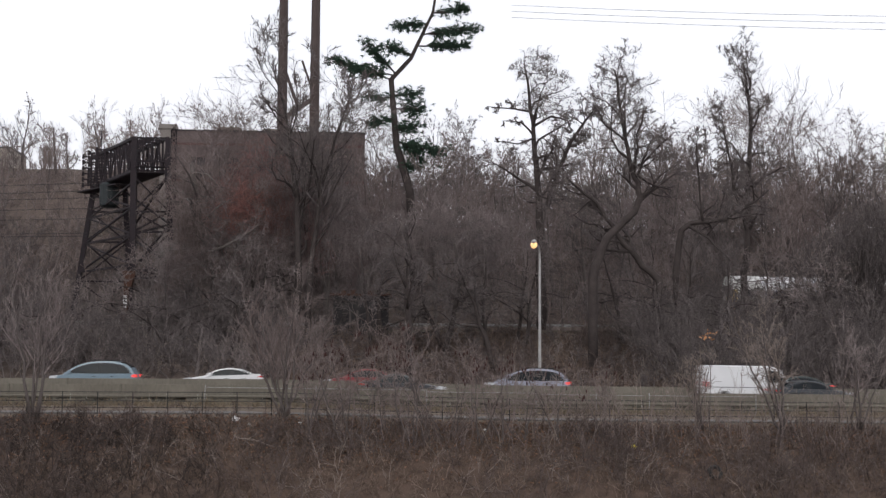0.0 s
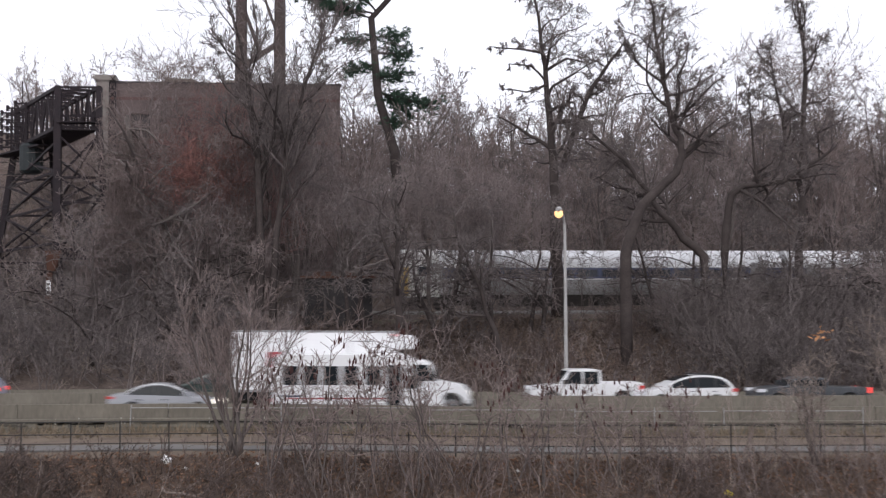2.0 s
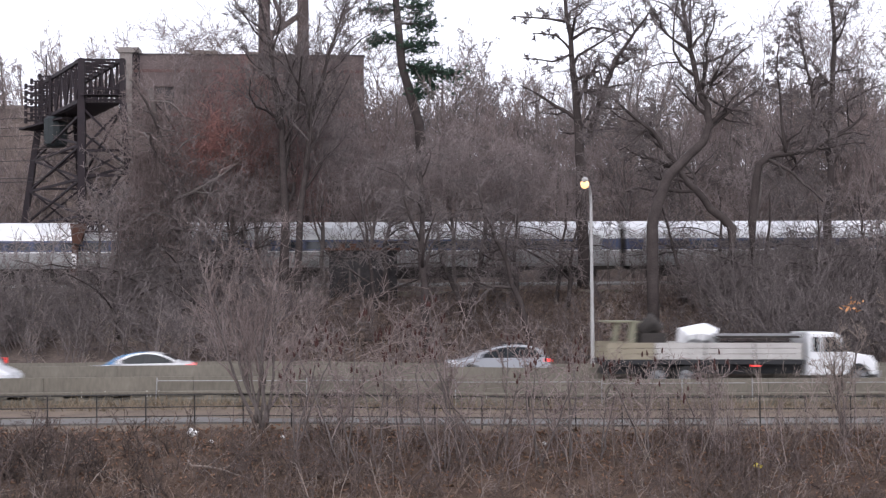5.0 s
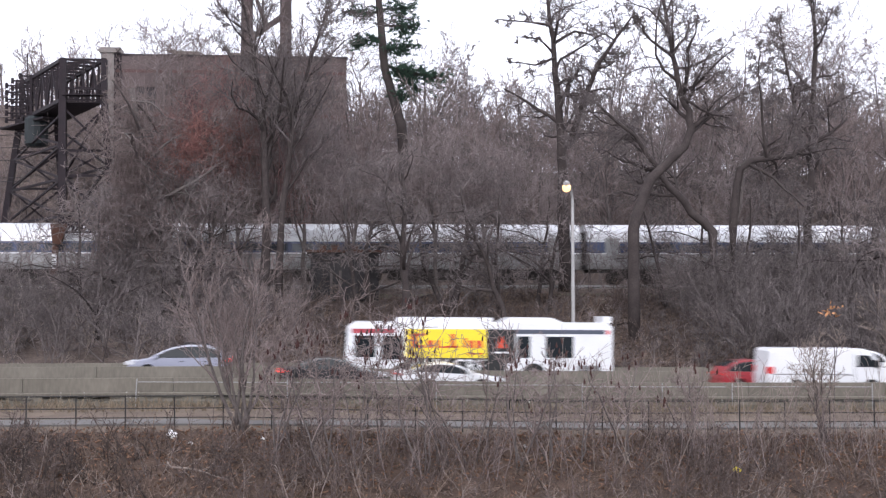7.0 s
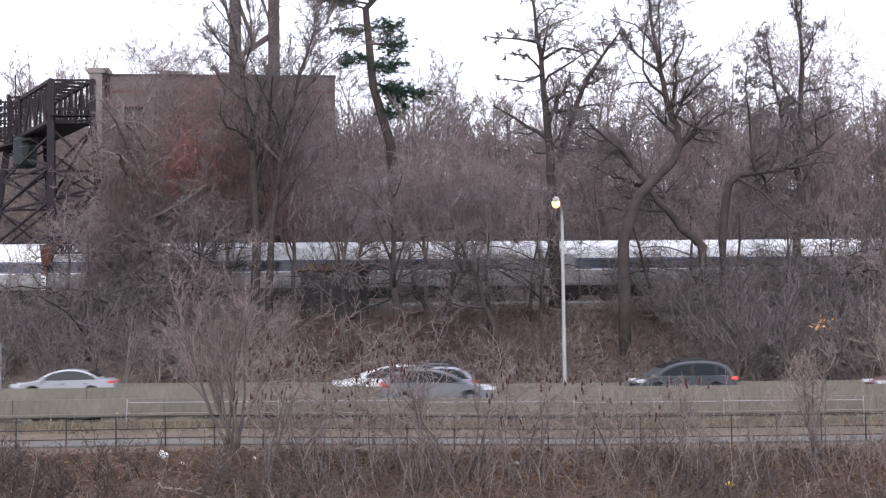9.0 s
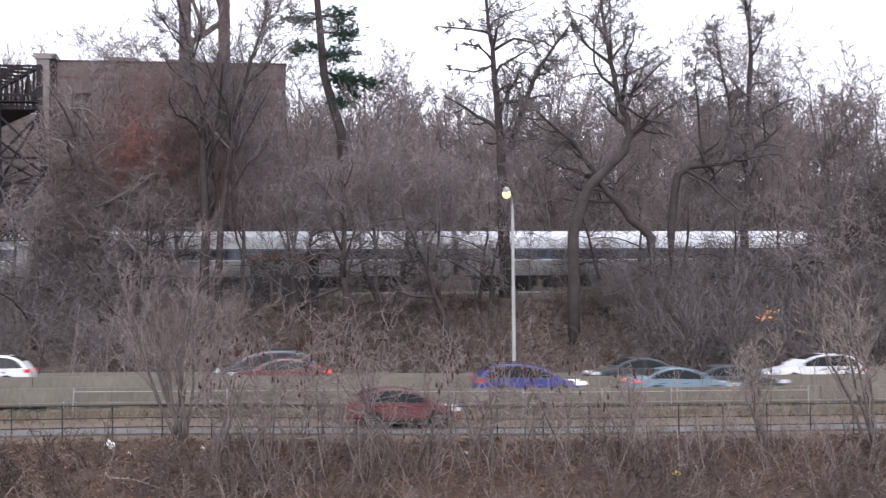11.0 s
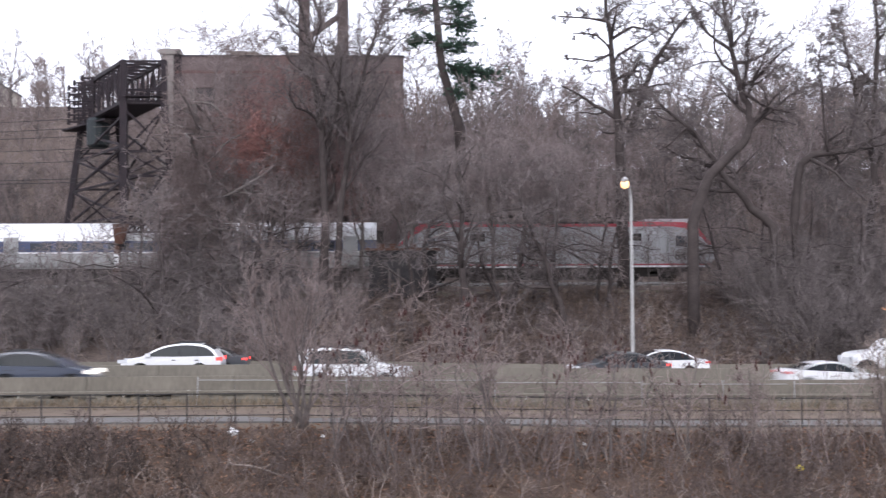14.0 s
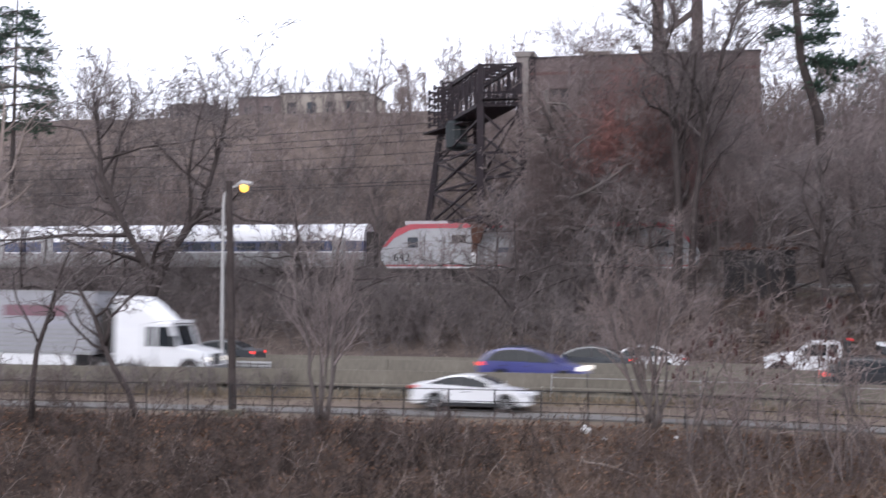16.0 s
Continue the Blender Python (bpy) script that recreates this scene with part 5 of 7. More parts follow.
def fallen_branch(x, y, seed):
    z = ground_z(x, y) + 0.35
    rng = np.random.default_rng(seed)
    g = bare_tree("fallen_branch", "pale dead branch lying among the weeds", [([(x - 0.9, y, z + 0.3), (x - 0.4, y, z + 0.1), (x + 0.3, y, z - 0.05), (x + 1.1, y, z - 0.3)], 0.035, 0.02)], seed, TWIG_PALE, TWIG_PALE, (3, 2), 0.4, 0.2, 0.05, 0.9, 0.012, 0.3, "fallen branches")
    g["category"] = "branch"


fallen_branch(-10.8, 44.5, 91)
fallen_branch(-4.0, 43.0, 92)


def old_tyre(x, y):
    z = ground_z(x, y) + 0.28
    g = thing("old_tyre", "worn black car tyre lying on the bank", "tyre", m=pose(x, y, z, 60, 0, 10))
    s = Shape()
    k, q = 20, 8
    for i in range(k):
        a = i * 2 * math.pi / k
        for j in range(q):
            b = j * 2 * math.pi / q
            rr = 0.27 + 0.09 * math.cos(b)
            s.v.append((rr * math.cos(a), rr * math.sin(a), 0.10 * math.sin(b)))
    s.f = [(i * q + j, ((i + 1) % k) * q + j, ((i + 1) % k) * q + (j + 1) % q, i * q + (j + 1) % q) for i in range(k) for j in range(q)]
    s.n = len(s.v)
    part("casing", s, BLACK_IRON, g, smooth=True)


old_tyre(16.7, 39.7)


def orange_leaves(x, y, z):
    rng = np.random.default_rng(95)
    stem = thing("orange_leaf_sapling", "thin sapling with a few dead orange leaves", "sapling")
    part("stem", Shape().tube([(x, y, ground_z(x, y) - 0.1), (x + 0.1, y, z * 0.6), (x, y, z)], [0.025, 0.018, 0.01], 5), BARK_GREY, stem)
    for _ in range(22):
        p = np.array([x, y, z]) + rng.normal(0, 1, 3) * np.array([0.22, 0.15, 0.14])
        a, b = rng.normal(0, 0.05, 3), rng.normal(0, 0.03, 3)
        part("leaf", Shape().add([tuple(p - a), tuple(p + b), tuple(p + a), tuple(p - b + np.array([0, 0.012, 0]))], [(0, 1, 2), (0, 2, 3), (0, 3, 1), (1, 3, 2)]), LEAF_ORANGE, stem)


orange_leaves(18.3, 46.3, 4.2)


def fallen_leaves():
    """Dead leaves strewn over the top of the bank."""
    rng = np.random.default_rng(97)
    wood = Wood()
    for _ in range(9000):
        x, y = rng.uniform(-42, 36), 47.0 - abs(rng.normal(0, 3.2))
        p = np.array([x, y, ground_z(x, y) + rng.uniform(0.02, 0.12)])
        wood.add([p, p + rng.normal(0, 1, 3) * np.array([0.09, 0.09, 0.05])], 0.045, 0.012, 3)
    tagged(new("fallen_leaves", wood.mesh("fallen_leaves", FALLEN)), "dead brown leaves strewn over the bank", "leaves", kind="stuff")


def slope_litter():
    """Leaf heaps and dead boughs on the slope under the trees."""
    rng = np.random.default_rng(98)
    wood = Wood()
    for _ in range(14000):
        x, y = rng.uniform(-8, 26), rng.uniform(69, 83.3)
        p = np.array([x, y, ground_z(x, y) + rng.uniform(0.02, 0.16)])
        wood.add([p, p + rng.normal(0, 1, 3) * np.array([0.14, 0.14, 0.07])], 0.06, 0.015, 3)
    tagged(new("slope_leaves", wood.mesh("slope_leaves", SLOPE_LEAF)), "dead brown leaves covering the wooded slope", "leaves", kind="stuff")
    for k in range(16):
        x, y = rng.uniform(-3, 23), rng.uniform(70, 82.5)
        L, a = rng.uniform(1.2, 3.6), rng.normal(0, 0.35)
        g = thing("fallen_bough", "dead grey bough lying in the leaf litter", "branch", "fallen boughs")
        pts = [(x + q * L, y + q * L * a, ground_z(x + q * L, y + q * L * a) + 0.12 + rng.uniform(0, 0.1)) for q in (0, 0.3, 0.65, 1)]
        part("bough", Shape().tube(pts, [0.12, 0.11, 0.09, 0.05], 6), BARK if k % 2 else BARK_GREY, g, smooth=True)


slope_litter()
fallen_leaves()
thicket("verge_brush", "dark bare brush along the foot of the parapet", TWIG_DARK, 200, (-44, -18.5, 52.2, 54.6), 1.5, 214, 0.010, (6, 4), 0.8, 0.35)
thicket("bank_edge_brush", "dark leafless brush at the edge of the bank", WEED_DARK, 150, (-44, -20, 44.6, 46.8), 2.4, 215, 0.009, (6, 4), 0.7, 0.3)
thicket("verge_grass", "dry tufted grass between the drive and the parapet", DRY_GRASS, 2800, (-42, 32, 52.0, 54.7), 0.5, 86, 0.011, (3,), 0.5, 0.5)


# ---- vehicles ----
GLASS = mat("tinted car glass", (0.014, 0.017, 0.02), 0.12, 0, spec=0.12)
TYRE = mat("tyre rubber", (0.018, 0.018, 0.018), 0.85, 0, (0.035, 0.033, 0.032), 6, 30, 0, 0.9, 0.3)
RIM = mat("alloy rim", (0.35, 0.35, 0.36), 0.4, 0.6, (0.22, 0.22, 0.22), 8, 30, 0, 0.9, 0.5)
TRIM = mat("black plastic trim", (0.02, 0.02, 0.022), 0.6)
TAIL = glow("red tail light", (0.45, 0.02, 0.02), 0.25)
BRAKE = glow("lit brake light", (0.9, 0.06, 0.05), 0.7)
HEAD = mat("clear headlight", (0.65, 0.66, 0.68), 0.15, 0.1)
HEAD_ON = glow("lit headlight", (1.0, 0.92, 0.8), 0.7)
PAINTS = {
    "white": paint("white car paint", (0.80, 0.80, 0.81)), "silver": paint("silver car paint", (0.38, 0.39, 0.42)), "black": paint("black car paint", (0.022, 0.022, 0.025)),
    "dark": paint("charcoal car paint", (0.055, 0.06, 0.068)), "navy": paint("navy car paint", (0.05, 0.06, 0.09)), "blue": paint("blue car paint", (0.05, 0.055, 0.22)),
    "sky": paint("bright blue car paint", (0.05, 0.22, 0.48)), "steel": paint("steel blue car paint", (0.20, 0.28, 0.34)), "red": paint("red car paint", (0.36, 0.03, 0.04)),
    "maroon": paint("maroon car paint", (0.17, 0.05, 0.055)), "grey": paint("grey car paint", (0.17, 0.175, 0.19)), "lilac": paint("pale lilac grey paint", (0.33, 0.34, 0.42)),
    "green": paint("dark green car paint", (0.035, 0.055, 0.05)),
}
# half length, rear deck height, bonnet height, foot of rear glass, roof rear, roof front, foot of windscreen, roof height, half width, wheel radius, axle
SQUARE = {"sedan": 1.6, "coupe": 1.2, "hatch": 3.0, "suv": 5.0, "boxy": 14.0, "minivan": 4.5}
KINDS = {
    "sedan": (2.38, 1.00, 0.90, -1.85, -0.95, 0.25, 1.20, 1.45, 0.90, 0.33, 1.42),
    "coupe": (2.35, 1.05, 0.88, -2.05, -0.75, 0.15, 1.15, 1.38, 0.91, 0.34, 1.42),
    "hatch": (2.10, 1.00, 0.92, -2.02, -1.45, 0.25, 1.15, 1.50, 0.88, 0.32, 1.28),
    "suv": (2.38, 1.12, 1.04, -2.26, -1.75, 0.10, 1.32, 1.68, 0.94, 0.37, 1.42),
    "boxy": (2.40, 1.12, 1.12, -2.32, -2.10, 0.45, 1.08, 1.82, 0.97, 0.39, 1.42),
    "minivan": (2.55, 1.05, 0.98, -2.46, -1.95, 0.55, 1.75, 1.76, 0.97, 0.34, 1.52),
}


def wheel(parent, x, y, r, w=0.22):
    s = math.copysign(1, y)
    t = part("wheel", Shape().tube([(x, y - s * w, r), (x, y - s * w * 0.9, r), (x, y - s * 0.03, r), (x, y, r)], [r * 0.9, r, r, r * 0.9], 18), TYRE, parent)
    part("rim", Shape().tube([(x, y - s * 0.02, r), (x, y + s * 0.012, r)], [r * 0.64, r * 0.6], 14), RIM, t)
    for k in range(5):
        a = k * 1.2566
        part("spoke", Shape().beam((x, y + s * 0.012, r), (x + math.cos(a) * r * 0.6, y + s * 0.012, r + math.sin(a) * r * 0.6), 0.05, 0.04), TRIM, t)


def arch_outline(L, lo, deck, bonnet, axle, r, nose=0.58):
    """Side outline of a car's lower body with round wheel arches, facing +x."""
    pts = [(-L + 0.2, lo), (-L + 0.03, lo + 0.2), (-L, deck - 0.32), (-L + 0.06, deck - 0.10), (-L + 0.22, deck), (L * 0.42, bonnet + 0.04), (L * 0.62, bonnet - 0.01), (L - 0.55, bonnet - 0.08), (L - 0.26, bonnet - 0.17), (L - 0.08, nose + 0.08), (L, nose - 0.06), (L - 0.04, lo + 0.08), (L - 0.2, lo)]
    for ax in (axle, -axle):
        pts += [(ax + (r + 0.07) * math.cos(a), max(lo, r + (r + 0.07) * math.sin(a))) for a in [math.pi * k / 7 for k in range(8)]]
    return pts


def roof_arc(rx, fx, wx_, tx, belt, top, weight, n=17):
    """The rounded line of a car's roof from the foot of the rear glass to the foot of the windscreen."""
    lift = (top - belt) * (0.25 + 0.75 * weight) / (0.75 * weight)
    ctrl = ((rx, belt, 1), (fx - 0.12, belt + lift, weight), (wx_ + 0.12, belt + lift, weight), (tx, belt, 1))
    out = []
    for k in range(n):
        q = k / (n - 1)
        b = ((1 - q) ** 3, 3 * q * (1 - q) ** 2, 3 * q * q * (1 - q), q ** 3)
        d = sum(c[2] * e for c, e in zip(ctrl, b))
        out.append(tuple(sum(c[i] * c[2] * e for c, e in zip(ctrl, b)) / d for i in (0, 1)))
    return out


def flank(outline, belt, top, y, out, inner=0.03):
    """A thin pane on both flanks, leaning in with the cabin."""
    k = len(outline)
    shapes = []
    for s in (-1, 1):
        v = [(x, s * (y - 0.16 * (z - belt) / (top - belt) + o), z) for o in (-inner, out) for x, z in outline]
        shapes.append(Shape().add(v, [(j, (j + 1) % k, k + (j + 1) % k, k + j) for j in range(k)] + [tuple(range(k)), tuple(range(2 * k - 1, k - 1, -1))]))
    return shapes


def side_panes(cabin, arc, belt, top, posts, y):
    """Side glass between the pillars in a black surround, proud of both flanks."""
    xs, zs = [p[0] for p in arc], [p[1] for p in arc]
    mid = (xs[0] + xs[-1]) / 2

    def inset(qx, qz):
        return [mid + (x - mid) * qx for x in xs], [belt + 0.02 + (z - belt) * qz for z in zs]
    ax, az = inset(0.91, 0.84)
    for sh in flank(list(zip(ax, az)), belt, top, y, 0.006):
        part("window_trim", sh, TRIM, cabin)
    ax, az = inset(0.86, 0.76)
    for a, b in zip(posts, posts[1:]):
        a, b = max(a + 0.05, ax[0] + 0.08), min(b - 0.05, ax[-1] - 0.08)
        if b - a < 0.15:
            continue
        line = [(x, float(np.interp(x, ax, az))) for x in np.linspace(b, a, 7)]
        for sh in flank([(a, belt + 0.05), (b, belt + 0.05)] + line, belt, top, y, 0.014):
            part("side_window", sh, GLASS, cabin)


def lights(g, L, w, zt, zh, brake=False, lit=False, tall=0.16):
    for s in (-1, 1):
        part("tail_light", Shape().box(-L - 0.008, -L + 0.26, s * (w - 0.26), s * (w + 0.006), zt - tall / 2, zt + tall / 2), BRAKE if brake else TAIL, g)
        part("headlight", Shape().box(L - 0.42, L + 0.005, s * (w - 0.36), s * (w + 0.008), zh - 0.07, zh + 0.08), HEAD_ON if lit else HEAD, g)


def car(kind, colour, label, brake=False, lit=False):
    L, deck, bonnet, rx, fx, wx_, tx, top, w, r, axle = KINDS[kind]
    g = thing("car", label, "car", "highway traffic")
    p = PAINTS[colour]
    part("body", Shape().prism(arch_outline(L, 0.24, deck, bonnet, axle, r), -w, w, 0.07), p, g)
    part("floor_pan", Shape().box(-L + 0.3, L - 0.3, -w + 0.12, w - 0.12, 0.2, 0.5), TRIM, g)
    belt = min(deck, bonnet) + 0.02
    arc = roof_arc(rx, fx, wx_, tx, belt, top, SQUARE[kind])
    cab = [(rx, belt - 0.08)] + arc + [(tx, belt - 0.08)]
    s = Shape()
    k = len(cab)
    ring = [(x, sy * (w - 0.03 - 0.16 * max(0, (z - belt) / (top - belt))), z) for sy in (-1, 1) for x, z in cab]
    s.add(ring, [(j, (j + 1) % k, k + (j + 1) % k, k + j) for j in range(k)] + [tuple(range(k)), tuple(range(2 * k - 1, k - 1, -1))])
    cabin = part("cabin", s, p, g)
    if kind in ("suv", "boxy", "minivan"):
        posts = [rx, rx + 0.95, (rx + tx) / 2 + 0.05, tx]
    else:
        posts = [rx, (rx + tx) / 2 - 0.05, tx]
    side_panes(cabin, arc, belt, top, posts, w - 0.03)
    for span, nm in ((arc[11:16], "windscreen"), (arc[1:5], "rear_window")):
        v, f = [], []
        for q, (x, z) in enumerate(span):
            o = 0.014 if nm == "windscreen" else -0.014
            hw = w - 0.13 - 0.16 * (z - belt) / (top - belt)
            v += [(x + o, -hw, z + 0.012), (x + o, hw, z + 0.012), (x - o, hw, z - 0.02), (x - o, -hw, z - 0.02)]
            if q:
                f += [(4 * q - 4 + e, 4 * q - 4 + (e + 1) % 4, 4 * q + (e + 1) % 4, 4 * q + e) for e in range(4)]
        f += [(0, 1, 2, 3), tuple(range(len(v) - 4, len(v)))]
        part(nm, Shape().add(v, f), GLASS, cabin)
    for ax in (axle, -axle):
        for sy in (-w + 0.02, w - 0.02):
            wheel(g, ax, sy, r)
    lights(g, L, w, deck - 0.14, bonnet - 0.2, brake, lit, 0.15 if kind in ("suv", "boxy", "minivan") else 0.10)
    for sy in (-1, 1):
        part("mirror", Shape().box(tx - 0.42, tx - 0.22, sy * (w - 0.02), sy * (w + 0.16), belt + 0.02, belt + 0.17), p, g)
        for x in ((rx + tx) / 2 - 0.85, (rx + tx) / 2 + 0.2):
            part("door_handle", Shape().box(x, x + 0.18, sy * (w - 0.02), sy * (w + 0.02), belt - 0.16, belt - 0.12), TRIM, g)
        part("sill", Shape().box(-axle + r + 0.1, axle - r - 0.1, sy * (w - 0.06), sy * (w + 0.01), 0.22, 0.34), TRIM, g)
    part("grille", Shape().box(L - 0.06, L + 0.012, -0.5, 0.5, 0.42, 0.62), TRIM, g)
    part("bumper", Shape().box(-L - 0.03, -L + 0.2, -w + 0.06, w - 0.06, 0.32, 0.52), TRIM if kind == "suv" else p, g)
    if kind in ("suv", "boxy", "minivan"):
        for sy in (-1, 1):
            part("roof_rail", Shape().tube([(fx + 0.3, sy * (w - 0.26), top + 0.03), (wx_ - 0.3, sy * (w - 0.26), top + 0.05)], 0.025, 6), TRIM, g)
    return g


def pickup(colour, label, old=False, brake=False):
    g = thing("pickup_truck", label, "pickup truck", "highway traffic")
    p = PAINTS[colour]
    L, w, r, axle = 2.85, 0.98, 0.40, 1.8
    part("body", Shape().prism(arch_outline(L, 0.38, 1.08, 1.12, axle, r, 0.8), -w, w, 0.05), p, g)
    part("floor_pan", Shape().box(-2.5, 2.5, -0.8, 0.8, 0.34, 0.6), TRIM, g)
    for sy in (-1, 1):
        part("bed_side", Shape().box(-2.75, -0.72, sy * (w - 0.1), sy * (w - 0.01), 1.0, 1.22 if not old else 1.08), p, g)
    part("tailgate", Shape().box(-2.82, -2.7, -w + 0.05, w - 0.05, 0.7, 1.22 if not old else 1.08), p, g)
    top = 1.88 if not old else 1.55
    cab = [(-0.75, 1.02), (-0.68, top - 0.06), (-0.4, top), (0.7, top), (0.9, top - 0.06), (1.5, 1.06)]
    cabin = part("cabin", Shape().prism(cab, -w + 0.08, w - 0.08, 0.06), p, g)
    for a, b in ((-0.58, 0.18), (0.26, 1.15)):
        for sy in (-1, 1):
            v = [(a, 1.14), (b, 1.14), (min(b, 0.86), top - 0.12), (a + 0.04, top - 0.12)]
            pts = [(x, sy * (w - 0.14), z) for x, z in v] + [(x, sy * (w - 0.06), z) for x, z in v]
            part("side_window", Shape().add(pts, [(0, 1, 2, 3), (4, 5, 6, 7), (0, 1, 5, 4), (1, 2, 6, 5), (2, 3, 7, 6), (3, 0, 4, 7)]), GLASS, cabin)
    part("windscreen", Shape().add([(1.48, -0.8, 1.12), (1.48, 0.8, 1.12), (0.95, 0.72, top - 0.1), (0.95, -0.72, top - 0.1), (1.4, -0.8, 1.12), (1.4, 0.8, 1.12), (0.85, 0.72, top - 0.1), (0.85, -0.72, top - 0.1)],
                                   [(0, 1, 2, 3), (4, 5, 6, 7), (0, 1, 5, 4), (1, 2, 6, 5), (2, 3, 7, 6), (3, 0, 4, 7)]), GLASS, cabin)
    for ax in (axle, -axle):
        for sy in (-w + 0.03, w - 0.03):
            wheel(g, ax, sy, r, 0.26)
    lights(g, L, w, 0.95, 0.92, brake, False, 0.26)
    for sy in (-1, 1):
        part("mirror", Shape().box(1.05, 1.25, sy * w, sy * (w + 0.2), 1.15, 1.36), TRIM, g)
    part("bumper", Shape().box(-2.95, -2.75, -0.9, 0.9, 0.45, 0.65).box(2.75, 2.9, -0.9, 0.9, 0.42, 0.62), RIM, g)
    return g


def cargo_van(label, L=2.9, top=2.25, red_tail=True):
    g = thing("cargo_van", label, "van", "highway traffic")
    p = PAINTS["white"]
    w, r, axle = 1.0, 0.36, 1.75
    side = [(-L, 0.35), (-L - 0.02, 0.9), (-L + 0.08, top - 0.12), (-L + 0.25, top), (L - 1.75, top), (L - 1.35, top - 0.12), (L - 0.75, 1.28), (L - 0.12, 1.02), (L, 0.75), (L - 0.02, 0.4), (L - 0.1, 0.32)]
    for ax in (axle, -axle):
        side += [(ax + (r + 0.06) * math.cos(a), max(0.33, r + (r + 0.06) * math.sin(a))) for a in [math.pi * k / 6 for k in range(7)]]
    part("body", Shape().prism(side, -w, w, 0.08), p, g)
    part("floor_pan", Shape().box(-L + 0.3, L - 0.3, -0.8, 0.8, 0.28, 0.5), TRIM, g)
    for sy in (-1, 1):
        v = [(L - 2.0, 1.3), (L - 0.98, 1.3), (L - 1.4, top - 0.3), (L - 1.95, top - 0.28)]
        pts = [(x, sy * (w - 0.06), z) for x, z in v] + [(x, sy * (w + 0.012), z) for x, z in v]
        part("side_window", Shape().add(pts, [(0, 1, 2, 3), (4, 5, 6, 7), (0, 1, 5, 4), (1, 2, 6, 5), (2, 3, 7, 6), (3, 0, 4, 7)]), GLASS, g)
        part("mirror", Shape().box(L - 1.2, L - 1.0, sy * w, sy * (w + 0.22), 1.3, 1.6), TRIM, g)
        part("door_seam", Shape().box(L - 2.12, L - 2.09, sy * (w - 0.02), sy * (w + 0.006), 0.45, top - 0.25), TRIM, g)
        part("side_rail", Shape().box(-L + 0.2, L - 2.3, sy * (w - 0.02), sy * (w + 0.012), 0.95, 1.0), RIM, g)
    for ax in (axle, -axle):
        for sy in (-w + 0.03, w - 0.03):
            wheel(g, ax, sy, r)
    lights(g, L, w, 1.15, 0.85, False, False, 0.3)
    return g


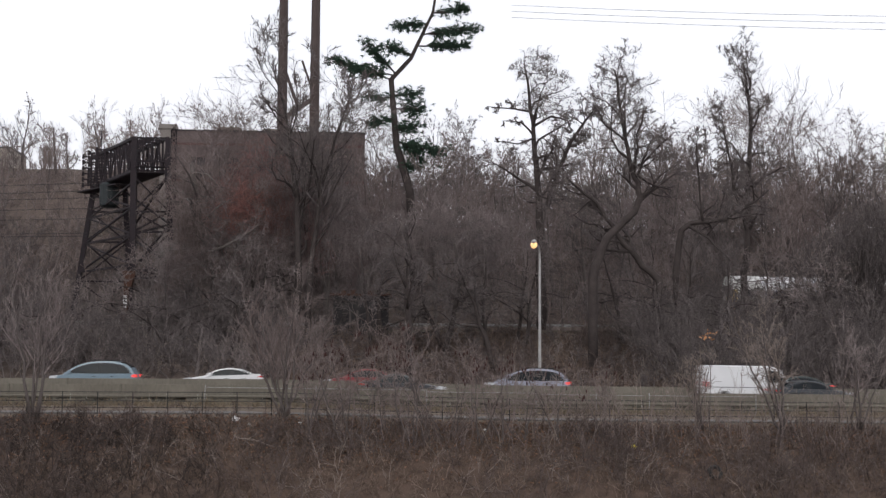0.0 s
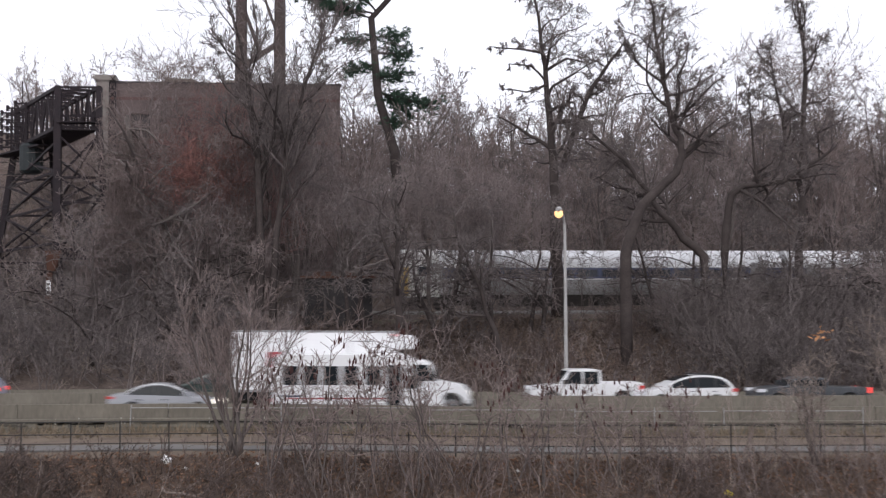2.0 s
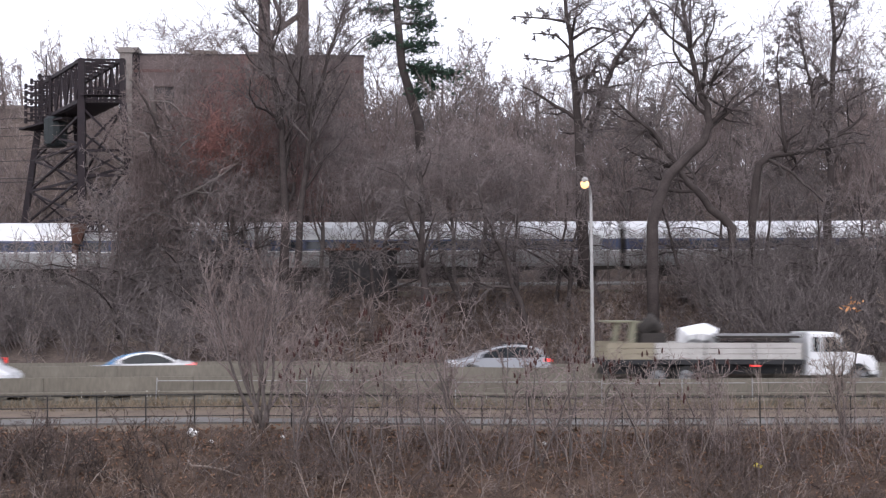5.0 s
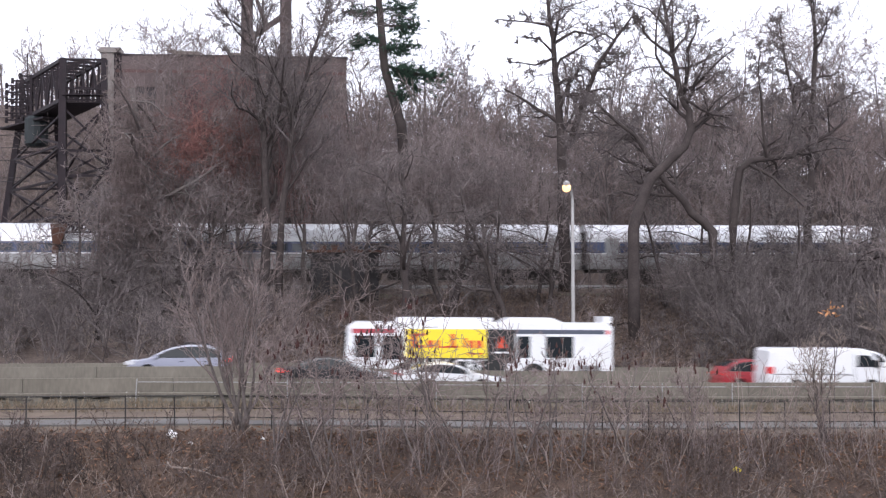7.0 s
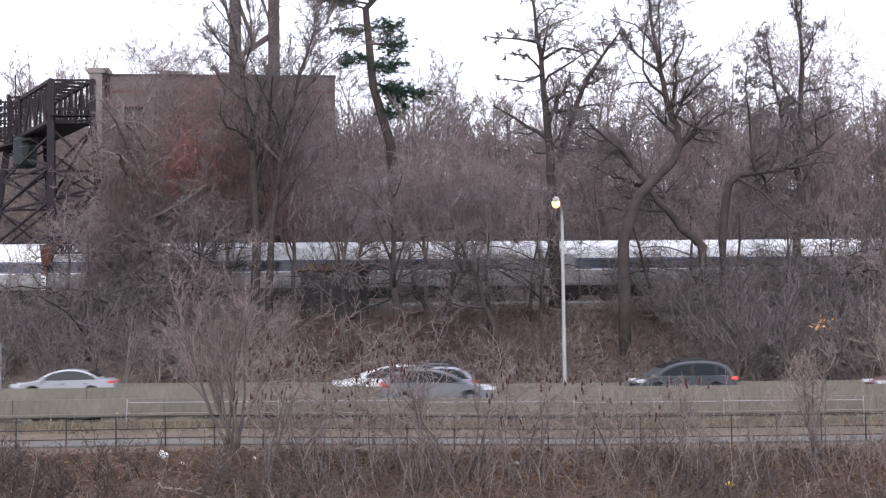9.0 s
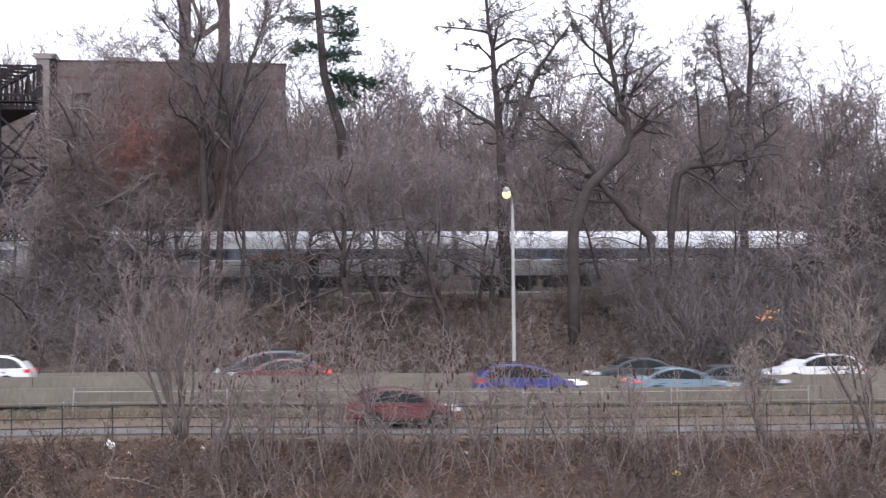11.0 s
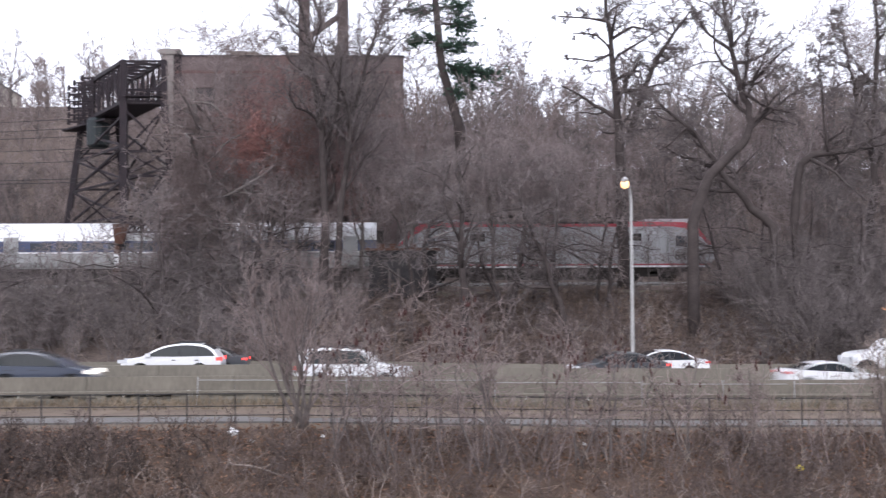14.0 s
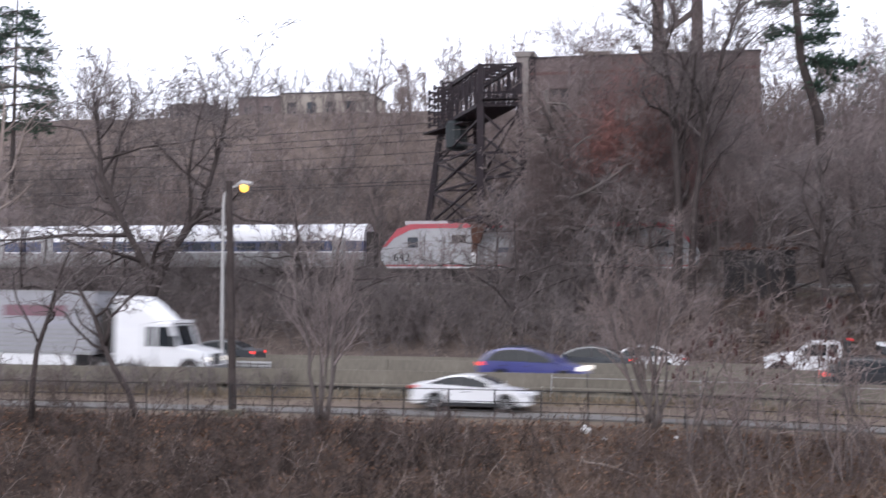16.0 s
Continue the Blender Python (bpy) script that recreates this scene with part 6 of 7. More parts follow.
def transit_bus(label):
    """A city bus facing +x; its kerb and road flanks carry the same panels."""
    g = thing("city_bus", label, "bus", "highway traffic")
    p = PAINTS["white"]
    L, w, r = 6.3, 1.28, 0.48
    side = [(-L, 0.4), (-L, 2.75), (-L + 0.25, 2.95), (L - 0.5, 2.95), (L - 0.1, 2.7), (L, 1.4), (L, 0.35)]
    for ax in (3.6, -2.6):
        side += [(ax + (r + 0.1) * math.cos(a), max(0.35, r + (r + 0.1) * math.sin(a))) for a in [math.pi * k / 6 for k in range(7)]]
    part("body", Shape().prism(side, -w, w, 0.06), p, g)
    part("roof_pod", Shape().box(-0.6, 3.9, -1.0, 1.0, 2.95, 3.16), p, g)
    part("roof_pod", Shape().add([(-4.0, -1.0, 2.95), (-1.0, -1.0, 2.95), (-1.4, -1.0, 3.18), (-3.4, -1.0, 3.18), (-4.0, 1.0, 2.95), (-1.0, 1.0, 2.95), (-1.4, 1.0, 3.18), (-3.4, 1.0, 3.18)],
                                 [(0, 1, 2, 3), (4, 5, 6, 7), (0, 1, 5, 4), (1, 2, 6, 5), (2, 3, 7, 6), (3, 0, 4, 7)]), p, g)
    part("rear_fin", Shape().box(-L + 0.02, -L + 0.4, -1.0, 1.0, 2.95, 3.25), p, g)
    ad = mat("yellow advertisement", (0.85, 0.66, 0.03), 0.5, 0, (0.80, 0.60, 0.03), 1, 8, 0, 0.9, 0.4)
    red = mat("red lettering shapes", (0.60, 0.07, 0.03), 0.5)
    navy = PAINTS["navy"]
    for s in (-1, 1):
        f = lambda x0, x1, z0, z1, o=0.012: Shape().box(x0, x1, s * (w - 0.03), s * (w + o), z0, z1)
        part("stripe", f(4.0, 6.0, 2.42, 2.62), LOCO_RED, g, "red roof stripe")
        part("stripe", f(-5.9, -1.6, 2.42, 2.62), navy, g, "navy roof stripe")
        part("advert_panel", f(-0.3, 3.5, 1.28, 2.62, 0.02), ad, g, "yellow advertising panel with red shapes")
        for k, (x0, x1, z0, z1) in enumerate(((2.6, 3.2, 1.75, 1.87), (2.95, 3.25, 1.75, 2.4), (2.6, 3.2, 2.3, 2.42), (2.2, 2.5, 1.75, 2.1), (1.9, 2.08, 1.75, 2.1), (1.0, 1.6, 1.75, 1.85), (1.2, 1.4, 1.75, 2.4),
                                              (0.65, 0.8, 1.75, 2.2), (0.3, 0.55, 1.75, 2.1), (-0.1, 0.2, 1.75, 2.1), (-0.15, 0.6, 1.45, 1.52), (1.6, 1.9, 1.75, 1.82))):
            part("advert_shape", f(x0, x1, z0, z1, 0.026), red, g)
        part("dark_panel", f(-1.65, -0.32, 1.05, 2.62, 0.016), INK, g, "black advertising panel")
        part("emblem", Shape().add([(-1.25, s * (w + 0.024), 1.75), (-0.75, s * (w + 0.024), 1.75), (-1.0, s * (w + 0.024), 2.35), (-1.25, s * (w - 0.01), 1.75), (-0.75, s * (w - 0.01), 1.75), (-1.0, s * (w - 0.01), 2.35)],
                                   [(0, 1, 2), (3, 4, 5), (0, 1, 4, 3), (1, 2, 5, 4), (2, 0, 3, 5)]), red, g, "red plain emblem shape")
        part("caption_bar", f(-1.4, -0.6, 1.5, 1.58, 0.024), SIGN_WHITE, g)
        for x0, x1, z0 in ((4.9, 5.85, 1.3), (3.62, 4.6, 1.2), (-2.35, -1.75, 1.3), (-4.4, -3.1, 1.3)):
            part("window", f(x0, x1, z0, 2.3, 0.014), GLASS, g)
        part("vent", f(-5.7, -4.6, 0.55, 0.95), RIM, g)
        for k in range(4):
            part("vent_slat", f(-5.65, -4.65, 0.6 + k * 0.09, 0.63 + k * 0.09, 0.02), TRIM, g)
        part("tail_light", f(-6.14, -5.98, 2.42, 2.6, 0.014), TAIL, g)
        part("dark_panel", f(-1.2, 3.5, 0.58, 1.275, 0.014), INK, g, "black lower panel with white letters")
        cu = bpy.data.curves.new("lettering", "FONT")
        cu.body, cu.size, cu.extrude = "ANY CRE", 0.86, 0.004
        cu.materials.append(SIGN_WHITE)
        ob = new("lettering", cu)
        ob.parent = g
        ob.matrix_basis = pose(3.3, s * (w + 0.022), 0.63, 90, 0, 180) if s > 0 else pose(-0.6, s * (w + 0.022), 0.63, 90, 0, 0)
        for ax in (3.6, -2.6):
            wheel(g, ax, s * (w - 0.02), r, 0.3)
    part("windscreen", Shape().box(L - 0.12, L + 0.02, -1.1, 1.1, 1.2, 2.4), GLASS, g)
    part("floor_pan", Shape().box(-5.8, 5.8, -1.1, 1.1, 0.3, 0.6), TRIM, g)
    return g


def shuttle_bus(label):
    g = thing("shuttle_bus", label, "bus", "highway traffic")
    p = PAINTS["white"]
    w = 1.15
    side = [(-3.6, 0.45), (-3.62, 2.5), (-3.45, 2.72), (1.9, 2.78), (2.35, 2.6), (2.35, 2.3), (1.95, 2.1), (1.9, 0.45)]
    part("body", Shape().prism(side, -w, w, 0.06), p, g)
    nose = [(1.85, 0.42), (1.85, 2.05), (2.2, 1.95), (2.75, 1.35), (3.55, 1.15), (3.7, 0.8), (3.65, 0.42)]
    part("bonnet", Shape().prism(nose, -0.98, 0.98, 0.08), p, g)
    for s in (-1, 1):
        f = lambda x0, x1, z0, z1, o=0.012: Shape().box(x0, x1, s * (w - 0.03), s * (w + o), z0, z1)
        for x0, x1 in ((-3.2, -2.5), (-2.35, -1.65), (-1.5, -0.8), (-0.65, 0.0), (0.3, 1.0)):
            part("window", f(x0, x1, 1.45, 2.25), GLASS, g)
        part("door", f(1.2, 1.85, 0.5, 2.3), GLASS, g, "dark folding glass door")
        part("stripe", f(-3.0, 1.1, 0.86, 0.92), LOCO_RED, g, "thin red stripe")
        part("stripe", f(-3.3, -2.3, 0.95, 1.02), PAINTS["navy"], g, "navy swoosh bar")
        part("cab_window", Shape().box(2.0, 2.5, s * 0.95, s * 0.995, 1.3, 1.85), GLASS, g)
        part("mirror", Shape().box(2.55, 2.7, s * 1.05, s * 1.3, 1.4, 1.85), TRIM, g)
        for ax in (2.75, -2.0):
            wheel(g, ax, s * (0.98 if ax > 0 else 1.1), 0.4, 0.26)
    part("windscreen", Shape().add([(2.72, -0.85, 1.4), (2.72, 0.85, 1.4), (2.25, 0.8, 1.98), (2.25, -0.8, 1.98), (2.6, -0.85, 1.35), (2.6, 0.85, 1.35), (2.15, 0.8, 1.9), (2.15, -0.8, 1.9)],
                                   [(0, 1, 2, 3), (4, 5, 6, 7), (0, 1, 5, 4), (1, 2, 6, 5), (2, 3, 7, 6), (3, 0, 4, 7)]), GLASS, g)
    lights(g, 3.66, 0.96, 0.8, 0.9)
    return g


def truck_cab(g, x, w=1.1, top=2.35, sleeper=0.0, p=None):
    """A bonneted truck cab whose back stands at x, facing +x."""
    p = p or PAINTS["white"]
    side = [(x, 0.55), (x, top), (x + 1.15, top + 0.02), (x + 1.4, top - 0.1), (x + 1.75, 1.62), (x + 2.9, 1.42), (x + 3.15, 1.1), (x + 3.15, 0.6)]
    ax = x + 2.35
    side += [(ax + 0.58 * math.cos(a), max(0.56, 0.5 + 0.58 * math.sin(a))) for a in [math.pi * k / 6 for k in range(7)]]
    cab = part("cab", Shape().prism(side, -w, w, 0.08), p, g)
    for s in (-1, 1):
        for x0, x1 in ((x + 0.2, x + 0.5), (x + 0.7, x + 1.45)):
            v = [(x0, 1.6), (x1 + (0.1 if x1 > x + 1 else 0), 1.6), (min(x1, x + 1.3), top - 0.2), (x0, top - 0.2)]
            pts = [(a, s * (w - 0.05), b) for a, b in v] + [(a, s * (w + 0.012), b) for a, b in v]
            part("side_window", Shape().add(pts, [(0, 1, 2, 3), (4, 5, 6, 7), (0, 1, 5, 4), (1, 2, 6, 5), (2, 3, 7, 6), (3, 0, 4, 7)]), GLASS, cab)
        part("mirror", Shape().box(x + 1.5, x + 1.65, s * (w + 0.02), s * (w + 0.25), 1.6, 2.1), TRIM, cab)
        part("door_seam", Shape().box(x + 0.6, x + 0.63, s * (w - 0.02), s * (w + 0.006), 0.7, top - 0.15), TRIM, cab)
        wheel(g, ax, s * (w - 0.03), 0.5, 0.3)
        part("headlight", Shape().box(x + 3.0, x + 3.16, s * (w - 0.45), s * (w - 0.1), 0.95, 1.15), HEAD_ON, cab)
    part("windscreen", Shape().add([(x + 1.74, -0.95, 1.66), (x + 1.74, 0.95, 1.66), (x + 1.42, 0.9, top - 0.15), (x + 1.42, -0.9, top - 0.15), (x + 1.66, -0.95, 1.64), (x + 1.66, 0.95, 1.64), (x + 1.34, 0.9, top - 0.17), (x + 1.34, -0.9, top - 0.17)],
                                   [(0, 1, 2, 3), (4, 5, 6, 7), (0, 1, 5, 4), (1, 2, 6, 5), (2, 3, 7, 6), (3, 0, 4, 7)]), GLASS, cab)
    part("bumper", Shape().box(x + 3.1, x + 3.3, -w + 0.05, w - 0.05, 0.45, 0.75), RIM, cab)
    part("grille", Shape().box(x + 3.14, x + 3.18, -0.5, 0.5, 0.8, 1.3), TRIM, cab)


def box_truck(label):
    g = thing("box_truck", label, "truck", "highway traffic")
    p = PAINTS["white"]
    part("box", Shape().box(-5.1, 2.0, -1.25, 1.25, 1.15, 3.75), p, g)
    part("box_edge", Shape().box(-5.13, 2.03, -1.27, 1.27, 3.7, 3.78).box(-5.13, 2.03, -1.27, 1.27, 1.1, 1.2), RIM, g)
    part("cooling_unit", Shape().prism([(2.0, 2.95), (2.0, 3.65), (2.7, 3.6), (2.95, 3.35), (2.85, 3.0)], -0.9, 0.9, 0.08), p, g)
    part("chassis", Shape().box(-5.0, 2.2, -0.5, 0.5, 0.7, 1.1).box(-5.1, -4.9, -1.1, 1.1, 0.5, 0.75), TRIM, g)
    truck_cab(g, 2.15, 1.1, 2.5)
    for s in (-1, 1):
        f = lambda x0, x1, z0, z1, o=0.012: Shape().box(x0, x1, s * 1.22, s * (1.25 + o), z0, z1)
        part("side_door", f(0.0, 1.1, 2.6, 3.3, 0.02), p, g)
        part("side_door_frame", f(-0.05, 1.15, 2.55, 3.35, 0.01), RIM, g)
        part("logo_bar", f(-3.6, -3.0, 2.2, 2.85), LOCO_RED, g)
        part("logo_bar", f(-3.5, -1.6, 2.45, 2.62, 0.016), PAINTS["navy"], g)
        part("logo_bar", f(-3.0, -1.6, 2.25, 2.34, 0.016), LOCO_RED, g)
        for ax in (-3.4,):
            wheel(g, ax, s * 1.2, 0.5, 0.5)
        part("marker_light", f(1.8, 2.0, 3.55, 3.65), TAIL, g)
    return g


def flatbed_truck(label):
    g = thing("flatbed_truck", label, "truck", "highway traffic")
    part("deck", Shape().box(-6.4, 2.6, -1.2, 1.2, 1.05, 1.25), TRIM, g)
    for x in range(4):
        x0 = -6.3 + x * 2.22
        mt = mat("weathered board", (0.34, 0.32, 0.30), 0.85, 0, (0.5, 0.48, 0.46), 1.5, 10, 0, 0.9, 0.2) if x else mat("tan tarpaulin", (0.23, 0.20, 0.145), 0.9, 0, (0.31, 0.275, 0.21), 1.5, 10, 0, 0.9, 0.2)
        for k in range(3):
            for s in (-1, 1):
                part("side_board", Shape().box(x0, x0 + 2.16, s * 1.18, s * 1.24, 1.27 + k * 0.25, 1.5 + k * 0.25), mt, g)
    part("load_tarp", Shape().tube([(-2.65, 0, 1.9), (-2.5, 0, 2.3), (-2.0, 0.1, 2.38), (-1.6, 0, 2.36), (-1.25, 0, 2.3), (-1.15, 0, 1.95)], [0.22, 0.42, 0.40, 0.52, 0.42, 0.2], 10), PAINTS["white"], g, "white tarpaulin bundle")
    part("engine_load", Shape().box(-4.6, -3.4, -0.5, 0.5, 1.27, 2.4).tube([(-4.5, 0, 2.4), (-4.0, 0, 2.9), (-3.6, 0, 2.5)], [0.3, 0.45, 0.3], 8), UNDERFRAME, g, "dark machinery")
    s = Shape().beam((-6.0, -0.8, 1.3), (-5.7, -0.8, 2.9), 0.2).beam((-5.2, -0.8, 1.3), (-5.0, -0.8, 2.9), 0.3).box(-6.2, -4.7, -1, 1, 2.88, 2.95)
    part("lift_frame", s, mat("olive frame", (0.16, 0.155, 0.11), 0.7, 0, (0.22, 0.21, 0.15), 2, 12, 0, 0.9, 0.3), g, "olive lifting frame")
    part("rack", Shape().box(-1.2, 2.5, -1.1, 1.1, 2.2, 2.3).box(-1.1, 2.4, -0.9, 0.9, 1.3, 2.0), UNDERFRAME, g, "dark pipe rack")
    part("rack_rail", Shape().beam((-1.5, -1.1, 2.36), (2.6, -1.1, 2.36), 0.1), RIM, g)
    truck_cab(g, 2.8, 1.15, 2.45)
    for s in (-1, 1):
        for ax in (-4.0, -2.7):
            wheel(g, ax, s * 1.15, 0.5, 0.5)
        part("marker_light", Shape().box(0.2, 0.6, s * 1.2, s * 1.25, 0.95, 1.02), BRAKE, g)
    part("chassis", Shape().box(-6.3, 3.0, -0.5, 0.5, 0.6, 1.05), TRIM, g)
    return g


def semi_truck(label):
    g = thing("semi_trailer_truck", label, "truck", "highway traffic")
    p = PAINTS["white"]
    truck_cab(g, 5.0, 1.2, 2.7)
    part("sleeper", Shape().prism([(3.55, 0.7), (3.55, 3.8), (3.75, 3.9), (4.45, 3.84), (4.9, 3.55), (5.85, 2.74), (5.05, 2.6), (5.05, 0.7)], -1.2, 1.2, 0.1), p, g, "tall white sleeper with a roof fairing")
    part("fairing_lip", Shape().box(5.2, 6.5, -1.1, 1.1, 2.66, 2.8), p, g)
    part("trailer", Shape().box(-11.5, 2.6, -1.28, 1.28, 1.2, 4.05), mat("dusty white trailer sheet", (0.25, 0.25, 0.27), 0.55, 0, (0.34, 0.34, 0.355), 0.8, 9, 0, 0.9, 0.3), g, "dusty white ribbed trailer")
    part("trailer_edge", Shape().box(-11.53, 2.63, -1.3, 1.3, 3.98, 4.08).box(-11.53, 2.63, -1.3, 1.3, 1.15, 1.3), RIM, g)
    for s in (-1, 1):
        for k in range(5):
            part("rib", Shape().box(-11.4, 2.5, s * 1.27, s * 1.3, 1.45 + k * 0.2, 1.52 + k * 0.2), RIM, g)
        part("logo_bar", Shape().box(-2.0, 1.2, s * 1.27, s * 1.295, 2.9, 3.4), mat("faded maroon print", (0.18, 0.10, 0.12), 0.6), g)
        part("logo_bar", Shape().box(-2.2, 1.4, s * 1.27, s * 1.295, 2.55, 2.68), mat("grey print", (0.3, 0.3, 0.34), 0.6), g)
        for ax in (-10.0, -8.7, 3.1, 4.3):
            wheel(g, ax, s * 1.2, 0.52, 0.5)
        part("side_skirt", Shape().box(-7.8, 1.6, s * 1.2, s * 1.24, 0.45, 1.2), p, g)
    part("chassis", Shape().box(2.0, 5.2, -0.5, 0.5, 0.6, 1.1), TRIM, g)
    # dark block standing in for the shade between trailer and sleeper
    part("gap_shade", Shape().box(2.75, 3.2, -1.0, 1.0, 1.2, 3.3), UNDERFRAME, g)
    return g


def tow_truck(label):
    g = thing("tow_truck", label, "truck", "highway traffic")
    p = PAINTS["white"]
    side = [(0.6, 0.6), (0.6, 1.92), (0.72, 2.02), (1.2, 2.05), (1.85, 2.03), (2.05, 1.95), (2.5, 1.50), (3.0, 1.47), (3.7, 1.36), (3.95, 1.15), (4.0, 0.7)]
    side += [(3.3 + 0.52 * math.cos(a), max(0.62, 0.48 + 0.52 * math.sin(a))) for a in [math.pi * k / 6 for k in range(7)]]
    cab = part("cab", Shape().prism(side, -1.02, 1.02, 0.08), p, g)
    for s in (-1, 1):
        for x0, x1 in ((0.82, 1.15), (1.3, 2.1)):
            v = [(x0, 1.38), (x1 + (0.2 if x1 > 2 else 0), 1.38), (min(x1, 1.9), 1.9), (x0, 1.9)]
            pts = [(a, s * 0.98, b) for a, b in v] + [(a, s * 1.032, b) for a, b in v]
            part("side_window", Shape().add(pts, [(0, 1, 2, 3), (4, 5, 6, 7), (0, 1, 5, 4), (1, 2, 6, 5), (2, 3, 7, 6), (3, 0, 4, 7)]), GLASS, cab)
        for ax in (3.3, -3.2):
            wheel(g, ax, s * 1.0, 0.48, 0.4)
        part("fender", Shape().tube([(3.3 + 0.56 * math.cos(a), s * 1.03, 0.48 + 0.56 * math.sin(a)) for a in [math.pi * k / 6 for k in range(7)]], 0.07, 6), TRIM, cab, "black wheel-arch flare")
        part("headlight", Shape().box(3.75, 4.0, s * 0.6, s * 1.03, 0.98, 1.2), HEAD, cab)
        part("mirror", Shape().box(2.1, 2.25, s * 1.02, s * 1.28, 1.4, 1.72), TRIM, cab)
        part("door_seam", Shape().box(1.2, 1.23, s * 1.0, s * 1.03, 0.8, 1.92), TRIM, cab)
        part("deck_side", Shape().box(-6.0, 0.4, s * 1.1, s * 1.22, 1.0, 1.25), RIM, g)
    part("deck", Shape().box(-6.0, 0.4, -1.1, 1.1, 1.05, 1.2), RIM, g)
    part("headboard", Shape().box(0.25, 0.4, -1.1, 1.1, 1.2, 2.08), TRIM, g)
    part("beacon", Shape().box(0.1, 0.32, -0.9, 0.9, 2.08, 2.15), TAIL, g, "red light bar")
    part("chassis", Shape().box(-5.8, 3.8, -0.45, 0.45, 0.6, 1.05), TRIM, g)
    return g


MAKE = {
    "minivan_a": lambda: car("minivan", "steel", "pale steel-blue minivan on the highway", True), "sedan_b": lambda: car("coupe", "white", "low white coupe on the highway"),
    "sedan_c": lambda: car("sedan", "red", "bright red sedan on the highway"), "minivan_e": lambda: car("minivan", "lilac", "silver minivan on the highway", True),
    "sedan_d": lambda: car("sedan", "dark", "charcoal sedan on the lower carriageway"), "van_f": lambda: cargo_van("boxy white cargo van on the highway"),
    "pickup_g": lambda: car("sedan", "dark", "dark grey sedan beside a white van"), "sedan_i": lambda: car("sedan", "green", "dark green sedan with lit brake lights", True),
    "pickup_h": lambda: pickup("white", "white crew-cab pickup truck on the highway"), "suv_j": lambda: car("suv", "white", "white sport utility car on the highway"),
    "pickup_l": lambda: pickup("dark", "old charcoal pickup truck with lit brake lights", True, True), "sedan_k": lambda: car("sedan", "white", "white sedan on the upper carriageway", True),
    "hatch_m": lambda: car("hatch", "sky", "bright blue hatchback on the highway", True), "sedan_n1": lambda: car("sedan", "silver", "silver sedan on the lower carriageway", False, True),
    "sedan_n2": lambda: car("sedan", "white", "white sedan on the lower carriageway"), "suv_o": lambda: car("hatch", "dark", "dark grey hatchback on the lower carriageway", True),
    "shuttle": lambda: shuttle_bus("white shuttle minibus with dark windows and a red stripe"), "boxtruck": lambda: box_truck("white refrigerated box truck with red and blue bars"),
    "flatbed": lambda: flatbed_truck("white flatbed work truck loaded with machinery"), "suv_r0": lambda: car("suv", "silver", "silver sport utility car on the highway", True), "sedan_w3": lambda: car("coupe", "white", "white coupe on the lower carriageway"),
    "suv_gray": lambda: car("suv", "lilac", "grey crossover on the upper carriageway", True), "hatch_red": lambda: car("hatch", "red", "red hatchback on the lower carriageway"),
    "van_w": lambda: cargo_van("white panel van on the lower carriageway", 3.0, 2.1), "bus": lambda: transit_bus("white city bus with a yellow advertising panel"),
    "sedan_dk7": lambda: car("sedan", "black", "black sedan on the lower carriageway", True), "suv_w8": lambda: car("suv", "white", "white crossover on the upper carriageway"),
    "suv_g8": lambda: car("suv", "lilac", "pale grey crossover on the upper carriageway"), "sedan_g8b": lambda: car("suv", "dark", "dark grey crossover on the highway"),
    "sedan_dk8": lambda: car("suv", "grey", "grey crossover on the lower carriageway"),      "suv_blue": lambda: car("suv", "blue", "vivid blue crossover on the lower carriageway", False, True),
    "sedan_r10": lambda: car("sedan", "dark", "dark sedan on the lower carriageway", True), "sedan_r10b": lambda: car("sedan", "steel", "pale blue-grey sedan on the lower carriageway", True),
    "minivan_bk": lambda: car("minivan", "dark", "charcoal grey minivan on the upper carriageway", True), "sedan_red": lambda: car("sedan", "maroon", "maroon red sedan on the upper carriageway", True),
    "sedan_dkl": lambda: car("sedan", "dark", "dark grey sedan on the upper carriageway", True), "suv_l2": lambda: car("suv", "white", "white crossover with red tail lights", True),
    "sedan_w1": lambda: car("sedan", "white", "white sedan on the lower carriageway"), "sedan_w2": lambda: car("coupe", "white", "sleek white coupe on the lower carriageway"),
    "sedan_l5": lambda: car("sedan", "white", "white sedan on the upper carriageway"), "sedan_l4": lambda: car("sedan", "dark", "dark charcoal sedan with lit brake lights", True),
    "suv_rr": lambda: car("boxy", "white", "boxy white off-roader with dark windows"), "suv_r1": lambda: car("suv", "navy", "dark blue crossover with lit brake lights", True, True),
    "suv_r3": lambda: car("suv", "black", "black crossover with lit brake lights", True),
    "sedan_r4": lambda: car("sedan", "green", "dark sedan with lit headlights", False, True), "tow": lambda: tow_truck("white tow truck with a grey flat deck"),
    "suv_r2": lambda: car("suv", "blue", "blue crossover on the lower carriageway", True, True), "semi": lambda: semi_truck("white semi-trailer truck with a tall sleeper cab"),
    "near_red": lambda: car("hatch", "maroon", "maroon hatchback on the riverside drive"), "near_dark": lambda: car("sedan", "navy", "dark blue sedan on the riverside drive", True),
    "pickup_blue": lambda: pickup("navy", "dark blue pickup truck on the lower carriageway", False, True), "sedan_8c": lambda: car("sedan", "silver", "silver sedan behind the city bus"), "near_white": lambda: car("coupe", "white", "white coupe on the riverside drive"),
}
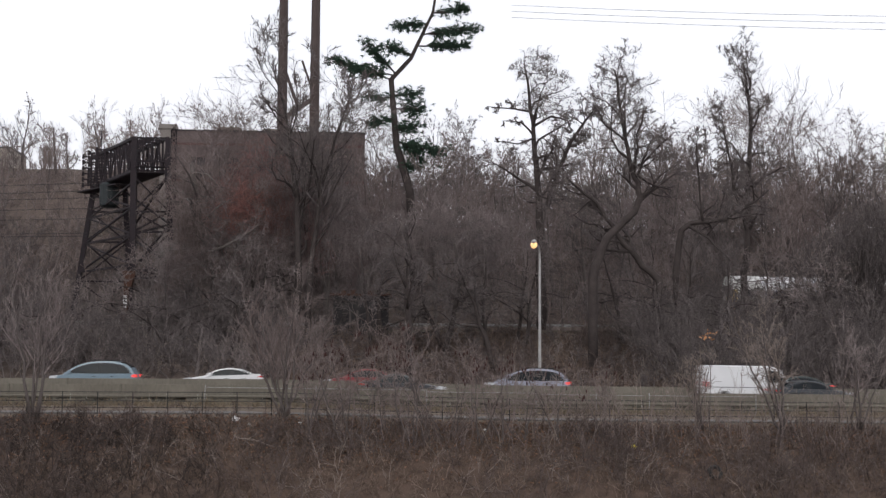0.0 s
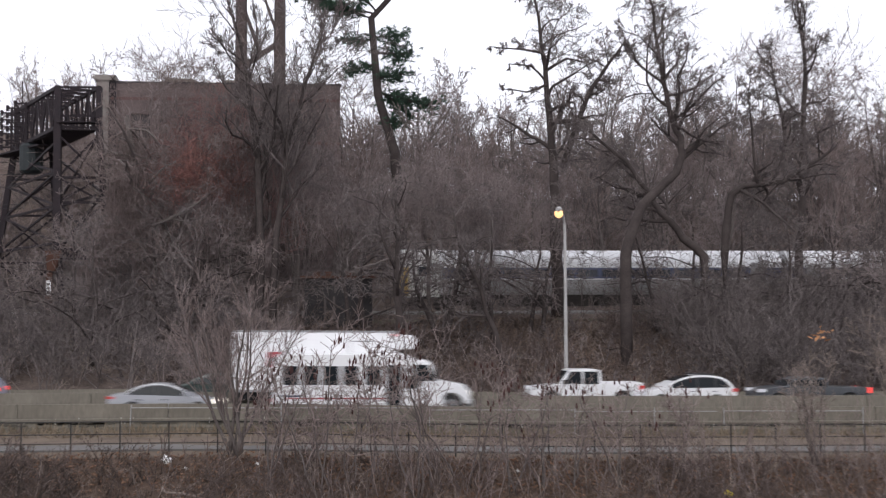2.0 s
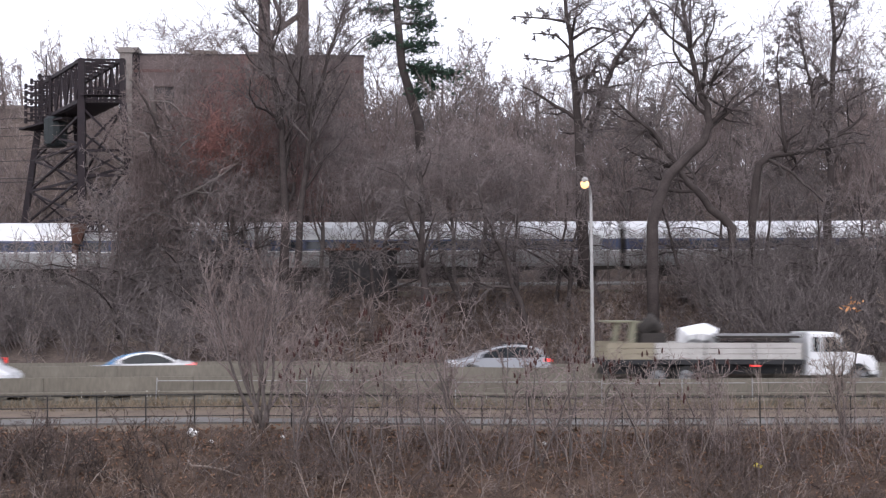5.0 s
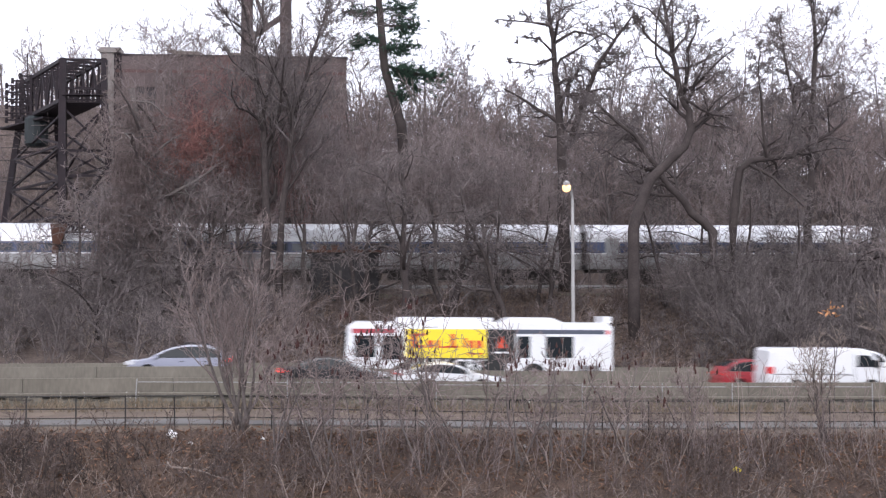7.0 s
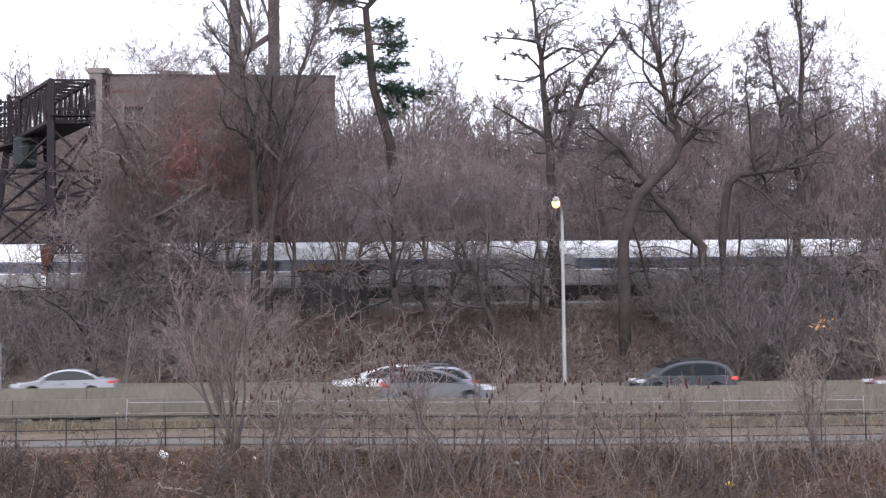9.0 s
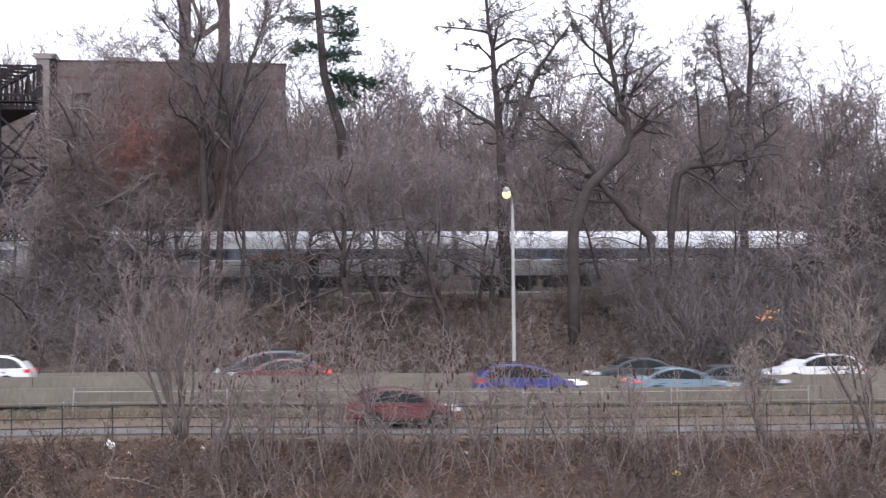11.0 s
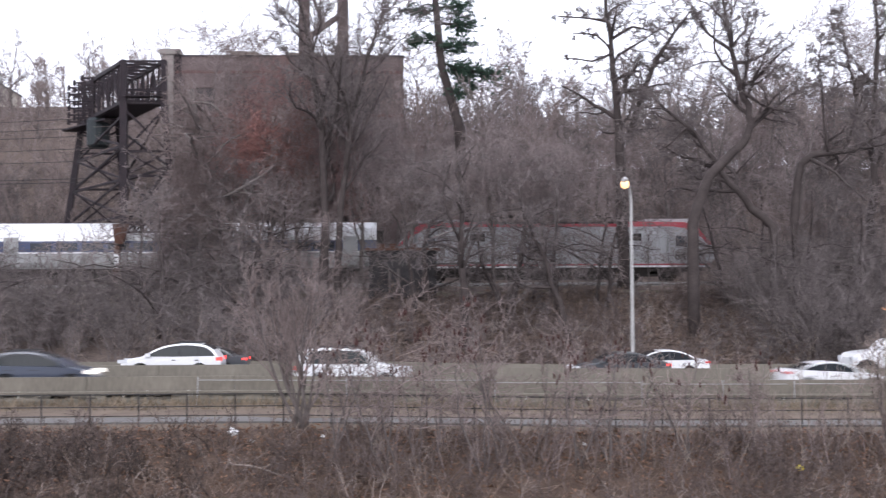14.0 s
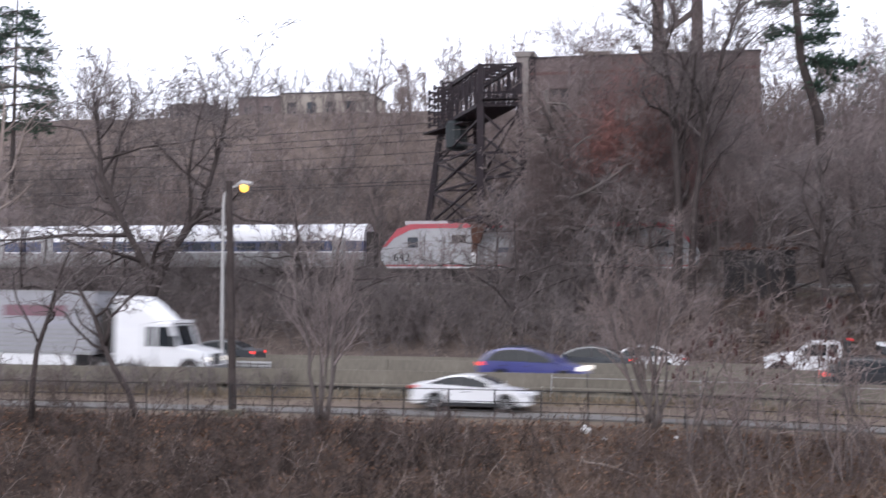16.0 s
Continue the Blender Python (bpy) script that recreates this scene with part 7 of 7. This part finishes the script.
# lane, speed before and after (metres a second), and places along the road at given seconds
WAYS = {
    "minivan_a": (62.8, -10.3, -10.3, [(0.0, -14.84), (0.3, -17.89)]),
    "sedan_b": (62.8, -17.0, -17.0, [(0.0, -7.1), (0.5, -15.54)]),
    "sedan_c": (65.2, -14.5, -12.6, [(0.0, 1.31), (0.75, -9.1), (1.5, -18.74)]),
    "minivan_e": (62.8, -14.7, -14.1, [(0.0, 11.41), (0.57, 3.22), (1.13, -4.82), (1.7, -12.74)]),
    "sedan_d": (57.2, 22.9, 22.9, [(0.0, 3.45), (0.8, 21.64)]),
    "van_f": (59.2, 20.9, 20.9, [(0.0, 24.24), (0.3, 30.46)]),
    "pickup_g": (57.2, 22.6, 22.6, [(0.0, 27.36), (0.3, 34.09)]),
    "sedan_i": (65.2, -18.4, -13.2, [(0.8, 14.44), (1.37, 4.67), (1.93, -4.07), (2.5, -11.97)]),
    "pickup_h": (65.2, -12.3, -11.8, [(0.8, 30.39), (1.33, 23.09), (1.87, 15.39), (2.4, 7.23), (2.93, -0.07), (3.47, -6.59), (4.0, -12.79)]),
    "suv_j": (62.8, -18.8, -14.4, [(1.5, 26.63), (2.33, 12.06), (3.17, -1.76), (4.0, -14.4)]),
    "pickup_l": (62.8, -16.6, -13.1, [(1.5, 31.84), (2.4, 17.9), (3.3, 4.53), (4.2, -7.82)]),
    "sedan_k": (62.8, -11.4, -16.3, [(2.5, 25.99), (3.25, 15.55), (4.0, 5.22)]),
    "hatch_m": (62.8, -17.5, -17.5, [(3.3, 19.95), (4.0, 7.76)]),
    "sedan_n1": (57.2, 21.3, 25.2, [(1.5, -17.42), (2.0, -6.3), (2.5, 5.93)]),
    "sedan_n2": (59.2, 18.9, 26.0, [(2.5, -12.39), (3.0, -1.97), (3.5, 10.38)]),
    "suv_o": (57.2, 24.6, 26.0, [(2.8, -9.75), (3.3, 2.85), (3.8, 16.05)]),
    "shuttle": (57.2, 20.0, 17.0, [(1.0, -17.61), (1.67, -4.55), (2.33, 7.92), (3.0, 19.59)]),
    "boxtruck": (59.2, 21.9, 24.8, [(1.5, -9.5), (2.25, 7.62), (3.0, 25.67)]),
    "flatbed": (58.6, 19.3, 18.6, [(3.3, -12.92), (3.75, -4.63), (4.2, 3.71)]),
    "suv_r0": (62.8, -15.1, -15.1, [(4.0, 22.99), (4.2, 19.99), (6.1, -9.98), (6.3, -13.0)]),
    "sedan_w3": (57.2, 18.7, 20.6, [(6.3, -7.63), (7.05, 6.75), (7.8, 21.85)]),
    "suv_gray": (62.8, -13.6, -10.2, [(6.5, -0.22), (7.0, -6.61), (7.5, -12.15)]),
    "hatch_red": (59.2, 23.2, 23.2, [(6.3, 3.74), (7.0, 19.98)]),
    "van_w": (57.2, 19.5, 19.5, [(6.3, 8.69), (7.0, 22.32)]),
    "bus": (62.9, -15.9, -13.7, [(6.3, 18.2), (6.93, 8.38), (7.57, -1.01), (8.2, -9.89)]),
    "sedan_dk7": (59.2, 22.4, 26.0, [(6.5, -11.54), (7.15, 3.78), (7.8, 20.63)]),
    "suv_w8": (62.8, -9.7, -8.7, [(7.3, 21.81), (7.88, 15.47), (8.47, 8.74), (9.05, 2.69), (9.63, -2.35), (10.22, -6.63), (10.8, -11.11)]),
    "suv_g8": (62.8, -14.5, -14.5, [(8.0, 19.76), (8.2, 16.86)]),
    "sedan_g8b": (65.2, -22.8, -8.0, [(7.8, 28.37), (8.7, 10.27), (9.6, -2.99), (10.5, -11.37)]),
    "sedan_dk8": (57.2, 18.2, 18.2, [(8.0, -12.87), (8.2, -9.24)]),
    "suv_blue": (57.2, 22.1, 19.3, [(10.3, -3.35), (10.9, 9.47), (11.5, 21.45)]),
    "sedan_r10": (59.2, 25.4, 25.4, [(10.3, 3.76), (11.0, 21.57)]),
    "sedan_r10b": (57.2, 24.4, 24.4, [(10.3, 1.37), (11.0, 18.46)]),
    "minivan_bk": (65.2, -9.4, -8.0, [(10.3, 6.51), (11.03, -0.05), (11.77, -6.03), (12.5, -11.41)]),
    "sedan_red": (62.8, -15.4, -8.0, [(10.3, 10.4), (10.87, 2.46), (11.43, -3.87), (12.0, -8.62), (14.8, -26.75), (15.5, -30.88)]),
    "sedan_dkl": (65.2, -10.8, -9.6, [(10.3, 25.72), (11.25, 15.91), (12.2, 6.84), (13.15, -1.58), (14.1, -9.62), (15.05, -17.53), (16.0, -26.49)]),
    "suv_l2": (62.8, -13.4, -10.8, [(10.8, 29.76), (11.67, 18.25), (12.53, 7.21), (13.4, -3.07), (14.27, -12.58), (15.13, -21.49), (16.0, -30.85)]),
    "sedan_w1": (57.2, 20.2, 26.0, [(12.0, -9.38), (12.65, 4.77), (13.3, 21.01)]),
    "sedan_w2": (57.2, 19.8, 23.4, [(12.8, -6.18), (13.4, 6.25), (14.0, 19.74)]),
    "sedan_l5": (65.2, -11.0, -10.4, [(12.3, 32.0), (12.92, 25.17), (13.53, 18.57), (14.15, 12.48), (14.77, 6.96), (15.38, 1.48), (16.0, -4.63)]),
    "sedan_l4": (62.8, -18.0, -13.1, [(12.5, 30.18), (13.08, 23.48), (13.67, 15.4), (14.25, 8.36), (14.83, 3.23), (15.42, -1.07), (16.0, -6.97)]),
    "suv_rr": (57.2, 22.9, 20.0, [(13.5, -12.29), (14.1, 1.01), (14.7, 13.51)]),
    "suv_r1": (57.2, 21.9, 20.4, [(14.0, -14.33), (14.5, -3.53), (15.0, 6.98)]),
    "suv_r3": (57.2, 18.2, 18.2, [(14.7, -17.81), (15.5, -3.26)]),
    "sedan_r4": (57.2, 19.1, 19.1, [(14.5, -14.8), (15.5, 4.33)]),
    "tow": (62.8, -13.0, -8.0, [(14.0, 26.28), (14.67, 18.27), (15.33, 11.3), (16.0, 5.24)]),
    "suv_r2": (57.2, 22.0, 22.0, [(15.5, -19.38), (16.0, -8.54)]),
    "semi": (57.6, 21.0, 21.0, [(15.8, -35.71), (16.0, -31.58)]),
    "near_red": (50.6, 18.8, 20.2, [(10.3, -8.04), (10.87, 2.78), (11.43, 13.83), (12.0, 25.12)]),
    "near_dark": (49.6, -26.0, -26.0, [(10.3, 5.59), (10.8, -7.52)]),
    "pickup_blue": (59.2, 20.0, 17.6, [(14.5, -18.22), (15.15, -5.51), (15.8, 6.13)]),
    "sedan_8c": (65.2, -10.7, -10.7, [(7.8, 0.95), (8.2, -3.3)]),
    "near_white": (50.6, 20.8, 20.8, [(15.5, -20.15), (16.0, -9.92)]),
}
TRAFFIC = {k: MAKE[k]() for k in WAYS}
TOWED = car("sedan", "black", "black car carried on a tow truck deck")
# litter on the bank
for x, y, big, m_ in ((-5.1, 46.2, 0.16, WHITE_LITTER), (-4.4, 45.6, 0.08, WHITE_LITTER), (-2.0, 46.0, 0.07, WHITE_LITTER), (13.9, 43.6, 0.14, YELLOW_LITTER), (7.0, 45.6, 0.08, WHITE_LITTER)):
    g = thing("litter_scrap", ("crumpled white paper" if m_ is WHITE_LITTER else "small yellow wrapper") + " lying on the bank", "litter", "litter", pose(x, y, ground_z(x, y) + big * 0.5 + 0.05))
    rl = np.random.default_rng(int(abs(x) * 10))
    s = Shape().tube([(-big, 0, 0), (-big * 0.4, 0, 0.05), (big * 0.4, 0, 0.0), (big, 0, 0.02)], [big * 0.3, big * 0.8, big * 0.7, big * 0.2], 7)
    s.v = [tuple(np.array(v) + rl.normal(0, big * 0.12, 3)) for v in s.v]
    part("scrap", s, m_, g)


# ---- what moves ----
TRAIN_NOSE = [(0.0, 32.2), (1.5, 12.7), (2.5, -0.2), (4.0, -19.4), (4.2, -22.0), (8.3, -77.8), (12.5, -135.8), (13.5, -148.3), (14.5, -160.1), (15.0, -166.0), (15.5, -172.4), (16.0, -178.8)]


def lane_height(y):
    return 0.14 if y < 54 else 0.66 if y < 60.5 else 0.79


def motions():
    for ob, back in TRAIN:
        walk(ob, [(t, pose(x + back, 88.3, 5.6)) for t, x in TRAIN_NOSE])
    for name, (y, before, after, rows) in WAYS.items():
        full = list(rows)
        if full[0][0] > 0.05:
            full.insert(0, (0.0, rows[0][1] - before * rows[0][0]))
        if full[-1][0] < 15.95:
            full.append((16.0, rows[-1][1] + after * (16 - rows[-1][0])))
        turn = 0 if after > 0 else 180
        tilt = math.degrees(math.atan(0.010)) * (1 if after > 0 else -1)
        walk(TRAFFIC[name], [(t, pose(x, y, lane_height(y) + grade(x), 0, 0, turn) @ pose(0, 0, 0, 0, tilt, 0)) for t, x in full])
        if name == "tow":
            walk(TOWED, [(t, pose(x + 3.4, y, lane_height(y) + grade(x) + 1.2, 0, 0, turn) @ pose(0, 0, 0, 0, tilt, 0)) for t, x in full])


motions()
